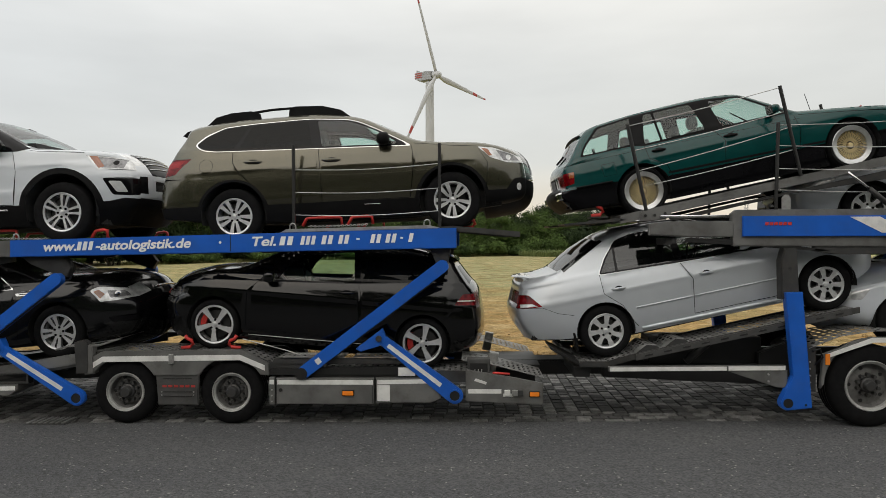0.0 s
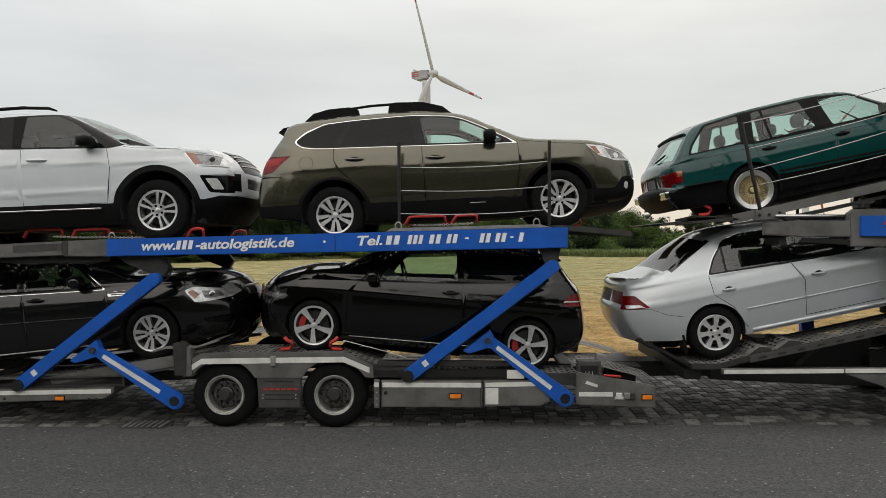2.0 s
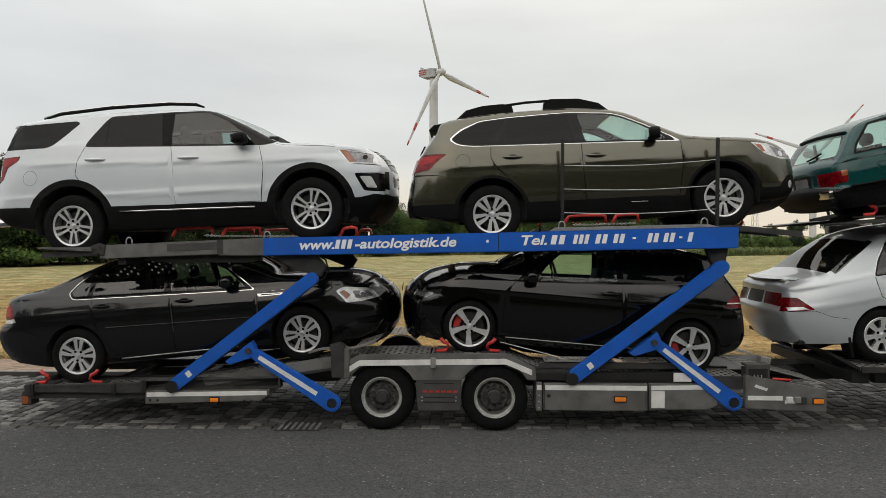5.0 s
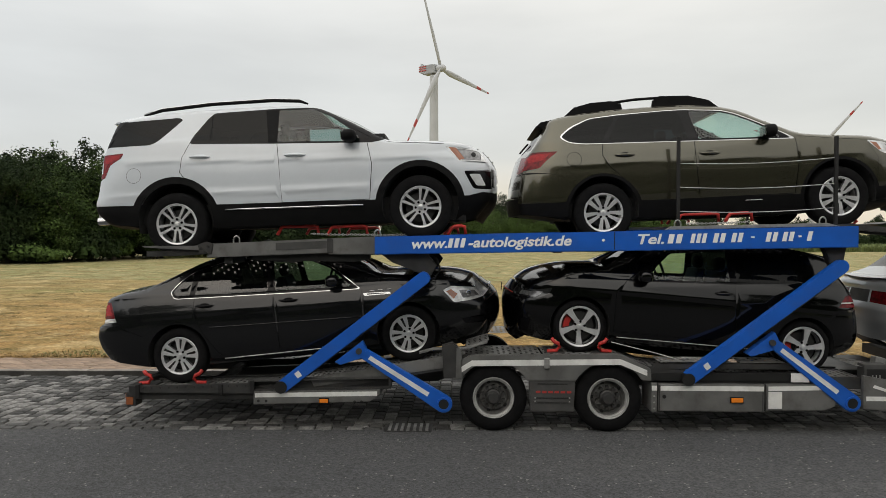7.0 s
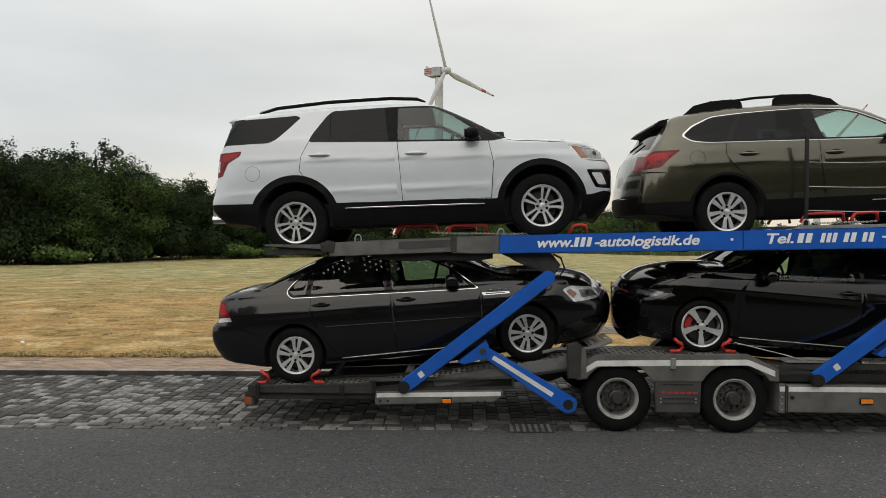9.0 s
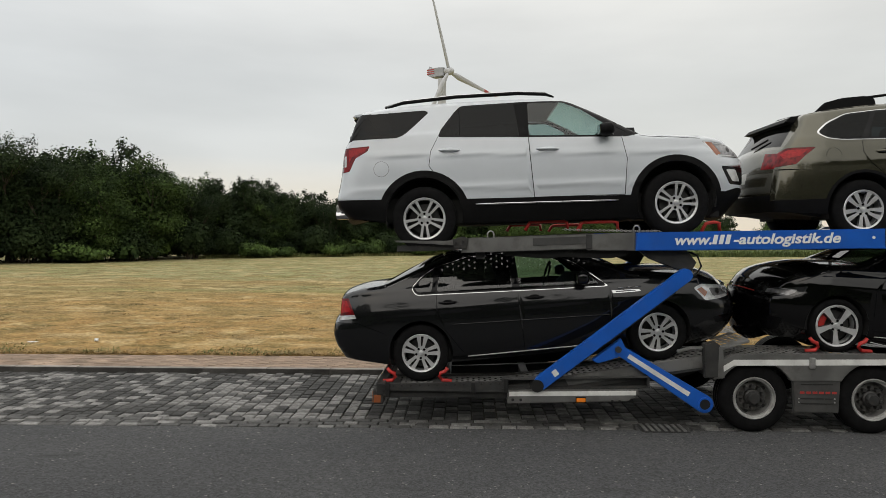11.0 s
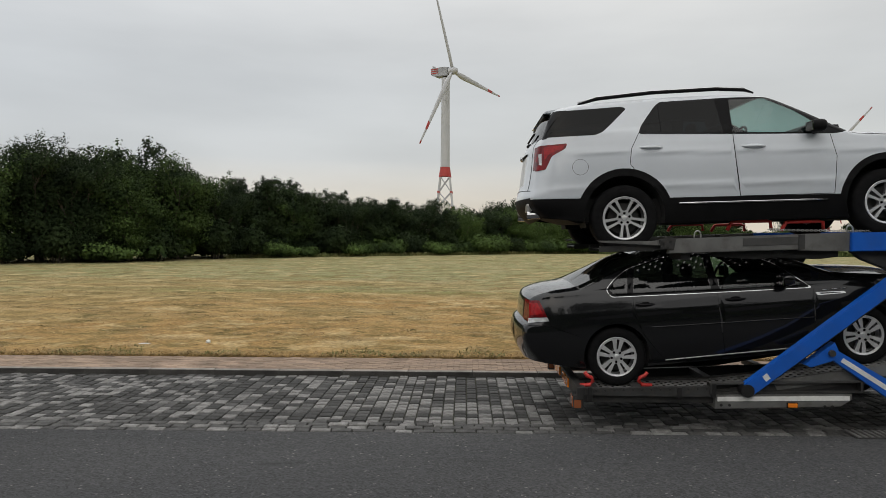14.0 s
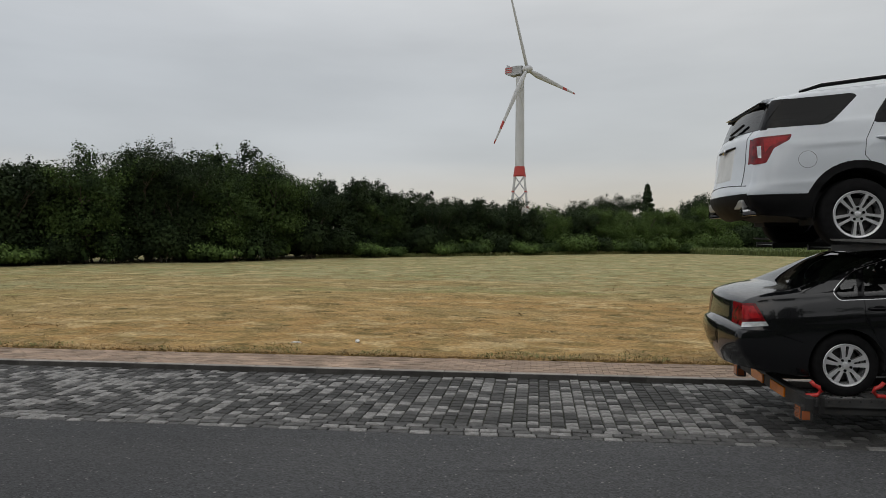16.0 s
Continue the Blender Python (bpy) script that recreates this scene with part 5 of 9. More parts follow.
class Shell:
    """The surface of a car: its side as a half width over length and height, and a strip across its top and ends."""

    def __init__(self, spec):
        self.s = spec
        self.line = spline(spec["profile"])
        self.pts = np.array([p for _, p in self.line])
        self.W = spec["half"]
        self.zn, self.zr = spec.get("nose_z", 0.5), spec.get("tail_z", 0.6)
        front = [p for p in self.pts if p[0] > spec["wb"] and p[1] <= self.zn]
        rear = [p for p in self.pts if p[0] < 0 and p[1] <= self.zr]
        self.fz = sorted((p[1], p[0]) for p in front)
        self.rz = sorted((p[1], p[0]) for p in rear)

    def ends(self, z):
        fx = np.interp(min(z, self.zn), [a for a, _ in self.fz], [b for _, b in self.fz])
        rx = np.interp(min(z, self.zr), [a for a, _ in self.rz], [b for _, b in self.rz])
        return fx, rx

    def gap(self, x, z):
        a, b = self.pts[:-1], self.pts[1:]
        d = b - a
        t = np.clip(((x - a[:, 0]) * d[:, 0] + (z - a[:, 1]) * d[:, 1]) / np.maximum((d**2).sum(1), 1e-9), 0, 1)
        q = a + d * t[:, None]
        return float(np.sqrt(((q - (x, z)) ** 2).sum(1).min()))

    def y(self, x, z):
        s = self.s
        belt = s["belt"][0] + s["belt"][1] * x
        zm = 0.22
        if z < zm:
            w = self.W - 0.10 * ((zm - z) / 0.45) ** 2
        elif z < belt:
            w = self.W - 0.06 * ((z - zm) / max(belt - zm, 0.1)) ** s.get("lean", 2.6)
        else:
            w = self.W - 0.06 - s.get("tumble", 0.38) * (z - belt) * min(1.0, 0.25 + (z - belt) / 0.12)
        for cz, slope, depth, wide in s.get("creases", ()):
            u = (z - cz - slope * x) / wide
            fade = max(0.0, min(1.0, (x + 0.9) / 0.5, (s["wb"] + 0.75 - x) / 0.5))
            w += 0.6 * depth * fade * math.exp(-u * u) * (1 if u > 0 else math.exp(-(u * u) * 3))
        r, ry = s.get("round", (0.05, 0.055))
        d = max(self.gap(x, z), 0.0015)
        if d < r:
            w -= ry * (1 - math.sqrt(max(0.0, 1 - (1 - d / r) ** 2)))
        fx, rx = self.ends(z)
        for e, (lx, ly) in ((fx - x, s.get("front_round", (0.75, 0.30))), (x - rx, s.get("rear_round", (0.6, 0.16)))):
            if e < lx:
                k = min(1.0, 1 - max(e, 0) / lx)
                w -= ly * (1 - math.sqrt(max(0.0, 1 - k * k)) ) * 0.55 + ly * 0.45 * k**3
        return max(w, 0.05)

    def sides(self, parent):
        s = self.s
        prof = [tuple(p) for _, p in self.line]
        outline = prof + s["bottom"]
        archr = s["arch"]
        holes = [circle(0.0, archr[1], archr[0]), circle(s["wb"], archr[1], archr[0])]
        regions = [(n, m, p, l) for n, m, p, l in s["regions"]]
        x0, x1 = min(p[0] for p in prof), max(p[0] for p in prof)
        z0, z1 = min(p[1] for p in outline), max(p[1] for p in prof)
        extra = [(x0 + 0.02 + i * 0.065, z0 + 0.015 + j * 0.038) for i in range(int((x1 - x0) / 0.065)) for j in range(int((z1 - z0) / 0.038))]
        for i, p in enumerate(self.pts[1:-1], 1):
            d = self.pts[i + 1] - self.pts[i - 1]
            n = np.array((d[1], -d[0])) / max(np.hypot(*d), 1e-6) * -1
            if not inside(p + n * 0.01, outline):
                n = -n
            extra += [tuple(p + n * k) for k in (0.003, 0.009, 0.019, 0.033, 0.052)]
        extra = [p for p in extra if inside(p, outline)]
        pts, tris = tessellate(outline, [r[2] for r in regions], extra, holes)
        ys, ns = [], []
        h = 0.004
        for p in pts:
            y = self.y(p.x, p.y)
            gx = (self.y(p.x + h, p.y) - self.y(p.x - h, p.y)) / (2 * h)
            gz = (self.y(p.x, p.y + h) - self.y(p.x, p.y - h)) / (2 * h)
            n = Vector((-gx, 1.0, -gz)).normalized()
            ys.append((p.x, y, p.y))
            ns.append((n.x, n.y, n.z))
        groups = {}
        for which, t in tris:
            groups.setdefault(which, []).append(tuple(t))
        for which, some in groups.items():
            name, material, _, label = regions[which] if which >= 0 else ("body_side", s["paint"], None, "")
            for side in (-1, 1):
                skin(name, [(x, side * y, z) for x, y, z in ys], [(x, side * y, z) for x, y, z in ns], some, material, parent, label)

    def strip_point(self, sv, v):
        i = max(0.0, min(sv, self.line[-1][0]))
        k = min(int(i * 6), len(self.line) - 2)
        f = i * 6 - k
        a, b = self.pts[k], self.pts[k + 1]
        p = a + (b - a) * f
        lo, hi = max(k - 1, 0), min(k + 2, len(self.pts) - 1)
        d = self.pts[hi] - self.pts[lo]
        n = np.array((d[1], -d[0])) / max(np.hypot(*d), 1e-6)
        n = -n if self.turn < 0 else n
        if k not in self.cache:
            self.cache[k] = self.y(*self.pts[k])
        if k + 1 not in self.cache:
            self.cache[k + 1] = self.y(*self.pts[k + 1])
        w = self.cache[k] * (1 - f) + self.cache[k + 1] * f
        crown = (1 - v * v) * np.interp(i, [c[0] for c in self.s["crown"]], [c[1] for c in self.s["crown"]])
        return Vector((p[0] + n[0] * crown, v * w, p[1] + n[1] * crown))

    def strip(self, parent):
        s = self.s
        self.cache = {}
        area = sum(a[0] * b[1] - b[0] * a[1] for a, b in zip(self.pts, np.roll(self.pts, -1, axis=0)))
        self.turn = 1 if area > 0 else -1
        last = len(s["profile"]) - 1
        outline = [(i, -1.0) for i, _ in self.line] + [(i, 1.0) for i, _ in self.line[::-1]]
        regions = s["strip"]
        extra = [(i, v) for i, _ in self.line[1:-1] for v in (-0.95, -0.85, -0.7, -0.5, -0.25, 0, 0.25, 0.5, 0.7, 0.85, 0.95)]
        pts, tris = tessellate(outline, [r[2] for r in regions], extra)
        where, ns = [], []
        for p in pts:
            q = self.strip_point(p.x, p.y)
            e = 0.02
            ds = self.strip_point(min(p.x + 0.12, last), p.y) - self.strip_point(max(p.x - 0.12, 0), p.y)
            dv = self.strip_point(p.x, min(p.y + e, 1)) - self.strip_point(p.x, max(p.y - e, -1))
            n = ds.cross(dv).normalized()
            where.append(tuple(q))
            ns.append(n)
        c = Vector((s["wb"] / 2, 0, 0.4))
        ns = [n if n.dot(Vector(w) - c) > 0 else -n for n, w in zip(ns, where)]
        groups = {}
        for which, t in tris:
            groups.setdefault(which, []).append(tuple(t))
        for which, some in groups.items():
            name, material, _, label = regions[which] if which >= 0 else ("body_top", s["paint"], None, "")
            skin(name, where, ns, some, material, parent, label)


def opening(a, r0, r1, h0, h1, skew=0.0, soft=0.012):
    """A window in a rim: from radius r0 to r1, half widths h0 and h1, at the angle a."""
    outer = [(math.sqrt(max(r1 * r1 - v * v, 1e-6)), v) for v in (h1 + skew, (h1 / 3) + skew, (-h1 / 3) + skew, -h1 + skew)]
    poly = rounded([(r0, -h0), (r0, h0)] + outer, soft)
    return [(x * math.cos(a) - v * math.sin(a), x * math.sin(a) + v * math.cos(a)) for x, v in poly]


def rim_face(windows, R, front, dish, depth, crease=0.0):
    """The pressed face of a rim with windows cut through it: the face and the walls of the windows."""
    rings = [(r * R * math.cos(t), r * R * math.sin(t)) for r in (0.2, 0.35, 0.5, 0.65, 0.8, 0.9, 0.96) for t in (2 * math.pi * k / 40 for k in range(40))]
    pts, tris = tessellate(circle(0, 0, R, 60), [], rings, windows)
    height = lambda x, z: front + dish * max(0.0, 1 - math.hypot(x, z) / R) ** 1.5
    face = bmesh.new()
    vs = [face.verts.new((p.x, height(p.x, p.y), p.y)) for p in pts]
    for _, t in tris:
        f = face.faces.new([vs[i] for i in t])
        f.normal_update()
        if f.normal.y > 0:
            f.normal_flip()
    bmesh.ops.delete(face, geom=[v for v in vs if not v.link_faces], context="VERTS")
    walls = bmesh.new()
    for w in windows:
        c = Vector((sum(p[0] for p in w) / len(w), sum(p[1] for p in w) / len(w)))
        lo = [walls.verts.new((x, height(x, z), z)) for x, z in w]
        hi = [walls.verts.new((x + (c.x - x) * 0.06, height(x, z) + depth, z + (c.y - z) * 0.06)) for x, z in w]
        for k in range(len(w)):
            e = (k + 1) % len(w)
            walls.faces.new((lo[k], lo[e], hi[e], hi[k]))
    return face, walls


def spoke(bm, a, r0, r1, w0, w1, off0=0.0, off1=0.0, y0=0.0, y1=0.03, dish=0.0):
    ca, sa = math.cos(a), math.sin(a)
    ring = []
    for r, o, w, yy in ((r0, off0, w0, dish), (r1, off1, w1, 0.0)):
        for k in (-0.5, 0.5):
            u = o + k * w
            x, z = r * ca - u * sa, r * sa + u * ca
            ring.append((x, z, yy))
    q = [ring[0], ring[1], ring[3], ring[2]]
    top = [bm.verts.new((x * 1.0, y0 + d, z)) for x, z, d in q]
    low = [bm.verts.new((x * 1.0, y1 + d, z)) for x, z, d in q]
    mid = [(top[0].co + top[1].co) / 2, (top[2].co + top[3].co) / 2]
    bm.faces.new(top)
    bm.faces.new(low[::-1])
    for i in range(4):
        bm.faces.new((top[i], low[i], low[(i + 1) % 4], top[(i + 1) % 4]))


def wheels(car, spec):
    """Four wheels: tyre with rim, spokes, hub cap, nuts and brake disc."""
    R, rr, style, wd = spec["tyre"], spec["rim"], spec["spokes"], spec.get("tyre_w", 0.225)
    tyre = lathe([(rr - 0.012, 0.03), (rr + 0.004, 0.004), (rr + 0.03, -0.004), (R - 0.035, 0.0), (R - 0.012, 0.012), (R, 0.035), (R, wd - 0.035), (R - 0.03, wd), (rr, wd), (rr - 0.012, wd - 0.03)], 48)
    lip = spec.get("lip", 0.02)
    rim = lathe([(rr + 0.002, 0.006), (rr - 0.004, 0.0), (rr - lip, 0.006 if lip < 0.03 else 0.012), (rr - lip - 0.004, 0.03 if lip < 0.03 else 0.07), (rr - lip - 0.012, wd - 0.03)], 48)
    disc = lathe([(0, 0.085), (rr * 0.72, 0.085), (rr * 0.72, 0.10), (0, 0.10)], 32)
    back = lathe([(0, 0.13), (rr - 0.02, 0.13), (rr - 0.02, 0.14)], 32)
    sp = bmesh.new()
    d0 = 0.035 if lip > 0.03 else 0.012
    inner = rr - lip + 0.004
    sides = None
    fifth = [2 * math.pi * k / 5 for k in range(5)]
    windows = []
    if style == "twin":
        for a in fifth:
            windows += [opening(a, 0.078, inner - 0.010, 0.009, 0.025, 0, 0.008), opening(a + math.pi / 5, 0.086, inner - 0.008, 0.020, 0.076)]
    elif style == "vee":
        for a in fifth:
            windows += [opening(a, 0.080, inner - 0.004, 0.007, 0.019, 0, 0.006), opening(a + math.pi / 5, 0.074, inner - 0.006, 0.010, 0.054)]
    elif style == "split":
        for a in fifth:
            windows += [opening(a, 0.084, inner - 0.010, 0.008, 0.016, 0, 0.007), opening(a + math.pi / 5, 0.078, inner - 0.012, 0.012, 0.056)]
    elif style == "star":
        for a in fifth:
            windows.append(opening(a + math.pi / 5, 0.070, inner - 0.006, 0.024, 0.094, 0.024, 0.02))
    elif style == "seven":
        for k in range(7):
            windows.append(opening(2 * math.pi * k / 7, 0.090, inner - 0.012, 0.018, 0.049, 0, 0.014))
    if windows:
        sp, sides = rim_face(windows, inner, d0 - 0.006, spec.get("dish", 0.02), 0.035)
    else:
        for k in range(28):
            a = 2 * math.pi * k / 28
            for o in (-1, 1):
                spoke(sp, a, 0.05, inner, 0.006, 0.007, 0, o * 0.060, d0, d0 + 0.015, 0.015)
    hub = lathe([(0, d0 - 0.006), (0.020, d0 - 0.006), (0.029, d0 - 0.002), (0.033, d0 + 0.010), (0.036, d0 + 0.05), (0, d0 + 0.05)], 24)
    nuts = spec.get("nuts", 5)
    metal = spec.get("alloy", "alloy")
    mid = spec["half"] - 0.03
    made = {}
    turned = spec.get("turned", (0, 40))
    for x, side in ((0, -1), (spec["wb"], -1), (0, 1), (spec["wb"], 1)):
        m = pose(x, side * mid, 0, 0, 0, 0 if side < 0 else 180) @ pose(0, 0, 0, 0, -turned[1 if x else 0], 0)
        if not made:
            w = part("wheel", tyre, "rubber", car, smooth=True, sharp=50)
            w["label"] = spec["wheel_label"]
            kids = [part("rim", rim, spec.get("rim_mat", "alloy" if lip < 0.03 else "polished_lip"), w, smooth=True, sharp=40), part("spokes", sp, metal, w, smooth=bool(windows), sharp=30), part("hub_cap", hub, metal, w, smooth=True, sharp=40),
                    part("brake_disc", disc, "dark_steel", w), part("wheel_back", back, "underbody", w)]
            if sides is not None:
                kids.append(part("spoke_edges", sides, spec.get("edge_mat", "lamp_grey"), w, smooth=True, sharp=40))
            for n in range(nuts):
                a = 2 * math.pi * n / nuts + math.pi / 5
                bm = bmesh.new()
                add_cylinder_y(bm, 0.058 * math.cos(a), 0.058 * math.sin(a), 0.015, d0 - 0.002, d0 + 0.03, 8)
                kids.append(part("wheel_nut", bm, "gloss_black", w))
            if spec.get("caliper"):
                cal = [(rr * 0.8 * math.cos(a), rr * 0.8 * math.sin(a)) for a in (2.5, 2.75, 3.0, 3.25, 3.5, 3.7)]
                cal += [(rr * 0.5 * math.cos(a), rr * 0.5 * math.sin(a)) for a in (3.7, 3.25, 2.9, 2.5)]
                kids.append(part("brake_caliper", prism(cal, 0.05, 0.11, 0.004), spec["caliper"], w, "red brake caliper"))
                kids[-1].matrix_local = pose(0, 0, 0, 0, turned[1 if x else 0], 0)
            w.matrix_local = m
            made["w"] = (w, kids)
        else:
            src, kids = made["w"]
            w = new("wheel", src.data)
            w.parent, w["label"] = car, spec["wheel_label"]
            w.matrix_local = m
            for k in kids:
                o = new(k.name.split(".")[0], k.data)
                o.parent = w
                if o.name.startswith("brake_caliper"):
                    o.matrix_local = pose(0, 0, 0, 0, turned[1 if x else 0], 0)
                if "label" in k:
                    o["label"] = k["label"]


def ball(bm, x, y, z, rx, ry, rz, power=1.0, u=14, v=9):
    got = bmesh.ops.create_uvsphere(bm, u_segments=u, v_segments=v, radius=1.0)["verts"]
    for p in got:
        p.co = Vector([math.copysign(abs(c) ** power, c) for c in p.co])
        p.co = Vector((x + p.co.x * rx, y + p.co.y * ry, z + p.co.z * rz))
    return bm


def cabin(car, spec):
    """Floor, dashboard, steering wheel and seats behind the glass."""
    W, wb = spec["half"], spec["wb"]
    belt = spec["belt"][0]
    c = spec["cabin"]
    floor = part("underbody", prism(spec["under"], -W + 0.16, W - 0.16, 0.02), "underbody", car)
    for x in (0, wb):
        r, cz = spec["arch"]
        n = 16
        arch = bmesh.new()
        a = [[arch.verts.new((x + (r + 0.004) * math.cos(t), y, cz + (r + 0.004) * math.sin(t))) for t in (math.pi * k / n * 1.16 - 0.25 for k in range(n + 1))] for y in (-W + 0.02, -W + 0.42)]
        other = bmesh.new()
        b = [[other.verts.new((x + (r + 0.004) * math.cos(t), y, cz + (r + 0.004) * math.sin(t))) for t in (math.pi * k / n * 1.16 - 0.25 for k in range(n + 1))] for y in (W - 0.02, W - 0.42)]
        for mesh, two in ((arch, a), (other, b)):
            for k in range(n):
                mesh.faces.new((two[0][k], two[0][k + 1], two[1][k + 1], two[1][k]))
            mesh.faces.new(two[1])
            part("arch_liner", mesh, "underbody", car)
    part("dashboard", prism([(c["dash"], belt - 0.35), (c["dash"] + 0.55, belt - 0.35), (c["dash"] + 0.5, belt - 0.02), (c["dash"] + 0.15, belt + 0.0), (c["dash"], belt - 0.1)], -W + 0.2, W - 0.2, 0.03), "interior", car)
    wheel = bmesh.new()
    ring = [Vector((0.06 * math.cos(t), 0.18 * math.sin(t), 0.17 * math.cos(t))) for t in (2 * math.pi * k / 20 for k in range(21))]
    add_tube(wheel, [p + Vector((c["dash"] - 0.16, c.get("driver", 1) * 0.36, belt + 0.0)) for p in ring], 0.016, 6)
    part("steering_wheel", wheel, "interior", car)
    material = c.get("seat", "interior")
    for x in c["seats"]:
        for y in (-0.37, 0.37):
            base = part("seat", prism([(x - 0.05, belt - 0.55), (x + 0.5, belt - 0.52), (x + 0.5, belt - 0.4), (x - 0.02, belt - 0.42)], y - 0.25, y + 0.25, 0.03), material, car)
            part("backrest", prism([(x - 0.08, belt - 0.5), (x + 0.06, belt - 0.5), (x - 0.06, belt + 0.08), (x - 0.15, belt + 0.08)], y - 0.24, y + 0.24, 0.03), material, base)
            part("headrest", ball(bmesh.new(), x - 0.12, y, belt + 0.17, 0.055, 0.13, 0.085, 0.75), material, base, smooth=True)


def handle(car, x0, x1, z, slope, W, material):
    """A pull handle standing off the door on two feet."""
    bm = bmesh.new()
    n = 7
    pts = [Vector((x0 + (x1 - x0) * k / n, 0, slope * (k / n))) for k in range(n + 1)]
    bulge = [0.0, 0.020, 0.03, 0.033, 0.033, 0.03, 0.020, 0.0]
    for side in (-1, 1):
        line = [Vector((p.x, side * (W(p.x, z + p.z) + b - 0.006), z + p.z)) for p, b in zip(pts, bulge)]
        bm = bmesh.new()
        add_tube(bm, line, [0.008, 0.014, 0.016, 0.016, 0.016, 0.016, 0.014, 0.008], 8)
        part("door_handle", bm, material, car, smooth=True)
        cup = bmesh.new()
        mx = (x0 + x1) / 2
        ball(cup, mx, side * (W(mx, z + slope / 2) - 0.002), z + slope / 2 + 0.004, abs(x1 - x0) * 0.28, 0.006, 0.028)
        part("handle_cup", cup, "plastic" if material != "paint_white" else "paint_white", car, smooth=True)


def mirror(car, x, z, W, material, size=(0.075, 0.10, 0.075)):
    for side in (-1, 1):
        y = W(x, z)
        m = part("door_mirror", ball(bmesh.new(), x, side * (y + 0.12), z, *size, 0.7), material, car, smooth=True)
        bm = bmesh.new()
        add_tube(bm, [Vector((x + 0.02, side * (y - 0.02), z - 0.06)), Vector((x, side * (y + 0.08), z - 0.03))], [0.03, 0.025], 8)
        part("mirror_foot", bm, "plastic", m)
        part("mirror_glass", box(x - size[0] * 1.02, x - size[0] * 0.9, side * (y + 0.12) - 0.075, side * (y + 0.12) + 0.075, z - 0.05, z + 0.05), "chrome", m)


def bead(car, name, shell, line, r, material, lift=0.004, label=""):
    """A moulding that follows the side of the body."""
    for side in (-1, 1):
        pts = []
        for a, b in zip(line, line[1:]):
            for k in range(6):
                x, z = a[0] + (b[0] - a[0]) * k / 6, a[1] + (b[1] - a[1]) * k / 6
                pts.append(Vector((x, side * (shell.y(x, z) + lift), z)))
        x, z = line[-1]
        pts.append(Vector((x, side * (shell.y(x, z) + lift), z)))
        part(name, tube(pts, r, 6), material, car, label, smooth=True)


def top_bar(car, name, shell, s0, s1, v0, v1, r, material, lift=0.01, label=""):
    """A bar that follows the top or an end of the body, between two places on its strip."""
    pts = []
    for k in range(9):
        t = k / 8
        i, v = s0 + (s1 - s0) * t, v0 + (v1 - v0) * t
        p = shell.strip_point(i, v)
        a, b = shell.strip_point(i + 0.1, v) - shell.strip_point(i - 0.1, v), shell.strip_point(i, v + 0.02) - shell.strip_point(i, v - 0.02)
        n = a.cross(b).normalized()
        if n.dot(p - Vector((shell.s["wb"] / 2, 0, 0.4))) < 0:
            n = -n
        pts.append(p + n * lift)
    return part(name, tube(pts, r, 6), material, car, label, smooth=True)


def lining(car, shell):
    """The cloth under the roof and the inner sides of the doors."""
    s = shell.s
    screens = {n: p for n, _, p, _ in s["strip"] if n in ("windscreen", "rear_glass")}
    i0, i1 = max(p[0] for p in screens["windscreen"]) + 0.1, min(p[0] for p in screens["rear_glass"]) - 0.1
    bm = bmesh.new()
    rows = [[bm.verts.new(shell.strip_point(i0 + (i1 - i0) * k / 12, -0.96 + 1.92 * j / 8) - Vector((0, 0, 0.028))) for j in range(9)] for k in range(13)]
    for a, b in zip(rows, rows[1:]):
        for j in range(8):
            bm.faces.new((a[j], a[j + 1], b[j + 1], b[j]))
    part("headliner", bm, "headliner", car, "grey cloth roof lining", smooth=True)
    x0, x1 = s["arch"][0] + 0.06, s["wb"] - s["arch"][0] - 0.06
    for side in (-1, 1):
        bm = bmesh.new()
        rows = []
        for k in range(11):
            x = x0 + (x1 - x0) * k / 10
            belt = s["belt"][0] + s["belt"][1] * x
            rows.append([bm.verts.new((x, side * (shell.y(x, z) - 0.03), z)) for z in (0.02, belt * 0.5, belt - 0.10, belt - 0.055)])
        for a, b in zip(rows, rows[1:]):
            for j in range(3):
                bm.faces.new((a[j], a[j + 1], b[j + 1], b[j]))
        part("door_lining", bm, "interior", car, smooth=True)


def build_car(spec):
    m = pose(spec["x"], spec["y"] + spec["half"] - 0.03, spec["z"], 0, -spec["pitch"], 0)
    if spec.get("facing", 1) < 0:
        m = pose(spec["x"], spec["y"] + spec["half"] - 0.03, spec["z"], 0, spec["pitch"], 0) @ pose(0, 0, 0, 0, 0, 180)
    car = thing("car", spec["label"], "car", m=m, group="cars on the transporter")
    sh = Shell(spec)
    sh.sides(car)
    sh.strip(car)
    wheels(car, spec)
    cabin(car, spec)
    lining(car, sh)
    for h in spec.get("handles", ()):
        handle(car, *h, sh.y, spec.get("handle_mat", spec["paint"]))
    if "mirror" in spec:
        mirror(car, *spec["mirror"], sh.y, spec.get("mirror_mat", "plastic"), spec.get("mirror_size", (0.075, 0.10, 0.075)))
    return car, sh


def seam(line, w=0.007):
    return ("door_seam", "gloss_black", ribbon(line, w), "")


def rect(s0, s1, v0, v1):
    return [(s0, v0), (s1, v0), (s1, v1), (s0, v1)]


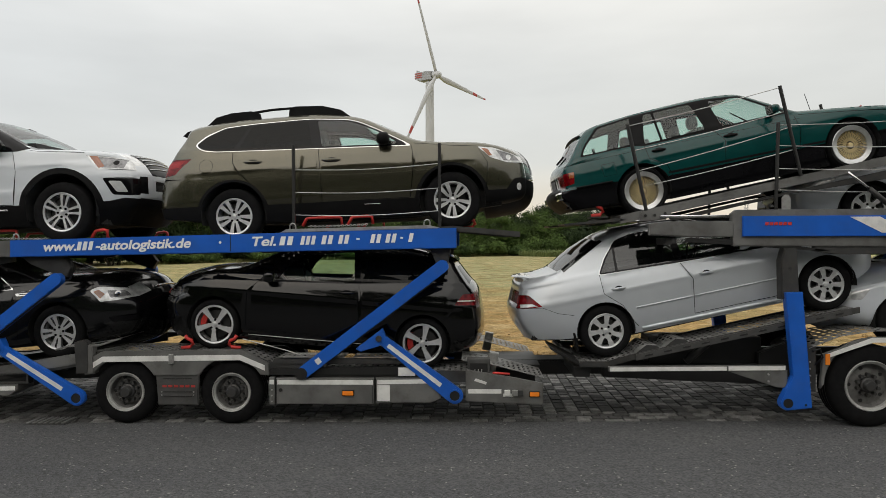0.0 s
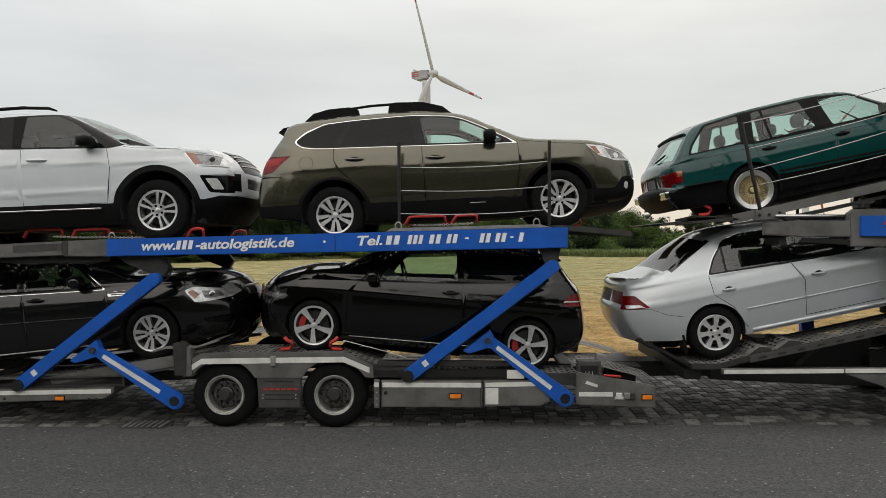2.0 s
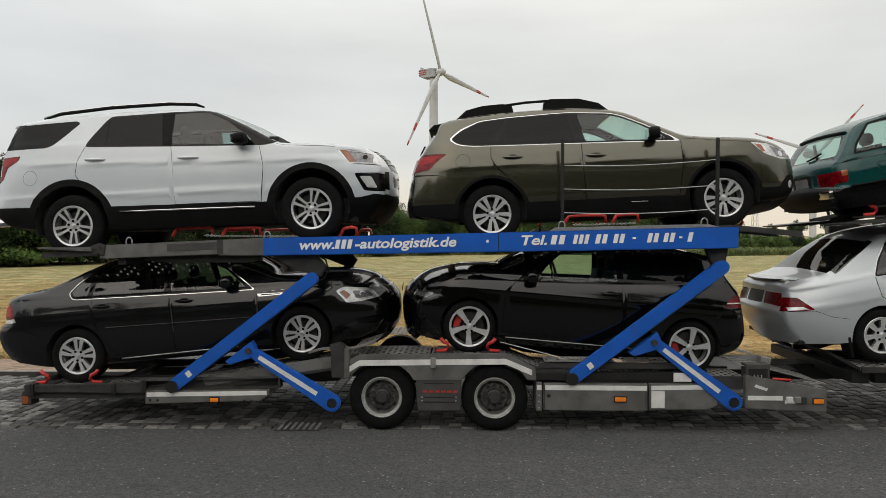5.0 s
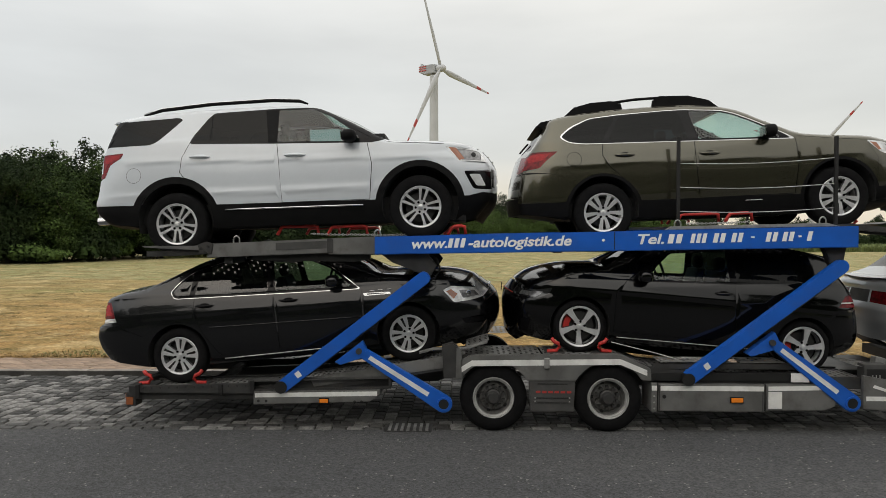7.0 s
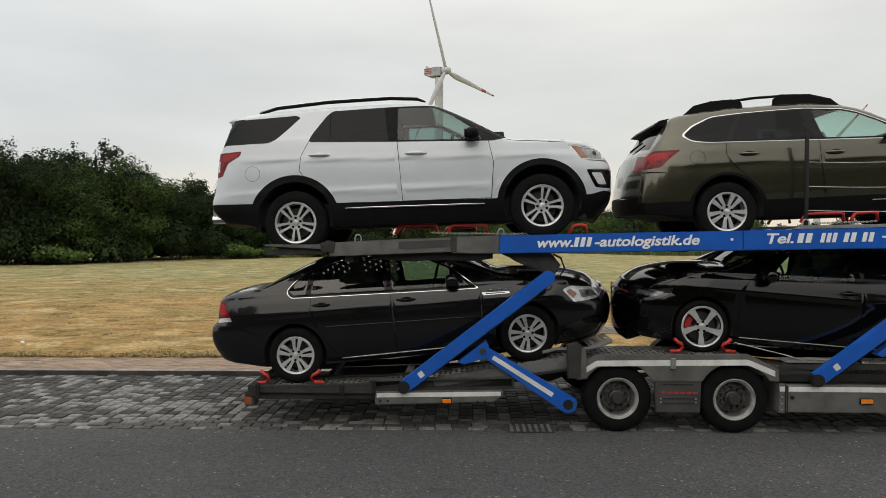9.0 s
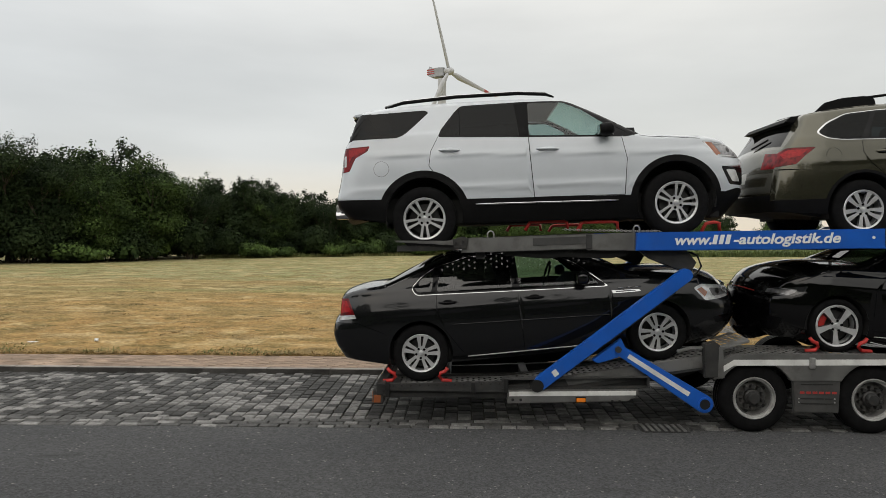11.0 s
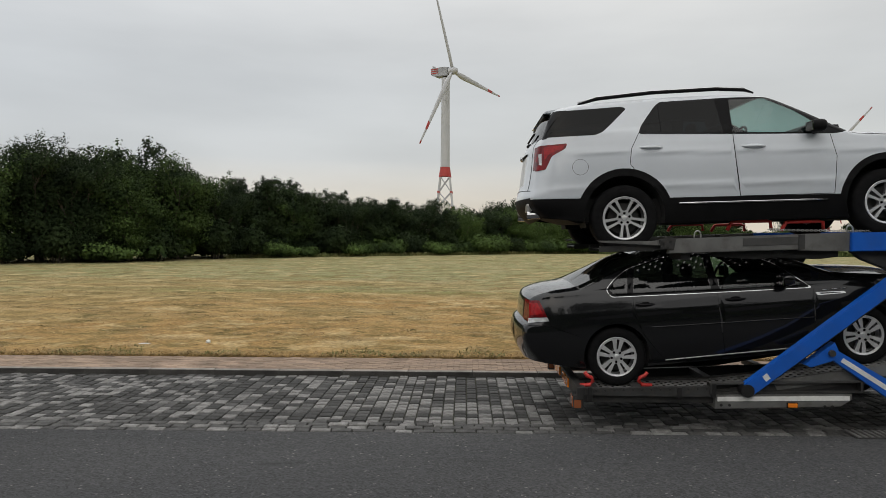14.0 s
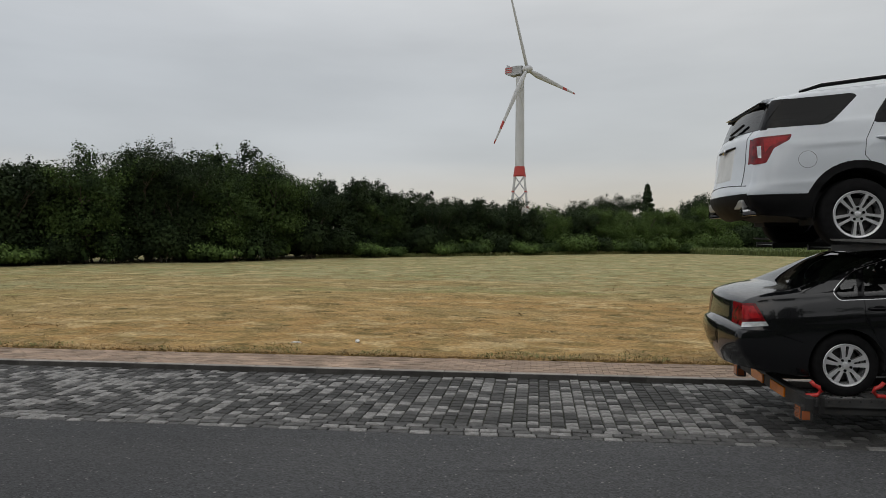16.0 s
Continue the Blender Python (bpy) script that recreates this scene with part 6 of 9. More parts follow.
def ring_band(cx, cz, r0, r1, a0=-0.25, a1=3.4):
    n = 24
    out = [(cx + r1 * math.cos(a0 + (a1 - a0) * k / n), cz + r1 * math.sin(a0 + (a1 - a0) * k / n)) for k in range(n + 1)]
    return out + [(cx + r0 * math.cos(a1 + (a0 - a1) * k / n), cz + r0 * math.sin(a1 + (a0 - a1) * k / n)) for k in range(n + 1)]


def door_regions(paint, rear_edge, middle, front_edge, bottom_r, bottom_f):
    """Two doors between three seams."""
    rear = rear_edge + bottom_r + middle[::-1]
    front = middle + bottom_f + front_edge[::-1]
    return [("rear_door", paint, rear, ""), ("front_door", paint, front, ""), seam(rear_edge + bottom_r), seam(middle), seam(bottom_f + front_edge[::-1])]


# the white sport utility car
P = "paint_white"
white_suv = dict(
    x=-7.848, y=6.90, z=2.377, pitch=4.02, wb=2.88, half=0.975, paint=P, label="white sport utility car with black lower cladding and roof rails", belt=(0.93, -0.05), tumble=0.36,
    nose_z=0.64, tail_z=0.9, tyre=0.372, rim=0.243, tyre_w=0.245, spokes="twin", turned=(-92, 75), wheel_label="wheel with silver five twin-spoke alloy rim", arch=(0.445, 0.03),
    profile=[(3.53, -0.18), (3.60, -0.10), (3.70, 0.02), (3.73, 0.14), (3.74, 0.40), (3.68, 0.54), (3.59, 0.64), (3.46, 0.71), (3.21, 0.75), (2.62, 0.80), (2.50, 0.83), (2.11, 1.07), (1.74, 1.268), (1.55, 1.308),
             (1.18, 1.338), (0.45, 1.352), (-0.25, 1.338), (-0.50, 1.32), (-0.70, 1.27), (-0.84, 0.97), (-0.90, 0.88), (-0.94, 0.61), (-0.98, 0.42), (-1.02, 0.30), (-1.00, 0.19), (-0.89, 0.06)],
    bottom=[(-0.5, 0.0), (0.45, -0.08), (2.4, -0.14), (3.3, -0.2)], under=[(-0.85, 0.1), (-0.5, -0.02), (0.5, -0.1), (2.4, -0.16), (3.4, -0.2), (3.4, 0.1), (2.4, 0.15), (0.4, 0.2), (-0.8, 0.3)],
    creases=((0.735, -0.053, 0.009, 0.045), (0.335, -0.03, 0.016, 0.05)),
    crown=((0, 0.10), (4, 0.10), (7, 0.05), (9, 0.04), (11, 0.07), (13, 0.03), (16, 0.03), (19, 0.07), (22, 0.10), (25, 0.10)),
    regions=door_regions(P, [(0.25, 1.0), (0.12, 0.77), (0.09, 0.60), (0.16, 0.50)], [(1.25, 0.86), (1.275, 0.16)], [(2.31, 0.79), (2.35, 0.54), (2.30, 0.13)], [(0.34, 0.36), (0.47, 0.20)], [(1.27, 0.165), (2.30, 0.13)]) + [
        ("lower_cladding", "plastic", [(-1.1, 0.285), (-0.47, 0.25), (-0.3, -0.3), (-1.1, -0.3)], ""), ("sill_cladding", "plastic", [(0.3, 0.205), (2.5, 0.115), (2.5, -0.3), (0.3, -0.3)], ""),
        ("front_cladding", "plastic", [(3.2, 0.105), (3.45, 0.095), (3.62, 0.13), (3.85, 0.10), (3.85, -0.3), (3.2, -0.3)], ""),
        ("arch_trim", "plastic", ring_band(0.0, 0.02, 0.42, 0.535), ""), ("arch_trim", "plastic", ring_band(2.88, 0.02, 0.42, 0.525), ""),
        ("window_surround", "gloss_black", rounded([(0.21, 0.93), (0.25, 1.02), (0.43, 1.24), (0.50, 1.295), (1.25, 1.295), (1.71, 1.278), (1.95, 1.148), (2.47, 0.81), (2.37, 0.79), (1.22, 0.86)], 0.04), "gloss black window surround"),
        ("windscreen_pillar", "gloss_black", [(1.70, 1.268), (1.78, 1.26), (2.14, 1.07), (2.53, 0.825), (2.44, 0.80), (1.93, 1.118)], "black windscreen pillar"),
        ("rear_pillar", "gloss_black", [(-1.0, 0.955), (-0.80, 0.955), (-0.55, 1.270), (-0.72, 1.272)], "black rear pillar"),
        ("rear_side_glass", "glass_black", rounded([(-0.84, 0.97), (-0.60, 1.262), (0.07, 1.27), (0.12, 1.24), (-0.05, 1.09), (-0.18, 0.98), (-0.27, 0.95)], 0.05), "dark tinted glass"),
        ("rear_door_glass", "glass_black", rounded([(0.24, 0.955), (0.27, 1.01), (0.44, 1.232), (0.50, 1.272), (1.12, 1.275), (1.15, 0.885)], 0.03), "dark tinted glass"),
        ("front_door_glass", "glass_mid", rounded([(1.25, 0.88), (1.27, 1.272), (1.68, 1.256), (1.90, 1.142), (2.17, 0.93), (2.24, 0.82)], 0.03), ""),
        ("door_pillar", "plastic", [(1.115, 1.282), (1.15, 0.878), (1.255, 0.872), (1.275, 1.279)], "black pillar between the doors"),
        ("window_divider", "plastic", ribbon([(0.475, 1.25), (0.465, 0.935)], 0.011), "black window divider"),
        ("headlight", "clear_lens", rounded([(3.21, 0.69), (3.52, 0.645), (3.80, 0.60), (3.80, 0.47), (3.36, 0.50)], 0.02), "clear headlight"), ("headlight_inner", "lamp_grey", [(3.30, 0.66), (3.62, 0.615), (3.62, 0.50), (3.40, 0.515)], ""), ("headlight_marker", "amber_lens", [(3.25, 0.675), (3.34, 0.665), (3.43, 0.53), (3.37, 0.51)], "amber marker lamp"), ("headlight_bulb", "gloss_black", circle(3.54, 0.575, 0.032, 16, 0.028), "round projector lens"),
        ("fog_lamp_bezel", "gloss_black", rounded([(3.41, 0.385), (3.85, 0.365), (3.85, 0.16), (3.51, 0.17)], 0.03), ""), ("fog_lamp", "alloy", rounded([(3.47, 0.345), (3.60, 0.34), (3.66, 0.20), (3.55, 0.205)], 0.02), "silver fog lamp insert"),
        ("tail_light", "red_lens", rounded([(-1.0, 0.885), (-0.88, 0.885), (-0.58, 0.88), (-0.61, 0.82), (-0.76, 0.75), (-0.84, 0.60), (-1.0, 0.60)], 0.02), "red tail light"),
        ("tail_light_inset", "red_bright", rounded([(-0.84, 0.865), (-0.61, 0.862), (-0.63, 0.835), (-0.80, 0.77), (-0.845, 0.70)], 0.012), "brighter red inset"),
        ("reverse_lamp", "clear_lens", [(-0.90, 0.79), (-0.868, 0.79), (-0.878, 0.66), (-0.905, 0.665)], "clear reversing lamp"),
        ("fuel_flap_seam", "dark_steel", ribbon(circle(-0.46, 0.60, 0.088, 28) + [(-0.372, 0.60)], 0.004), ""),
        seam([(2.51, 0.80), (2.62, 0.775), (3.20, 0.715)], 0.005)],
    strip=[("windscreen_pillar", "gloss_black", rect(10.2, 12.3, -1.1, 1.1), ""), ("windscreen", "glass_light", rect(10.25, 12.35, -0.9, 0.9), ""), ("grille", "gloss_black", rect(4.1, 6.6, -0.62, 0.62), "black grille with chrome bars"), ("front_cladding", "plastic", rect(-0.1, 2.9, -1.1, 1.1), ""),
           ("lower_grille", "gloss_black", rect(3.35, 3.8, -0.55, 0.55), ""), ("headlight", "clear_lens", rect(5.0, 6.6, -1.1, -0.66), "clear headlight"), ("headlight", "clear_lens", rect(5.0, 6.6, 0.66, 1.1), "clear headlight"),
           ("fog_lamp_bezel", "gloss_black", rect(3.2, 4.0, -1.1, -0.78), ""), ("fog_lamp_bezel", "gloss_black", rect(3.2, 4.0, 0.78, 1.1), ""),
           ("rear_pillar", "gloss_black", rect(18.1, 19.05, -1.1, 1.1), ""), ("rear_glass", "glass_dark", rect(18.15, 19.0, -0.92, 0.92), "dark tinted rear window"), ("rear_cladding", "plastic", rect(23.0, 25.1, -1.1, 1.1), ""),
           ("tail_light", "red_lens", rect(20.0, 21.0, -1.1, -0.88), "red tail light"), ("tail_light", "red_lens", rect(20.0, 21.0, 0.88, 1.1), "red tail light"), ("plate_recess", "plate_white", rect(20.25, 21.75, -0.42, 0.42), "recess in the tailgate"), ("number_plate", "plate_white", rect(20.8, 21.4, -0.2, 0.2), "plain white plate")],
    cabin=dict(dash=2.0, seats=(0.45, 1.35), driver=1), handles=((0.21, 0.46, 0.775, -0.015), (1.33, 1.59, 0.715, -0.015)), mirror=(2.12, 0.875), mirror_mat="plastic", mirror_size=(0.085, 0.11, 0.07))
suv, sh = build_car(white_suv)
bead(suv, "chrome_strip", sh, [(0.60, 0.128), (2.22, 0.07)], 0.013, "chrome", label="chrome strip on the sill")
for v in (-0.68, 0.68):
    rail = [Vector((x, v * 1.0, z)) for x, z in ((-0.40, 1.345), (-0.18, 1.397), (0.44, 1.424), (1.18, 1.415), (1.50, 1.382), (1.60, 1.342))]
    part("roof_rail", tube(rail, [0.012, 0.022, 0.022, 0.022, 0.02, 0.010], 8), "plastic", suv, "black roof rail", smooth=True)
    part("roof_rail_cap", tube([p + Vector((0, 0, 0.018)) for p in rail[:5]], 0.010, 6), "alloy", suv, "silver top of the roof rail", smooth=True)
for i in (4.6, 5.1, 5.6, 6.1):
    top_bar(suv, "grille_bar", sh, i, i, -0.6, 0.6, 0.008, "alloy", 0.003)
spoil = bmesh.new()
add_prism(spoil, [(-0.45, 1.335), (-0.76, 1.30), (-0.80, 1.275), (-0.70, 1.262), (-0.45, 1.30)], -0.66, 0.66, 0.01)
part("roof_spoiler", spoil, P, suv)
part("spoiler_lip", box(-0.79, -0.62, -0.6, 0.6, 1.235, 1.262, 0.01), "plastic", suv)
# Dark bar stands for the shade along the recess's top edge.
top_bar(suv, "tailgate_trim", sh, 20.22, 20.22, -0.44, 0.44, 0.013, "plastic", 0.004, "dark line for the shade at the top of the plate recess")
top_bar(suv, "tailgate_seam", sh, 22.35, 22.35, -0.93, 0.93, 0.005, "plastic", 0.0)
top_bar(suv, "tailgate_seam", sh, 19.15, 22.35, -0.80, -0.80, 0.004, "plastic", 0.0)
top_bar(suv, "rear_wiper", sh, 18.95, 18.7, 0.0, -0.45, 0.014, "plastic", 0.03)
part("wiper_mount", ball(bmesh.new(), -0.9, 0.0, 0.985, 0.05, 0.09, 0.03), "plastic", suv, smooth=True)
part("tailgate_handle", ball(bmesh.new(), -1.02, 0.0, 0.83, 0.02, 0.06, 0.035), "chrome", suv, smooth=True)
for y in (-0.68, 0.68):
    part("tailpipe", lathe([(0.05, 0.0), (0.052, 0.16), (0.040, 0.16), (0.038, 0.0)], 16, closed=True), "chrome", suv).matrix_local = pose(-1.06, y, 0.11, 0, 0, -90)
part("skid_plate", box(-1.06, -0.95, -0.7, 0.7, 0.14, 0.24, 0.02), "galvanised", suv)

# the olive estate car
P = "paint_olive"
olive = dict(
    x=-2.845, y=6.97, z=2.512, pitch=3.99, wb=2.70, half=0.915, paint=P, label="olive brown estate car with black cladding and roof rails", belt=(0.80, -0.04), tumble=0.40,
    nose_z=0.5, tail_z=0.75, tyre=0.345, rim=0.226, spokes="vee", turned=(-90, -98), wheel_label="wheel with silver ten-spoke alloy rim", arch=(0.405, 0.02),
    profile=[(3.09, -0.10), (3.27, -0.09), (3.54, -0.05), (3.615, 0.02), (3.635, 0.16), (3.625, 0.33), (3.60, 0.445), (3.53, 0.53), (3.35, 0.61), (3.09, 0.675), (2.72, 0.71), (2.40, 0.75), (2.28, 0.785), (2.15, 0.85), (1.92, 0.97),
             (1.71, 1.085), (1.50, 1.155), (1.15, 1.205), (0.79, 1.22), (0.43, 1.22), (0.07, 1.21), (-0.26, 1.185), (-0.52, 1.14), (-0.60, 1.01), (-0.77, 0.79), (-0.84, 0.71), (-0.90, 0.54), (-0.95, 0.33), (-0.97, 0.18), (-0.95, 0.04)],
    bottom=[(-0.4, -0.03), (0.42, -0.10), (2.2, -0.16), (2.95, -0.12)], under=[(-0.9, 0.05), (-0.45, -0.05), (0.45, -0.12), (2.2, -0.18), (3.3, -0.1), (3.3, 0.1), (2.2, 0.1), (0.4, 0.15), (-0.85, 0.2)],
    creases=((0.56, -0.03, 0.007, 0.05), (0.20, -0.02, 0.007, 0.06)),
    crown=((0, 0.14), (5, 0.14), (8, 0.08), (11, 0.03), (14, 0.07), (17, 0.03), (21, 0.03), (24, 0.07), (29, 0.09)),
    regions=door_regions(P, [(0.04, 0.80), (0.03, 0.66), (0.10, 0.53), (0.34, 0.29), (0.405, 0.12)], [(1.10, 0.755), (1.11, 0.085)], [(2.25, 0.70), (2.26, 0.47), (2.19, 0.07)], [(0.41, 0.115)], [(1.11, 0.09), (2.19, 0.07)]) + [
        ("lower_cladding", "plastic", [(-1.1, 0.175), (-0.39, 0.15), (-0.2, -0.3), (-1.1, -0.3)], ""), ("sill_cladding", "plastic", [(0.3, 0.115), (2.4, 0.055), (2.4, -0.3), (0.3, -0.3)], ""),
        ("front_cladding", "plastic", [(3.0, 0.085), (3.37, 0.085), (3.48, 0.215), (3.56, 0.22), (3.8, 0.20), (3.8, -0.3), (3.0, -0.3)], ""), ("fog_lamp", "clear_lens", circle(3.53, 0.11, 0.045, 20, 0.03), "round fog lamp"),
        ("arch_trim", "plastic", ring_band(0.0, 0.0, 0.40, 0.455), ""), ("arch_trim", "plastic", ring_band(2.70, 0.0, 0.40, 0.455), ""),
        ("window_chrome", "chrome", rounded([(-0.455, 0.92), (-0.31, 1.035), (-0.07, 1.127), (0.27, 1.148), (0.79, 1.157), (1.02, 1.155), (1.47, 1.112), (1.62, 1.065), (1.85, 0.945), (2.14, 0.775), (2.26, 0.70), (1.12, 0.752), (0.04, 0.80), (-0.18, 0.81), (-0.35, 0.84)], 0.05), "chrome window surround"),
        ("window_surround", "gloss_black", rounded([(-0.43, 0.92), (-0.30, 1.02), (-0.07, 1.118), (0.27, 1.140), (0.79, 1.150), (1.02, 1.148), (1.465, 1.105), (1.615, 1.058), (1.845, 0.939), (2.13, 0.771), (2.20, 0.712), (1.12, 0.760), (0.04, 0.808), (-0.18, 0.819), (-0.345, 0.849)], 0.05), ""),
        ("rear_side_glass", "glass_black", rounded([(-0.42, 0.92), (-0.29, 1.01), (-0.05, 1.10), (0.23, 1.122), (0.04, 0.825), (-0.18, 0.835), (-0.33, 0.865)], 0.03), "dark tinted glass"),
        ("rear_door_glass", "glass_black", rounded([(0.11, 0.828), (0.28, 1.122), (0.79, 1.132), (0.97, 1.13), (1.035, 0.785)], 0.03), "dark tinted glass"),
        ("front_door_glass", "glass_light", rounded([(1.15, 0.778), (1.09, 1.125), (1.44, 1.09), (1.60, 1.042), (1.82, 0.93), (2.06, 0.77), (2.08, 0.735)], 0.03), ""),
        ("tail_light", "red_lens", rounded([(-1.0, 0.70), (-0.83, 0.725), (-0.77, 0.765), (-0.48, 0.75), (-0.61, 0.66), (-0.71, 0.57), (-1.0, 0.545)], 0.02), "red tail light"), ("tail_light_inset", "red_bright", rounded([(-0.84, 0.70), (-0.76, 0.742), (-0.56, 0.735), (-0.66, 0.66), (-0.82, 0.645)], 0.015), "brighter red inset"),
        ("headlight", "clear_lens", rounded([(3.05, 0.625), (3.24, 0.60), (3.45, 0.525), (3.70, 0.45), (3.70, 0.40), (3.40, 0.41), (3.20, 0.48)], 0.02), "clear headlight"), ("headlight_inner", "lamp_grey", [(3.27, 0.575), (3.50, 0.495), (3.56, 0.43), (3.36, 0.435)], ""), ("headlight_bulb", "clear_lens", circle(3.42, 0.475, 0.035, 16, 0.03), "round projector lens"), ("headlight_marker", "amber_lens", [(3.09, 0.605), (3.17, 0.590), (3.22, 0.505), (3.18, 0.50)], "amber marker lamp"),
        ("fuel_flap_seam", "gloss_black", ribbon(circle(-0.30, 0.64, 0.085, 28) + [(-0.215, 0.64)], 0.004), ""), seam([(3.06, 0.60), (3.16, 0.42), (3.12, 0.10)], 0.005), seam([(2.28, 0.73), (2.72, 0.665), (3.05, 0.63)], 0.005), seam([(-0.90, 0.52), (-0.6, 0.50), (-0.42, 0.44)], 0.004)],
    strip=[("windscreen", "glass_light", rect(12.1, 15.6, -0.9, 0.9), ""), ("rear_glass", "glass_black", rect(22.3, 24.0, -0.9, 0.9), "dark tinted rear window"), ("tail_light", "red_lens", rect(24.9, 26.0, -1.1, -0.64), "red tail light"), ("tail_light", "red_lens", rect(24.9, 26.0, 0.64, 1.1), "red tail light"),
           ("rear_cladding", "plastic", rect(27.6, 29.2, -1.1, 1.1), ""), ("number_plate", "plate_white", rect(26.1, 26.7, -0.2, 0.2), "plain white plate"), ("grille", "gloss_black", rect(4.6, 7.0, -0.6, 0.6), ""), ("front_cladding", "plastic", rect(-0.1, 4.3, -1.1, 1.1), "")],
    cabin=dict(dash=1.85, seats=(0.35, 1.2), driver=1), handles=((0.17, 0.40, 0.655, -0.012), (1.14, 1.37, 0.605, -0.012)), mirror=(1.92, 0.80), mirror_mat="plastic")
est, sh = build_car(olive)
for y in (-0.60, 0.60):
    part("roof_rail", prism([(-0.40, 1.14), (-0.22, 1.285), (-0.02, 1.325), (0.23, 1.33), (0.34, 1.29), (0.36, 1.19)], y - 0.025, y + 0.025, 0.008), "plastic", est, "black roof rail foot")
    part("roof_rail", prism([(0.70, 1.19), (0.72, 1.30), (0.80, 1.345), (1.14, 1.325), (1.38, 1.255), (1.55, 1.11)], y - 0.025, y + 0.025, 0.008), "plastic", est, "black roof rail foot")
    part("roof_rail_bar", tube([(0.2, y, 1.307), (0.5, y, 1.328), (0.8, y, 1.327)], 0.016, 8), "plastic", est, "black roof rail bar", smooth=True)
part("roof_spoiler", prism([(-0.42, 1.175), (-0.62, 1.145), (-0.69, 1.09), (-0.60, 1.07), (-0.42, 1.12)], -0.58, 0.58, 0.01), "plastic", est, "black roof spoiler")
top_bar(est, "rear_wiper", sh, 24.0, 23.6, 0.0, -0.4, 0.012, "plastic", 0.025)
bead(est, "sill_badge", sh, [(1.63, 0.028), (1.82, 0.022)], 0.004, "alloy", label="small silver badge on the sill")

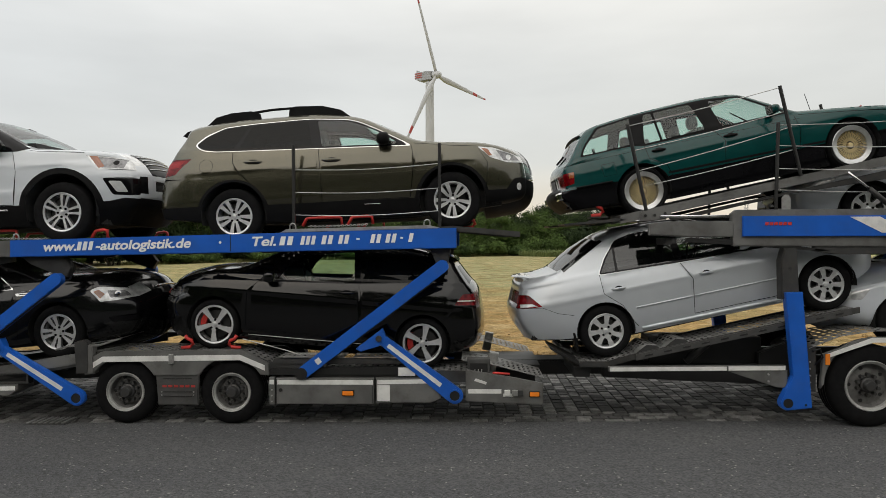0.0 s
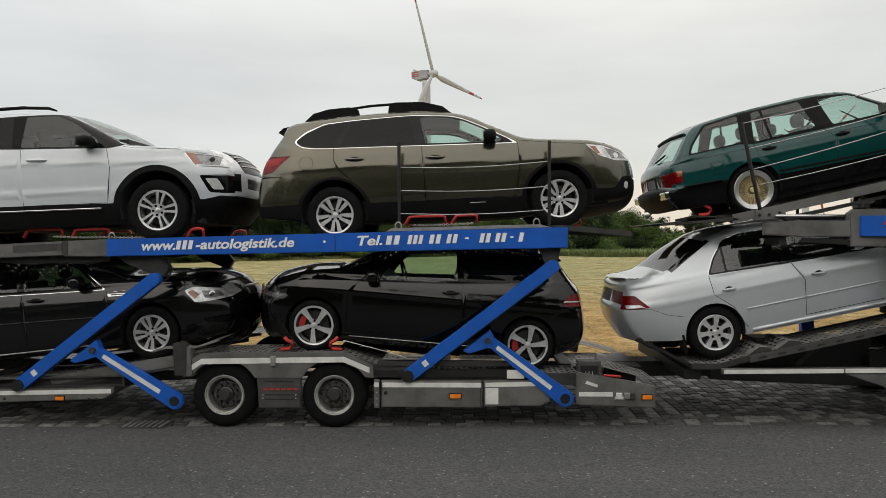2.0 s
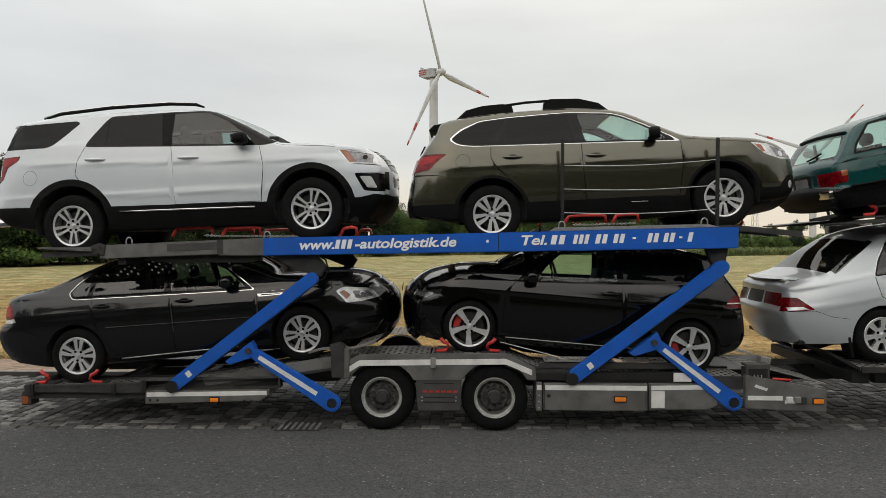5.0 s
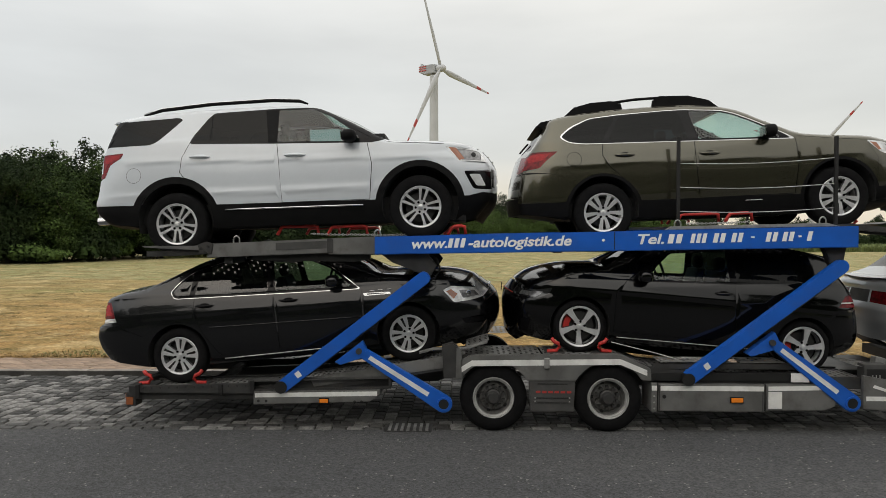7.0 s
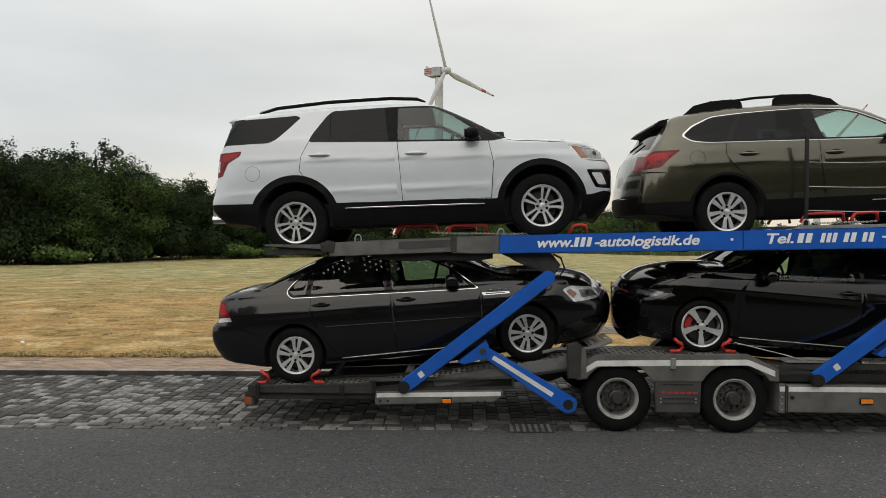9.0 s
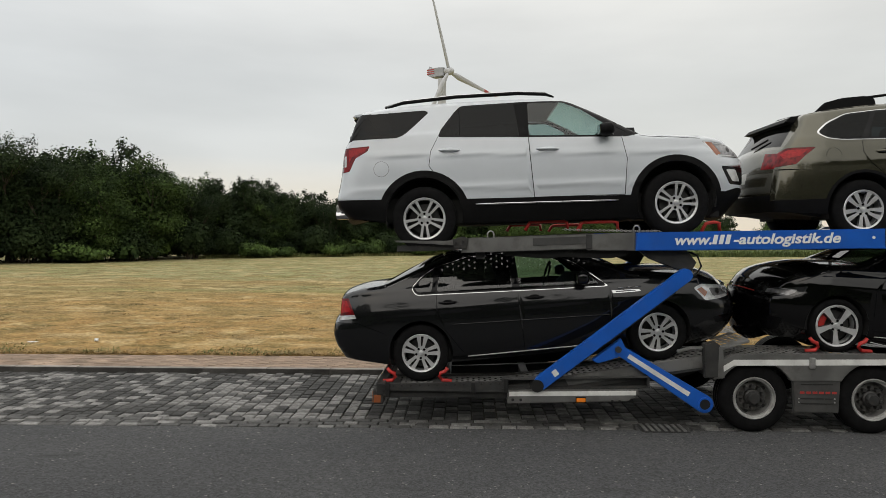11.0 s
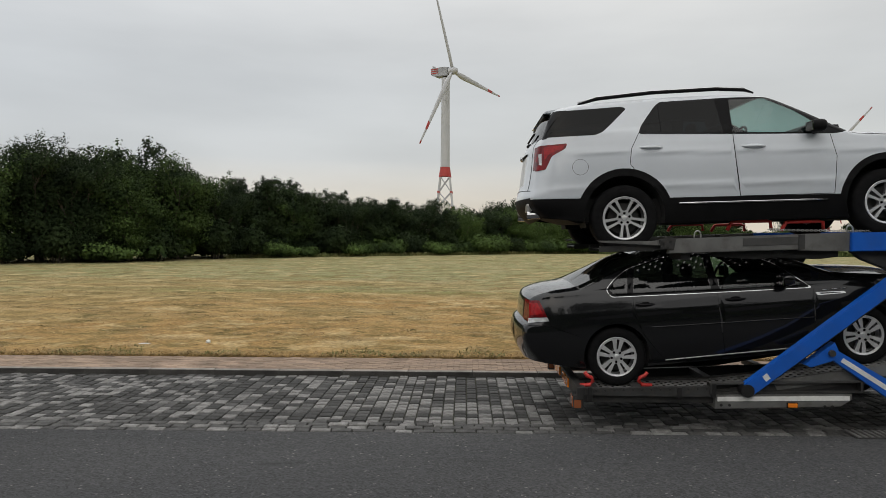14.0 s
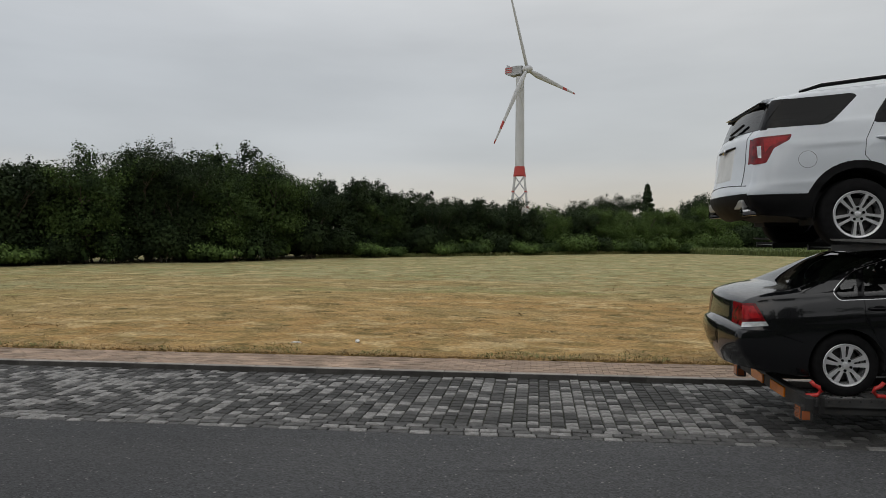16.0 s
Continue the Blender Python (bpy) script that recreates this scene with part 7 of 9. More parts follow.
# the charcoal saloon
P = "paint_charcoal"
saloon = dict(
    x=-7.887, y=7.03, z=0.796, pitch=5.83, wb=2.776, half=0.92, paint=P, label="charcoal grey four-door saloon with chrome window line", belt=(0.70, -0.04), tumble=0.42,
    nose_z=0.42, tail_z=0.72, lean=3.0, tyre=0.333, rim=0.226, spokes="split", turned=(80, 110), wheel_label="wheel with silver five split-spoke alloy rim", arch=(0.375, 0.01),
    profile=[(3.33, -0.18), (3.58, -0.12), (3.70, 0.0), (3.75, 0.11), (3.745, 0.27), (3.68, 0.38), (3.55, 0.52), (3.27, 0.63), (2.70, 0.71), (2.50, 0.745), (2.30, 0.84), (1.82, 1.05), (1.60, 1.10), (1.09, 1.15), (0.71, 1.145), (0.48, 1.115),
             (0.21, 1.04), (-0.15, 0.91), (-0.38, 0.835), (-0.65, 0.81), (-0.84, 0.765), (-0.91, 0.71), (-0.955, 0.47), (-1.01, 0.43), (-1.04, 0.32), (-1.01, 0.17), (-0.92, 0.0)],
    bottom=[(-0.4, -0.10), (0.38, -0.14), (1.98, -0.13), (3.1, -0.19)], under=[(-0.88, 0.0), (-0.4, -0.13), (0.4, -0.16), (2.3, -0.16), (3.3, -0.18), (3.4, 0.1), (2.3, 0.12), (0.4, 0.12), (-0.85, 0.2)],
    creases=((0.50, -0.03, 0.010, 0.05),),
    crown=((0, 0.16), (4, 0.17), (7, 0.08), (9, 0.04), (11, 0.07), (13, 0.03), (16, 0.06), (18, 0.03), (20, 0.05), (22, 0.07), (26, 0.09)),
    regions=door_regions(P, [(0.25, 0.69), (0.23, 0.51), (0.32, 0.24), (0.48, 0.0)], [(1.20, 0.66), (1.22, -0.05)], [(2.27, 0.575), (2.25, -0.03)], [(0.52, -0.045)], [(1.22, -0.05), (2.25, -0.035)]) + [
        ("window_chrome", "chrome", rounded([(-0.05, 0.77), (0.07, 0.885), (0.24, 0.985), (0.63, 1.075), (1.08, 1.085), (1.67, 1.01), (1.92, 0.885), (2.27, 0.585), (1.56, 0.612), (0.0, 0.68)], 0.05), "chrome window surround"),
        ("window_surround", "gloss_black", rounded([(-0.041, 0.77), (0.072, 0.879), (0.24, 0.980), (0.63, 1.070), (1.08, 1.080), (1.665, 1.005), (1.916, 0.880), (2.245, 0.593), (1.56, 0.6185), (0.008, 0.686)], 0.05), ""),
        ("rear_glass_edge", "glass_dark", [(-0.38, 0.9), (0.1, 1.06), (0.40, 1.15), (0.44, 1.055), (0.20, 0.995), (-0.12, 0.875), (-0.34, 0.80)], ""),
        ("rear_side_glass", "glass_dark", rounded([(-0.01, 0.77), (0.08, 0.862), (0.235, 0.955), (0.19, 0.71), (0.03, 0.715)], 0.02), ""),
        ("rear_door_glass", "glass_dark", rounded([(0.25, 0.705), (0.32, 0.985), (0.62, 1.052), (1.12, 1.055), (1.14, 0.665)], 0.03), ""),
        ("front_door_glass", "glass_mid", rounded([(1.23, 0.66), (1.21, 1.05), (1.65, 0.985), (1.90, 0.865), (2.15, 0.63)], 0.03), ""),
        ("tail_light", "red_lens", rounded([(-1.05, 0.715), (-0.89, 0.715), (-0.81, 0.715), (-0.735, 0.495), (-0.95, 0.47), (-1.05, 0.47)], 0.015), "red tail light"), ("tail_light_inset", "red_bright", rounded([(-0.93, 0.69), (-0.835, 0.69), (-0.785, 0.56), (-0.93, 0.55)], 0.012), "brighter red inset"), ("reverse_lamp", "clear_lens", [(-1.05, 0.505), (-0.745, 0.52), (-0.725, 0.475), (-1.05, 0.455)], "clear reversing lamp"),
        ("headlight", "clear_lens", rounded([(3.23, 0.475), (3.33, 0.512), (3.55, 0.475), (3.80, 0.40), (3.80, 0.345), (3.53, 0.32), (3.35, 0.32)], 0.025), "clear headlight"), ("headlight_inner", "lamp_grey", rounded([(3.42, 0.455), (3.60, 0.43), (3.66, 0.36), (3.46, 0.355)], 0.02), ""), ("headlight_bulb", "chrome", circle(3.53, 0.405, 0.034, 16, 0.03), "round bright reflector"), ("headlight_marker", "amber_lens", [(3.27, 0.455), (3.33, 0.475), (3.40, 0.41), (3.35, 0.36)], "amber marker lamp"),
        ("fender_vent", "chrome", rounded([(2.28, 0.535), (2.60, 0.52), (2.62, 0.497), (2.30, 0.50)], 0.01), "chrome trimmed vent"), ("fender_vent_slot", "gloss_black", [(2.33, 0.526), (2.56, 0.514), (2.56, 0.506), (2.33, 0.511)], ""),
        ("fog_recess", "gloss_black", rounded([(3.42, 0.12), (3.80, 0.10), (3.80, 0.04), (3.46, 0.05)], 0.02), ""), seam([(-1.0, 0.44), (-0.72, 0.42), (-0.40, 0.27)], 0.005), seam([(2.50, 0.71), (2.70, 0.675), (3.30, 0.58)], 0.005)],
    strip=[("windscreen", "glass_dark", rect(9.4, 11.7, -0.9, 0.9), ""), ("rear_glass", "glass_dark", rect(15.4, 18.0, -1.1, 1.1), "rear window"), ("tail_light", "red_lens", rect(21.0, 22.0, -1.1, -0.66), "red tail light"), ("tail_light", "red_lens", rect(21.0, 22.0, 0.66, 1.1), "red tail light"),
           ("plate_recess", "gloss_black", rect(23.2, 24.6, -0.3, 0.3), ""), ("grille", "gloss_black", rect(4.0, 5.6, -0.5, 0.5), ""), ("headlight", "clear_lens", rect(4.6, 5.6, -1.1, -0.66), "clear headlight"), ("headlight", "clear_lens", rect(4.6, 5.6, 0.66, 1.1), "clear headlight"), ("lower_grille", "gloss_black", rect(1.5, 2.8, -0.6, 0.6), "")],
    cabin=dict(dash=1.85, seats=(0.35, 1.15), driver=1), handles=((0.26, 0.48, 0.575, -0.012), (1.27, 1.50, 0.545, -0.012)), handle_mat="gloss_black", mirror=(1.95, 0.715), mirror_mat="paint_charcoal")
sal, sh = build_car(saloon)
bead(sal, "door_moulding", sh, [(0.41, 0.31), (2.25, 0.262)], 0.008, "paint_charcoal")
bead(sal, "sill_trim", sh, [(0.55, -0.085), (1.98, -0.075)], 0.008, "galvanised", label="bright sill trim")
for x in (2.36, 2.46, 2.56):
    bead(sal, "fender_vent", sh, [(x, 0.555), (x + 0.065, 0.552)], 0.007, "chrome", label="small chrome vent on the wing")
top_bar(sal, "grille_bar", sh, 4.8, 4.8, -0.5, 0.5, 0.016, "chrome", 0.006)
part("badge", ball(bmesh.new(), -0.965, 0.0, 0.66, 0.012, 0.05, 0.022), "chrome", sal, "small chrome badge", smooth=True)

# the black hatchback
P = "paint_black"
hatch = dict(
    x=-0.531, y=6.98, z=0.945, pitch=5.18, facing=-1, wb=2.593, half=0.895, paint=P, label="glossy black three-door hatchback with two-tone rims", belt=(0.70, -0.04), tumble=0.40,
    nose_z=0.38, tail_z=0.66, lean=4.0, tyre=0.312, rim=0.240, spokes="star", edge_mat="alloy_dark", turned=(75, 50), wheel_label="wheel with polished five-spoke alloy rim", arch=(0.345, 0.01), caliper="red_paint",
    profile=[(3.18, -0.22), (3.27, -0.16), (3.32, 0.06), (3.325, 0.25), (3.23, 0.41), (3.08, 0.53), (2.75, 0.65), (2.43, 0.705), (2.32, 0.73), (1.91, 0.94), (1.70, 1.03), (1.44, 1.09), (0.92, 1.145), (0.29, 1.145), (-0.12, 1.08), (-0.28, 1.04), (-0.33, 0.95),
             (-0.47, 0.77), (-0.57, 0.66), (-0.62, 0.49), (-0.66, 0.31), (-0.67, 0.15), (-0.60, 0.0), (-0.38, -0.12)],
    bottom=[(0.27, -0.14), (2.2, -0.16), (2.98, -0.22)], under=[(-0.55, 0.0), (-0.3, -0.12), (0.3, -0.16), (2.2, -0.18), (3.1, -0.2), (3.1, 0.05), (2.2, 0.1), (0.4, 0.1), (-0.55, 0.15)],
    creases=((0.47, -0.01, 0.012, 0.04),),
    crown=((0, 0.14), (3, 0.15), (6, 0.07), (8, 0.04), (10, 0.07), (12, 0.03), (15, 0.04), (17, 0.08), (20, 0.10), (23, 0.08)),
    regions=[("front_door", P, [(2.08, 0.60), (2.21, 0.43), (2.20, -0.02), (0.86, -0.02), (0.79, 0.10), (0.84, 0.67)], ""), seam([(2.08, 0.60), (2.21, 0.43), (2.20, -0.02)]), seam([(2.20, -0.02), (0.86, -0.02), (0.79, 0.10), (0.84, 0.67)]),
             ("window_surround", "gloss_black", rounded([(2.10, 0.575), (1.72, 0.90), (1.57, 0.99), (0.95, 1.07), (0.28, 1.085), (-0.02, 0.965), (0.10, 0.735), (0.83, 0.655), (1.84, 0.595)], 0.04), ""),
             ("front_door_glass", "glass_light", rounded([(1.86, 0.615), (1.74, 0.79), (1.59, 0.945), (0.95, 1.035), (0.90, 0.675)], 0.03), ""), ("rear_side_glass", "glass_black", rounded([(0.82, 0.675), (0.85, 1.04), (0.30, 1.06), (0.03, 0.95), (0.16, 0.735)], 0.03), "dark tinted glass"),
             ("headlight", "smoked_lens", rounded([(3.40, 0.28), (3.40, 0.36), (3.17, 0.37), (2.95, 0.42), (2.98, 0.345), (3.11, 0.28)], 0.02), "clear headlight"), ("headlight_inner", "lamp_grey", rounded([(3.40, 0.295), (3.40, 0.345), (3.16, 0.35), (3.05, 0.37), (3.07, 0.335), (3.13, 0.295)], 0.015), ""),
             ("tail_light", "red_lens", rounded([(-0.35, 0.50), (-0.45, 0.64), (-0.70, 0.66), (-0.70, 0.51)], 0.02), "red tail light"), ("tail_light_bar", "white_tape", [(-0.38, 0.545), (-0.39, 0.56), (-0.66, 0.575), (-0.66, 0.56)], "bright bar in the tail light"),
             ("rear_reflector", "red_lens", [(-0.52, -0.01), (-0.66, 0.02), (-0.66, -0.02), (-0.52, -0.04)], "red reflector"), ("front_intake", "gloss_black", rounded([(3.16, 0.02), (3.40, 0.04), (3.40, -0.14), (3.18, -0.13)], 0.02), ""), seam([(-0.62, 0.49), (-0.36, 0.47), (-0.25, 0.30)], 0.005), seam([(2.34, 0.69), (2.75, 0.60), (3.06, 0.45)], 0.005)],
    strip=[("windscreen", "glass_dark", rect(8.1, 10.6, -0.9, 0.9), ""), ("grille", "gloss_black", rect(3.0, 3.7, -0.75, 0.75), ""), ("lower_grille", "gloss_black", rect(0.8, 2.2, -0.7, 0.7), ""), ("headlight", "smoked_lens", rect(3.1, 3.85, -1.1, -0.72), "clear headlight"), ("headlight", "smoked_lens", rect(3.1, 3.85, 0.72, 1.1), "clear headlight"),
           ("rear_glass", "glass_black", rect(16.0, 17.3, -0.85, 0.85), "dark tinted rear window"), ("tail_light", "red_lens", rect(18.0, 19.0, -1.1, -0.6), "red tail light"), ("tail_light", "red_lens", rect(18.0, 19.0, 0.6, 1.1), "red tail light")],
    cabin=dict(dash=1.75, seats=(0.3, 1.0), driver=1), handles=((0.87, 1.08, 0.545, -0.01),), handle_mat="paint_black", mirror=(1.92, 0.66), mirror_mat="paint_black")
hat, sh = build_car(hatch)
part("roof_spoiler", prism([(0.05, 1.12), (-0.30, 1.075), (-0.36, 1.03), (-0.28, 1.015), (0.05, 1.09)], -0.58, 0.58, 0.01), P, hat)
top_bar(hat, "grille_bar", sh, 3.15, 3.15, -0.75, 0.75, 0.008, "red_paint", 0.006, "thin red line across the grille")
part("badge", lathe([(0, -0.01), (0.05, -0.01), (0.055, 0.0), (0, 0.0)], 20), "chrome", hat, "round chrome badge").matrix_local = pose(3.49, 0, 0.33, 0, 0, 90)
bead(hat, "sill_trim", sh, [(0.42, -0.075), (2.16, -0.085)], 0.006, "galvanised", label="thin bright line on the sill")

# the silver saloon
P = "paint_silver"
silver = dict(
    x=1.713, y=7.03, z=1.089, pitch=12.1, wb=2.686, half=0.88, paint=P, label="silver four-door saloon with a small boot spoiler", belt=(0.66, -0.035), tumble=0.42,
    nose_z=0.3, tail_z=0.78, rear_round=(0.7, 0.22), tyre=0.315, rim=0.214, spokes="seven", nuts=4, turned=(100, 65), wheel_label="wheel with silver seven-spoke alloy rim", arch=(0.355, 0.0),
    profile=[(3.07, -0.10), (3.22, -0.06), (3.38, 0.04), (3.42, 0.19), (3.40, 0.30), (3.25, 0.38), (2.95, 0.46), (2.45, 0.56), (2.20, 0.62), (1.90, 0.79), (1.45, 1.03), (1.10, 1.11), (0.78, 1.15), (0.48, 1.15), (0.26, 1.115), (-0.08, 0.985),
             (-0.43, 0.82), (-0.74, 0.80), (-0.89, 0.76), (-0.915, 0.67), (-0.97, 0.53), (-1.01, 0.46), (-0.995, 0.30), (-0.88, 0.04)],
    bottom=[(-0.45, 0.0), (0.37, -0.10), (2.15, -0.11), (2.95, -0.12)], under=[(-0.9, 0.05), (-0.4, -0.05), (0.4, -0.12), (2.2, -0.13), (3.1, -0.08), (3.1, 0.08), (2.2, 0.1), (0.4, 0.12), (-0.85, 0.2)],
    creases=((0.44, -0.005, 0.010, 0.05),),
    crown=((0, 0.12), (3, 0.13), (6, 0.05), (8, 0.04), (10, 0.07), (12, 0.03), (15, 0.06), (17, 0.03), (20, 0.07), (23, 0.08)),
    regions=door_regions(P, [(0.07, 0.69), (0.07, 0.45), (0.26, 0.27), (0.37, 0.02)], [(1.04, 0.65), (1.15, 0.41), (1.09, -0.01)], [(2.24, 0.50), (2.18, 0.0)], [(0.40, -0.02)], [(1.09, -0.01), (2.18, -0.01)]) + [
        ("window_chrome", "chrome", rounded([(0.05, 0.68), (0.18, 0.87), (0.36, 1.05), (0.58, 1.095), (1.10, 1.06), (1.48, 0.97), (2.20, 0.585), (1.02, 0.625)], 0.04), "chrome window surround"),
        ("window_surround", "gloss_black", rounded([(0.062, 0.685), (0.186, 0.866), (0.364, 1.045), (0.58, 1.089), (1.10, 1.053), (1.47, 0.964), (2.155, 0.594), (1.02, 0.633)], 0.04), ""),
        ("rear_glass_edge", "glass_dark", [(-0.40, 0.92), (-0.06, 1.06), (0.16, 1.15), (0.22, 1.07), (0.0, 0.965), (-0.34, 0.80)], ""),
        ("rear_side_glass", "glass_dark", rounded([(0.095, 0.70), (0.20, 0.85), (0.31, 0.965), (0.27, 0.69)], 0.02), ""), ("rear_door_glass", "glass_dark", rounded([(0.30, 0.69), (0.34, 0.99), (0.58, 1.065), (1.0, 1.04), (1.01, 0.655)], 0.03), ""), ("front_door_glass", "glass_light", rounded([(1.10, 0.65), (1.09, 1.03), (1.44, 0.94), (2.06, 0.615)], 0.03), ""),
        ("tail_light", "red_lens", rounded([(-1.2, 0.635), (-1.0, 0.635), (-0.82, 0.615), (-0.69, 0.45), (-0.80, 0.455), (-1.2, 0.50)], 0.02), "red tail light"), ("reverse_lamp", "clear_lens", [(-0.95, 0.52), (-0.80, 0.50), (-0.74, 0.46), (-0.95, 0.48)], "clear lamp strip"), seam([(-1.05, 0.485), (-0.69, 0.435), (-0.52, 0.33), (-0.34, 0.27)], 0.005),
        ("headlight", "clear_lens", rounded([(3.05, 0.40), (3.25, 0.36), (3.60, 0.31), (3.60, 0.22), (3.15, 0.27)], 0.02), "clear headlight"), ("sill_panel", P, [(0.40, -0.025), (2.18, -0.015), (2.18, -0.2), (0.36, -0.2)], "")],
    strip=[("windscreen", "glass_dark", rect(8.2, 10.4, -0.9, 0.9), ""), ("rear_glass", "glass_dark", rect(14.3, 15.95, -1.1, 1.1), "rear window"), ("tail_light", "red_lens", rect(19.0, 20.1, -1.1, -0.42), "red tail light"), ("tail_light", "red_lens", rect(19.0, 20.1, 0.42, 1.1), "red tail light"), ("plate_recess", "dark_steel", rect(18.9, 20.2, -0.36, 0.36), ""), ("grille", "gloss_black", rect(3.2, 4.2, -0.4, 0.4), "")],
    cabin=dict(dash=1.75, seats=(0.3, 1.1), driver=1), handles=((0.17, 0.34, 0.485, -0.008), (1.24, 1.40, 0.452, -0.008)), mirror=(1.80, 0.70), mirror_mat="paint_silver")
acc, sh = build_car(silver)
bead(acc, "sill_strip", sh, [(0.44, -0.055), (2.12, -0.06)], 0.022, P, 0.006, label="silver sill strip")
bead(acc, "door_moulding", sh, [(0.41, 0.21), (1.09, 0.205)], 0.010, P)
bead(acc, "door_moulding", sh, [(1.13, 0.205), (2.17, 0.20)], 0.010, P)
wing = bmesh.new()
rows = []
for k in range(13):
    v = -1 + k / 6
    dx, dz, w = 0.16 * v * v, -0.035 * abs(v) ** 3, 1 - 0.35 * v**4
    rows.append([wing.verts.new((-0.84 + dx + a * w, 0.63 * v, 0.835 + dz + c)) for a, c in ((0.10, -0.012), (0.02, 0.004), (-0.08, 0.012), (-0.105, 0.006), (-0.09, -0.008), (0.0, -0.018))])
for p, q in zip(rows, rows[1:]):
    for k in range(6):
        wing.faces.new((p[k], p[(k + 1) % 6], q[(k + 1) % 6], q[k]))
wing.faces.new(rows[0])
wing.faces.new(rows[-1][::-1])
bmesh.ops.recalc_face_normals(wing, faces=wing.faces[:])
part("boot_spoiler", wing, P, acc, "silver boot spoiler", smooth=True, sharp=45)
for y in (-0.5, 0.5):
    part("spoiler_foot", box(-0.84, -0.76, y - 0.05, y + 0.05, 0.76, 0.825, 0.01), P, acc)
part("mud_flap", box(-0.40, -0.37, -0.86, -0.66, -0.18, 0.10, 0.005), "plastic", acc)
part("badge", ball(bmesh.new(), -0.945, 0.0, 0.70, 0.012, 0.04, 0.035), "chrome", acc, "small chrome badge", smooth=True)

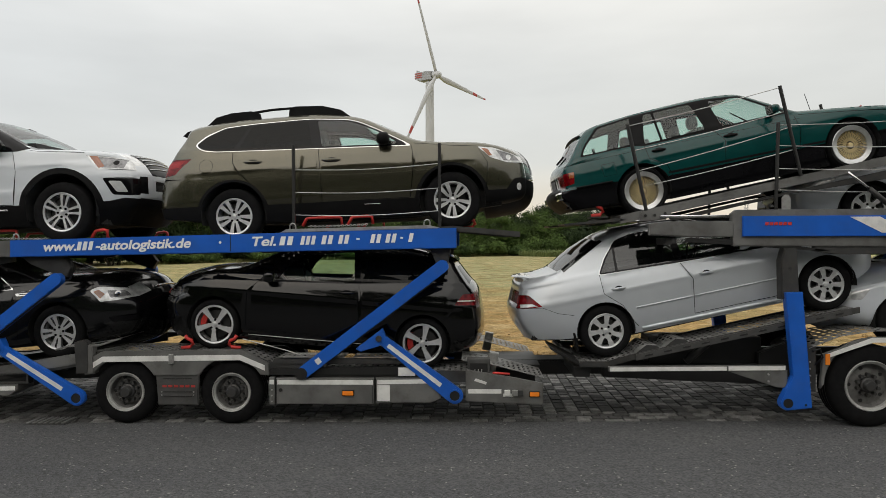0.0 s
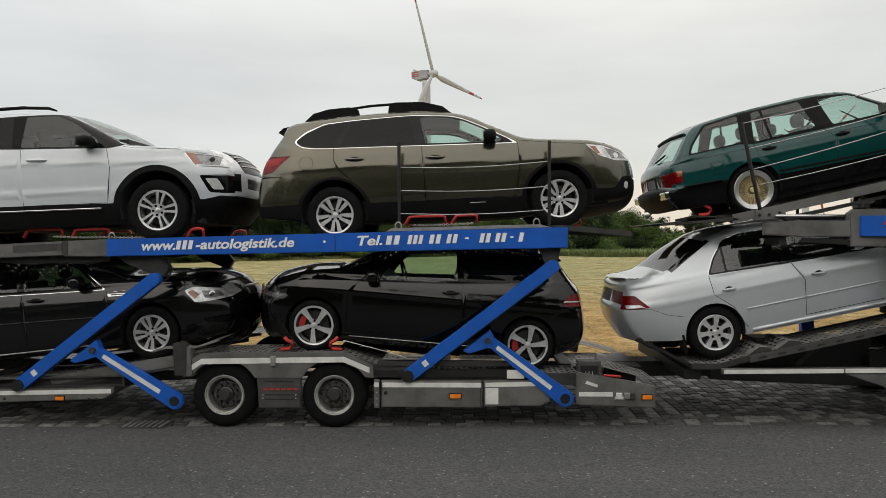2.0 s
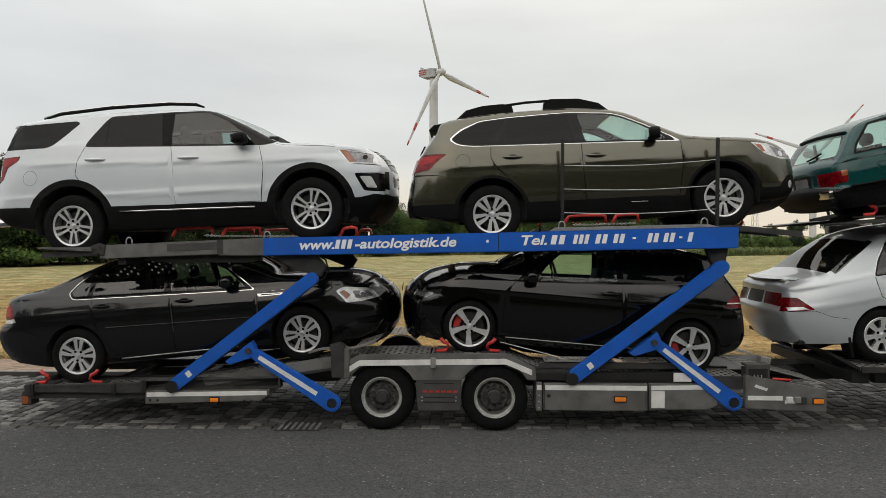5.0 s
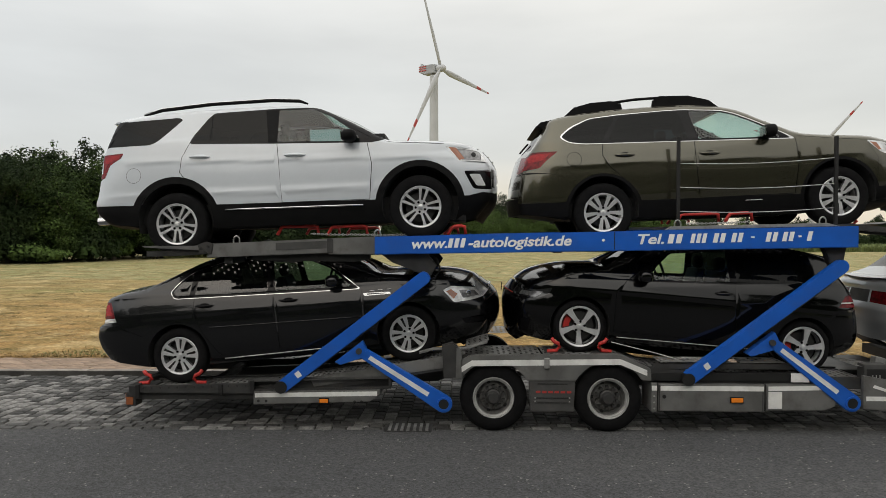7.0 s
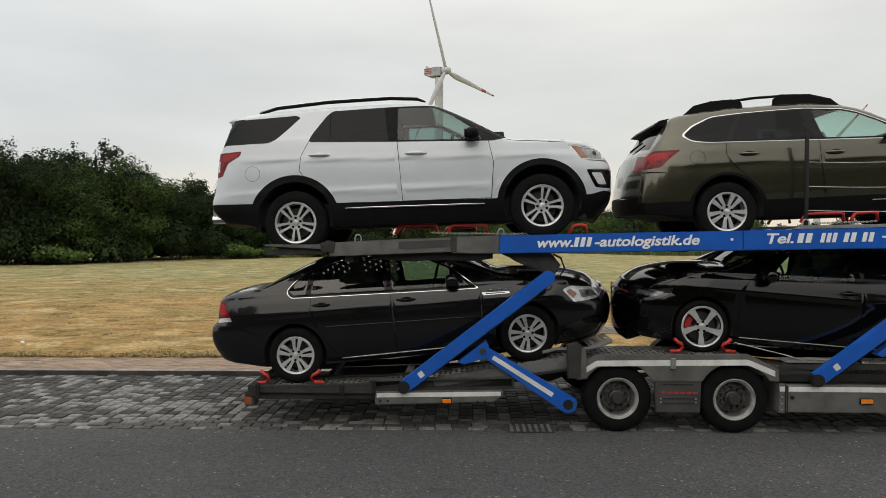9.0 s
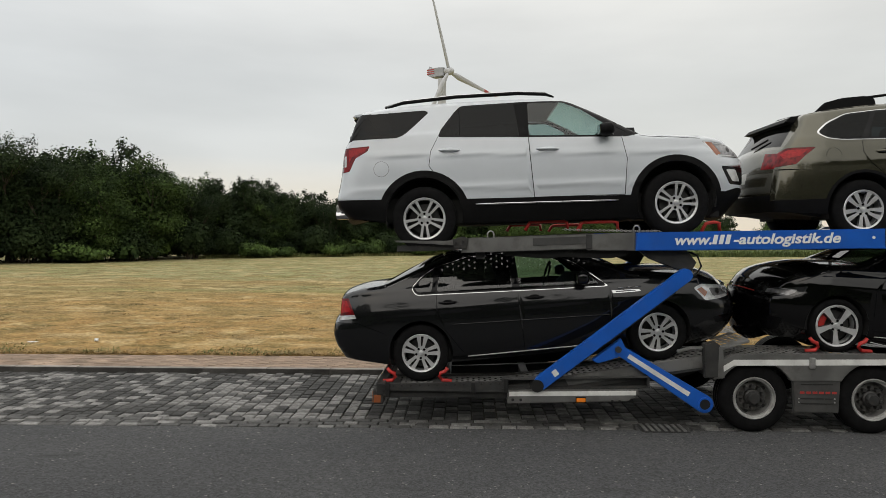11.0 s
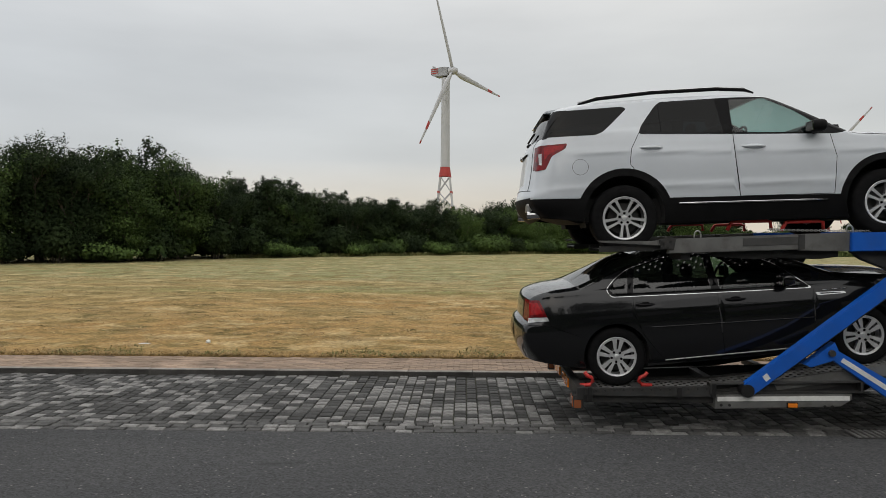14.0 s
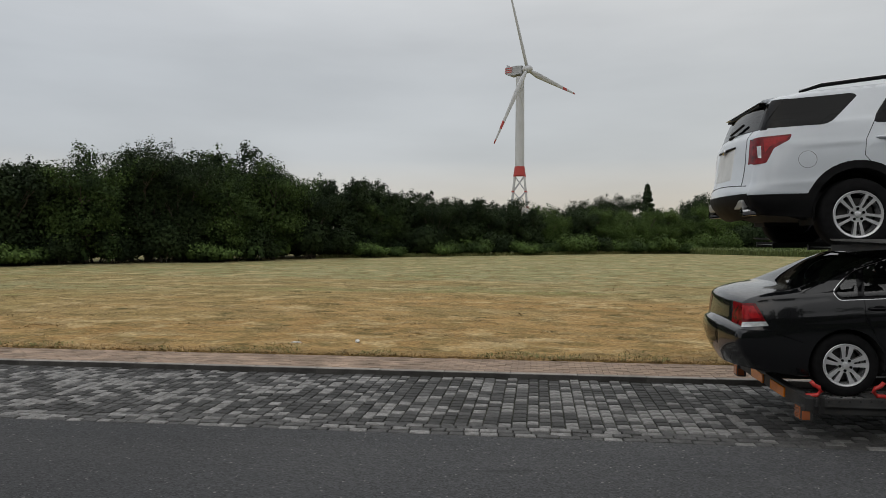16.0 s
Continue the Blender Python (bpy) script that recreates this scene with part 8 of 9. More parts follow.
# the green older estate
P = "paint_green"
green = dict(
    x=2.196, y=7.12, z=2.801, pitch=12.16, wb=2.553, half=0.82, paint=P, label="dark teal older estate car with gold mesh rims", belt=(0.55, -0.01), tumble=0.36,
    nose_z=0.3, tail_z=0.5, tyre=0.298, rim=0.236, lip=0.056, spokes="mesh", alloy="gold_alloy", wheel_label="wheel with gold mesh rim and polished lip", arch=(0.335, 0.0), nuts=0, front_round=(0.35, 0.12), rear_round=(0.3, 0.10),
    profile=[(3.10, -0.24), (3.24, -0.20), (3.33, -0.10), (3.34, 0.04), (3.25, 0.12), (3.23, 0.30), (3.12, 0.365), (2.63, 0.455), (2.14, 0.53), (2.02, 0.55), (1.90, 0.62), (1.50, 0.88), (1.36, 0.94), (1.04, 0.98), (0.70, 0.985), (0.10, 0.97), (-0.34, 0.935), (-0.50, 0.895), (-0.60, 0.81),
             (-0.81, 0.55), (-0.88, 0.49), (-0.905, 0.40), (-0.915, 0.23), (-1.00, 0.20), (-1.00, 0.10), (-0.88, -0.05)],
    bottom=[(-0.35, -0.08), (0.32, -0.17), (2.15, -0.18), (2.85, -0.22)], under=[(-0.95, -0.02), (-0.4, -0.1), (0.4, -0.17), (2.2, -0.19), (3.1, -0.2), (3.1, 0.0), (2.2, 0.05), (0.4, 0.05), (-0.9, 0.1)],
    creases=((0.36, -0.005, 0.008, 0.03),),
    crown=((0, 0.06), (5, 0.06), (8, 0.04), (11, 0.05), (13, 0.03), (17, 0.03), (19, 0.05), (25, 0.05)),
    regions=door_regions(P, [(0.12, 0.54), (0.14, 0.37), (0.33, 0.25), (0.37, 0.11)], [(0.97, 0.545), (1.08, 0.39), (1.0, 0.0)], [(1.95, 0.50), (1.98, 0.33), (1.91, 0.0)], [(0.38, -0.02), (1.0, -0.02)], [(1.0, -0.02), (1.91, -0.02)]) + [
        ("lower_body", "gloss_black", [(-1.3, 0.205), (-0.88, 0.20), (-0.26, 0.18), (-0.2, -0.3), (-1.3, -0.3)], "black lower bodywork"), ("lower_body", "gloss_black", [(0.25, 0.115), (2.30, 0.085), (2.30, -0.3), (0.25, -0.3)], "black lower bodywork"), ("lower_body", "gloss_black", [(2.8, 0.10), (3.5, 0.10), (3.5, -0.3), (2.8, -0.3)], "black lower bodywork"),
        ("rubbing_strip", "plastic", [(0.33, 0.165), (2.24, 0.125), (2.24, 0.10), (0.33, 0.138)], ""),
        ("window_surround", "plastic", rounded([(-0.67, 0.57), (-0.60, 0.69), (-0.38, 0.905), (0.10, 0.952), (0.83, 0.955), (1.03, 0.95), (1.42, 0.90), (1.92, 0.55), (1.06, 0.535), (0.12, 0.535), (-0.02, 0.57)], 0.03), "black window frame"),
        ("rear_side_glass", "glass_light", rounded([(-0.635, 0.585), (-0.575, 0.68), (-0.365, 0.882), (0.05, 0.925), (-0.02, 0.59)], 0.03), ""), ("rear_door_glass", "glass_light", rounded([(0.13, 0.56), (0.22, 0.925), (0.81, 0.93), (0.89, 0.575)], 0.03), ""), ("front_door_glass", "glass_light", rounded([(1.09, 0.565), (1.03, 0.915), (1.40, 0.88), (1.84, 0.57)], 0.03), ""),
        ("quarter_divider", "plastic", [(0.33, 0.55), (0.36, 0.55), (0.35, 0.94), (0.32, 0.94)], ""), ("quarter_divider", "plastic", [(1.38, 0.56), (1.41, 0.56), (1.26, 0.70), (1.22, 0.72)], ""),
        ("tail_light", "red_lens", rounded([(-1.1, 0.42), (-0.785, 0.41), (-0.81, 0.27), (-1.1, 0.25)], 0.01), "red and amber tail light"), ("indicator", "amber_lens", [(-0.85, 0.415), (-0.79, 0.41), (-0.80, 0.345), (-0.855, 0.345)], "amber indicator"),
        ("fuel_flap_seam", "gloss_black", ribbon([(-0.45, 0.42), (-0.29, 0.42), (-0.28, 0.27), (-0.44, 0.27), (-0.45, 0.42)], 0.005), ""), seam([(2.0, 0.50), (2.63, 0.40), (3.22, 0.29)], 0.006), seam([(-0.93, 0.5), (0.1, 0.50), (2.0, 0.45)], 0.004)],
    strip=[("windscreen", "glass_light", rect(9.2, 11.6, -0.92, 0.92), ""), ("rear_glass", "glass_light", rect(18.0, 19.0, -0.88, 0.88), "rear window"), ("tail_light", "red_lens", rect(20.95, 22.0, -1.1, -0.56), "red tail light"), ("tail_light", "red_lens", rect(20.95, 22.0, 0.56, 1.1), "red tail light"), ("plate_recess", "plastic", rect(20.95, 22.0, -0.36, 0.36), ""), ("number_plate", "seat_grey", rect(21.15, 21.8, -0.24, 0.24), "dull grey plate"),
           ("rear_bumper", "plastic", rect(22.6, 25.1, -1.1, 1.1), ""), ("front_bumper", "plastic", rect(-0.1, 4.4, -1.1, 1.1), ""), ("grille", "plastic", rect(4.5, 5.6, -0.9, 0.9), "")],
    cabin=dict(dash=1.55, seats=(0.3, 1.0), driver=1, seat="seat_grey"), handles=((0.19, 0.36, 0.452, -0.01), (1.07, 1.24, 0.437, -0.01)), handle_mat="plastic", mirror=(1.70, 0.625), mirror_mat="paint_green", mirror_size=(0.06, 0.08, 0.055))
bmr, sh = build_car(green)
top_bar(bmr, "glass_lip", sh, 17.75, 17.75, -0.86, 0.86, 0.02, "plastic", 0.008, "black lip over the rear window")
part("aerial", tube([(2.28, -0.55, 0.5), (2.24, -0.56, 0.75)], 0.004, 5), "plastic", bmr)
top_bar(bmr, "rear_wiper", sh, 19.0, 18.7, -0.1, -0.45, 0.012, "plastic", 0.02)
bead(bmr, "door_moulding", sh, [(-0.80, 0.21), (-0.36, 0.195)], 0.014, "plastic")
part("bumper_bar", box(-1.03, -0.93, -0.74, 0.74, 0.10, 0.20, 0.02), "chrome", bmr, "dulled chrome rear bumper")


def repainted(spec, old, fresh, **more):
    """Another car of the same build in another paint."""
    swap = lambda m: fresh if m == old else m
    out = dict(spec, paint=fresh, **more)
    out["regions"] = [(n, swap(m), p, l) for n, m, p, l in spec["regions"]]
    return out


# two white cars further along the lorry, of which little more than the noses show
white_low, sh = build_car(repainted(silver, "paint_silver", "paint_white", x=7.95, y=7.03, z=1.36, pitch=-3.0, facing=-1, label="white saloon seen nose first on the lorry", mirror_mat="paint_white"))
part("lower_grille", box(3.36, 3.50, -0.5, 0.5, 0.0, 0.12, 0.02), "gloss_black", white_low)
white_up, sh = build_car(repainted(silver, "paint_silver", "paint_white", x=7.65, y=7.25, z=2.66, pitch=-2.0, facing=-1, label="white car with twin grilles on the upper level", mirror_mat="paint_white"))
for y in (-0.19, 0.19):
    part("grille", prism(rounded([(3.40, 0.06), (3.545, 0.06), (3.52, 0.29), (3.38, 0.29)], 0.03), y - 0.15, y + 0.15, 0.02), "gloss_black", white_up, "black grille")

# ---- wind turbine ----
def blade_mesh(length):
    bm = bmesh.new()
    rings = []
    for i in range(22):
        s = i / 21
        chord = 0.9 + 2.6 * min(1, s / 0.16) * (1 - s) ** 0.8 + 0.25 * (1 - s)
        thick = 1.6 * (1 - s) ** 1.6 + 0.18
        twist = radians(16 * (1 - s))
        ring = []
        for k in range(10):
            a = 2 * math.pi * k / 10
            u, v = chord * 0.5 * math.cos(a) + chord * 0.12, thick * 0.5 * math.sin(a)
            ring.append(bm.verts.new((u * math.cos(twist) - v * math.sin(twist), u * math.sin(twist) + v * math.cos(twist), s * length)))
        rings.append(ring)
    for a, b in zip(rings, rings[1:]):
        for k in range(10):
            bm.faces.new((a[k], a[(k + 1) % 10], b[(k + 1) % 10], b[k]))
    bm.faces.new(rings[0][::-1])
    bm.faces.new(rings[-1])
    return bm


def split_z(bm, keep):
    """Keeps the faces whose middle height passes a test."""
    drop = [f for f in bm.faces if not keep(f.calc_center_median().z)]
    bmesh.ops.delete(bm, geom=drop, context="FACES")
    return bm


def wind_turbine(x, y, hub_z, blade_len, yaw, first, label, lattice=True, scale=1.0):
    t = thing("wind_turbine", label, "wind turbine", (x, y, 0), group="wind turbines on the horizon")
    top = hub_z - 3.4
    foot = 34.5 if lattice else 0.0
    part("tower", lathe_z([(2.55, foot + 5 if lattice else -0.3), (2.25, top)], 28), "turbine_white", t, smooth=True, sharp=40)
    if lattice:
        part("collar", lathe_z([(3.35, foot), (3.35, foot + 0.6), (2.75, foot + 4.9), (2.75, foot + 5.1)], 28), "turbine_red", t, "red painted steel collar", smooth=True, sharp=40)
        legs = [[Vector((sx * w, sy * w, z)) for w, z in ((6.0, 0.0), (2.6, foot))] for sx, sy in ((1, 1), (-1, 1), (-1, -1), (1, -1))]
        for p, q in legs:
            part("leg", tube([p, q], 0.55, 8), "turbine_white", t)
        for i in range(4):
            (p0, p1), (q0, q1) = legs[i], legs[(i + 1) % 4]
            for lev in range(4):
                a, b = lev / 4, (lev + 1) / 4
                part("brace", tube([p0.lerp(p1, a), q0.lerp(q1, b)], 0.28, 6), "turbine_white", t)
                part("brace", tube([q0.lerp(q1, a), p0.lerp(p1, b)], 0.28, 6), "turbine_white", t)
                part("joint", lathe_z([(0.0, -0.5), (0.8, -0.4), (0.8, 0.4), (0.0, 0.5)], 8, p0.lerp(p1, b - 0.004)), "turbine_red", t, "red joint of the lattice")
    m = pose(0, 0, hub_z, 0, 0, yaw)
    nac = part("nacelle", prism([(-2.6, -2.6), (5.6, -2.6), (8.4, -1.2), (8.4, 2.3), (1.0, 2.5), (-2.6, 2.0)], -2.3, 2.3, 0.3), "turbine_grey", t)
    nac.matrix_local = m @ pose(0, 0, 0, 0, 0, 0)
    for z in (-0.5, 0.6, 1.7):
        band = part("stripe", box(3.6, 8.5, -2.4, 2.4, z - 0.25, z + 0.25), "turbine_red", nac, "red warning stripe")
    part("mast", box(7.6, 7.9, -1.5, 1.5, 2.2, 3.9, 0.05), "turbine_white", nac)
    part("platform", box(5.6, 8.3, -1.8, 1.8, 2.25, 2.7, 0.05), "turbine_white", nac)
    hub = part("rotor_hub", lathe([(0, -3.4), (1.1, -3.0), (1.9, -2.0), (2.1, -0.6), (2.1, 1.6), (0, 1.6)], 20), "turbine_white", t, smooth=True, sharp=40)
    hub.matrix_local = m @ pose(-4.4, 0, 0, 0, 0, -90)
    for k in range(3):
        ang = first + 120 * k
        bm = blade_mesh(blade_len)
        cut = 0.70 * blade_len, 0.80 * blade_len, 0.97 * blade_len
        bl = part("blade", split_z(bm.copy(), lambda z: z < cut[0]), "turbine_white", t, smooth=True)
        part("blade_band", split_z(bm.copy(), lambda z: cut[0] <= z <= cut[1]), "turbine_red", bl, "red band of the blade", smooth=True)
        part("blade_end", split_z(bm.copy(), lambda z: cut[1] < z < cut[2]), "turbine_white", bl, smooth=True)
        part("blade_tip", split_z(bm, lambda z: z >= cut[2]), "turbine_red", bl, "red tip of the blade", smooth=True)
        bl.matrix_local = m @ pose(-4.6, 0, 0) @ pose(0, 0, 0, 0, 0, -90) @ Matrix.Rotation(radians(ang), 4, "Y") @ pose(0, 0, 1.0)
    return t


def lathe_z(profile, sides=24, centre=(0, 0, 0)):
    bm = lathe(profile, sides)
    bmesh.ops.rotate(bm, cent=(0, 0, 0), matrix=Matrix.Rotation(radians(90), 3, "X"), verts=bm.verts[:])
    bmesh.ops.translate(bm, vec=centre, verts=bm.verts[:])
    return bm


wind_turbine(-21.0, 370.0, 92.0, 52.0, 148, -25, "white wind turbine with red bands on a lattice foot")
wind_turbine(260.0, 517.0, 64.0, 52.0, 100, 45, "smaller white wind turbine further off behind the cars", lattice=False)


# ---- trees ----
def leaf_cloud(bm, centre, radii, count, size, rnd, droop=0.0):
    for _ in range(count):
        d = Vector((rnd.gauss(0, 1), rnd.gauss(0, 1), rnd.gauss(0, 1))).normalized()
        r = rnd.random() ** 0.45
        p = Vector(centre) + Vector((d.x * radii[0], d.y * radii[1], d.z * radii[2])) * r
        n = (d + Vector((rnd.uniform(-0.7, 0.7), rnd.uniform(-0.7, 0.7), rnd.uniform(-0.2, 0.9)))).normalized()
        u = n.cross(Vector((rnd.uniform(-1, 1), rnd.uniform(-1, 1), 0.3))).normalized()
        v = n.cross(u)
        s = size * rnd.uniform(0.6, 1.4)
        bm.faces.new([bm.verts.new(p + u * a * s + v * c * s + n * e * s) for a, c, e in ((-1, -0.5, 0), (1, -0.45, -0.1), (0.1, 0.9, 0.1))])


def limb(bm, p, q, r0, r1, rnd, bends=3):
    pts = [p.lerp(q, i / bends) + Vector((rnd.uniform(-1, 1), rnd.uniform(-1, 1), 0)) * (0.06 * (q - p).length if 0 < i < bends else 0) for i in range(bends + 1)]
    add_tube(bm, pts, [r0 + (r1 - r0) * i / bends for i in range(bends + 1)], 6)


def tree(seed, height, spread, leaves, leaf_material, kind="broad", size=0.12):
    rnd = random.Random(seed)
    t = thing("tree", "leafy broadleaf tree at the edge of the field" if kind != "spruce" else "tall narrow dark conifer", "tree", (0, 0, 0), group="trees along the field")
    wood, crown = bmesh.new(), bmesh.new()
    if kind == "spruce":
        limb(wood, Vector((0, 0, 0)), Vector((0, 0, height)), height * 0.018, 0.03, rnd, 5)
        for i in range(26):
            z = height * (0.08 + 0.9 * i / 26)
            w = spread * (1 - i / 26) ** 0.8 * rnd.uniform(0.7, 1.15) + 0.15
            for k in range(5):
                a = rnd.uniform(0, 6.28)
                tip = Vector((math.cos(a) * w, math.sin(a) * w, z - 0.25 * w))
                add_tube(wood, [Vector((0, 0, z)), tip], [0.05, 0.015], 4)
                leaf_cloud(crown, tip * 0.6 + Vector((0, 0, z * 0.4)), (w * 0.5, w * 0.5, 0.35), leaves // 130, size * 0.7, rnd)
    else:
        fork = height * rnd.uniform(0.16, 0.26)
        limb(wood, Vector((0, 0, 0)), Vector((rnd.uniform(-0.3, 0.3), 0, fork)), height * 0.026, height * 0.02, rnd)
        n = rnd.randint(6, 8)
        tips = []
        for i in range(n):
            a = 2 * math.pi * (i + rnd.random() * 0.6) / n
            reach = spread * rnd.uniform(0.35, 0.85)
            top = height * rnd.uniform(0.42, 0.88)
            tip = Vector((math.cos(a) * reach, math.sin(a) * reach, top))
            limb(wood, Vector((0, 0, fork * 0.95)), tip, height * 0.012, 0.04, rnd)
            tips.append(tip)
            for _ in range(3):
                q = tip + Vector((rnd.uniform(-1, 1), rnd.uniform(-1, 1), rnd.uniform(-0.6, 0.8))) * spread * 0.42
                limb(wood, tip.lerp(Vector((0, 0, fork)), 0.35), q, 0.06, 0.015, rnd, 2)
                tips.append(q)
        tips.append(Vector((0, 0, height * 0.9)))
        low = [Vector((math.cos(a) * spread * 0.62, math.sin(a) * spread * 0.62, height * rnd.uniform(0.10, 0.40))) for a in (2 * math.pi * (i + rnd.random()) / 15 for i in range(15))]
        tips += low
        for p in tips:
            w = spread * rnd.uniform(0.30, 0.46)
            if p.z + w * 0.8 > height:
                p.z = height - w * 0.8
            leaf_cloud(crown, p, (w, w, w * rnd.uniform(0.6, 0.85)), leaves // len(tips), size, rnd)
            for _ in range(4):
                d = Vector((rnd.uniform(-1, 1), rnd.uniform(-1, 1), rnd.uniform(-0.5, 1))).normalized() * w
                leaf_cloud(crown, p + d * 0.85, (w * 0.35,) * 3, leaves // len(tips) // 9, size * 0.85, rnd)
        leaf_cloud(crown, (0, 0, height * 0.50), (spread * 0.78, spread * 0.78, height * 0.43), leaves // 2, size * 1.1, rnd)
    part("trunk", wood, "bark", t)
    part("crown", crown, leaf_material, t)
    return t


def bush(seed, w, h, leaves, leaf_material, size=0.125):
    rnd = random.Random(seed)
    t = thing("bush", "dense green bush under the trees", "bush", (0, 0, 0), group="bushes along the field")
    wood, crown = bmesh.new(), bmesh.new()
    for _ in range(9):
        tip = Vector((rnd.uniform(-w, w) * 0.8, rnd.uniform(-w, w) * 0.5, h * rnd.uniform(0.35, 0.85)))
        limb(wood, Vector((tip.x * 0.3, tip.y * 0.3, 0)), tip, 0.05, 0.015, rnd, 2)
        r = w * rnd.uniform(0.35, 0.55)
        leaf_cloud(crown, tip * 0.85, (r, r, max(tip.z * 0.6, 0.5)), leaves // 9, size, rnd)
    part("stem", wood, "bark", t)
    part("crown", crown, leaf_material, t)
    return t


MODELS = {
    "a": tree(11, 12.0, 4.6, 15000, "leaf_a", size=0.115), "b": tree(23, 11.0, 4.0, 15000, "leaf_b", size=0.11), "g": tree(29, 10.0, 4.2, 12000, "leaf_d", size=0.11), "c": tree(37, 12.5, 4.2, 15000, "leaf_c", size=0.11),
    "d": tree(53, 9.0, 3.4, 12000, "leaf_c", size=0.13), "s": tree(5, 13.0, 2.8, 9000, "leaf_c", "spruce", size=0.26),
    "e": tree(61, 12.0, 4.4, 8000, "leaf_a", size=0.17), "f": tree(67, 12.0, 4.2, 8000, "leaf_c", size=0.17), "h": tree(71, 12.0, 4.4, 3000, "leaf_a", size=0.30), "x": bush(19, 3.2, 2.8, 1500, "leaf_b", size=0.26),
    "u": bush(3, 3.4, 2.8, 6500, "leaf_d", size=0.14), "v": bush(8, 3.0, 2.4, 6000, "leaf_b", size=0.14), "w": bush(14, 2.8, 3.6, 6500, "leaf_c", size=0.14),
}
USED = set()


def plant(kind, x, y, s=1.0, turn=None, sz=1.0):
    turn = (x * 37 + y * 91) % 360 if turn is None else turn
    m = pose(x, y, field_height(x, y) - 0.05, 0, 0, turn)
    ob = MODELS[kind] if kind not in USED else copy_thing(MODELS[kind], m)
    USED.add(kind)
    ob.matrix_world = m
    ob.scale = (s, s, s * sz)
    return ob


def edge_line(x):
    """Where the wood's edge runs: near on one side, further off on the other."""
    return float(np.interp(x, [-75, -60, -44, -36, -29, 5, 60, 120], [20, 26, 38, 45.5, 57.5, 79.5, 90, 95]))


def wood_height(x):
    return float(np.interp(x, [-75, -60, -47, -41.5, -36, -33.5, -31, -25, -20, -10, 5, 18, 24, 28, 50], [6.6, 6.6, 6.9, 8.9, 9.9, 9.2, 8.0, 7.3, 6.1, 5.8, 6.2, 6.5, 5.6, 2.2, 2.2]))


rnd = random.Random(77)
x = -58.0
while x < 84:
    y = edge_line(x)
    h = wood_height(x)
    plant(rnd.choice("vwwv" if x < -12 else "uuvw"), x + rnd.uniform(-0.4, 0.4), y + rnd.uniform(0.3, 1.4), rnd.uniform(0.6, 0.95), sz=rnd.uniform(0.8, 1.1))
    if h < 3:
        x += 3.0
        continue
    kind = rnd.choice("abcdca" if x < -29 else "cdad" if x < -12 else "abdgg")
    plant(kind, x + rnd.uniform(-0.6, 0.6), y + rnd.uniform(2.2, 4.2), h / {"a": 12.0, "b": 11.0, "c": 12.5, "d": 9.0, "g": 10.0}[kind] * rnd.uniform(0.78, 0.99))
    plant("x", x + rnd.uniform(-0.5, 0.5), y + rnd.uniform(3.5, 5.0), rnd.uniform(0.8, 1.0))
    kind = rnd.choice("eff")
    plant(kind, x + rnd.uniform(-0.9, 0.9), y + rnd.uniform(6.0, 9.5), h / 12.0 * rnd.uniform(0.88, 1.04))
    x += rnd.uniform(1.8, 2.6) * (1.0 if x < -16 else 1.25)
plant("s", 7.5, 118.0, 0.86)
plant("g", 32.3, 88.0, 0.44)
for x, y, s in ((66.0, 196.0, 0.8), (71.0, 205.0, 0.6), (78.0, 215.0, 0.42), (92.0, 212.0, 0.5), (99.0, 210.0, 0.6), (108.0, 206.0, 0.7), (120.0, 204.0, 0.65)):
    plant("f", x, y, s)
for x, y, s in ((2.0, 112.0, 0.72), (-14.5, 100.0, 0.62), (14.0, 108.0, 0.7), (-4.0, 104.0, 0.62), (22.0, 112.0, 0.6)):
    plant("c", x, y, s)

# a belt of trees across the road, behind the viewer
for i in range(34):
    x = -66 + i * 3.6 + rnd.uniform(-0.8, 0.8)
    plant("h", x, -17 - rnd.uniform(0, 4), rnd.uniform(0.80, 1.0))
    plant("x", x + 1.2, -13.5 - rnd.uniform(0, 1), rnd.uniform(1.0, 1.3))


# a pale works hall and a lattice mast far across the fields
hall = thing("works_hall", "pale grey works hall with a low roof far across the fields", "building", (87.0, 225.0, 0))
part("wall", box(-6.5, 7.0, -5.0, 5.0, 0.0, 2.6, 0.02), "turbine_white", hall)
part("roof", prism([(-6.9, 2.6), (7.4, 2.6), (0.3, 3.9)], -5.3, 5.3, 0.02), "galvanised", hall)
part("door", box(-1.2, 1.4, -5.05, -4.98, 0.0, 2.2, 0.01), "grey_steel", hall)
mast = thing("lattice_mast", "thin grey lattice mast far across the fields", "mast", (83.0, 202.0, 0))
corners = [(-0.9, -0.9), (0.9, -0.9), (0.9, 0.9), (-0.9, 0.9)]
for cx, cy in corners:
    part("leg", tube([(cx, cy, 0), (cx * 0.35, cy * 0.35, 16.0)], 0.06, 5), "turbine_grey", mast)
for k in range(8):
    f0, f1 = 1 - 0.65 * k / 8, 1 - 0.65 * (k + 1) / 8
    for (ax, ay), (bx, by) in zip(corners, corners[1:] + corners[:1]):
        part("brace", tube([(ax * f0, ay * f0, k * 2.0), (bx * f1, by * f1, k * 2.0 + 2.0)], 0.035, 4), "turbine_grey", mast)

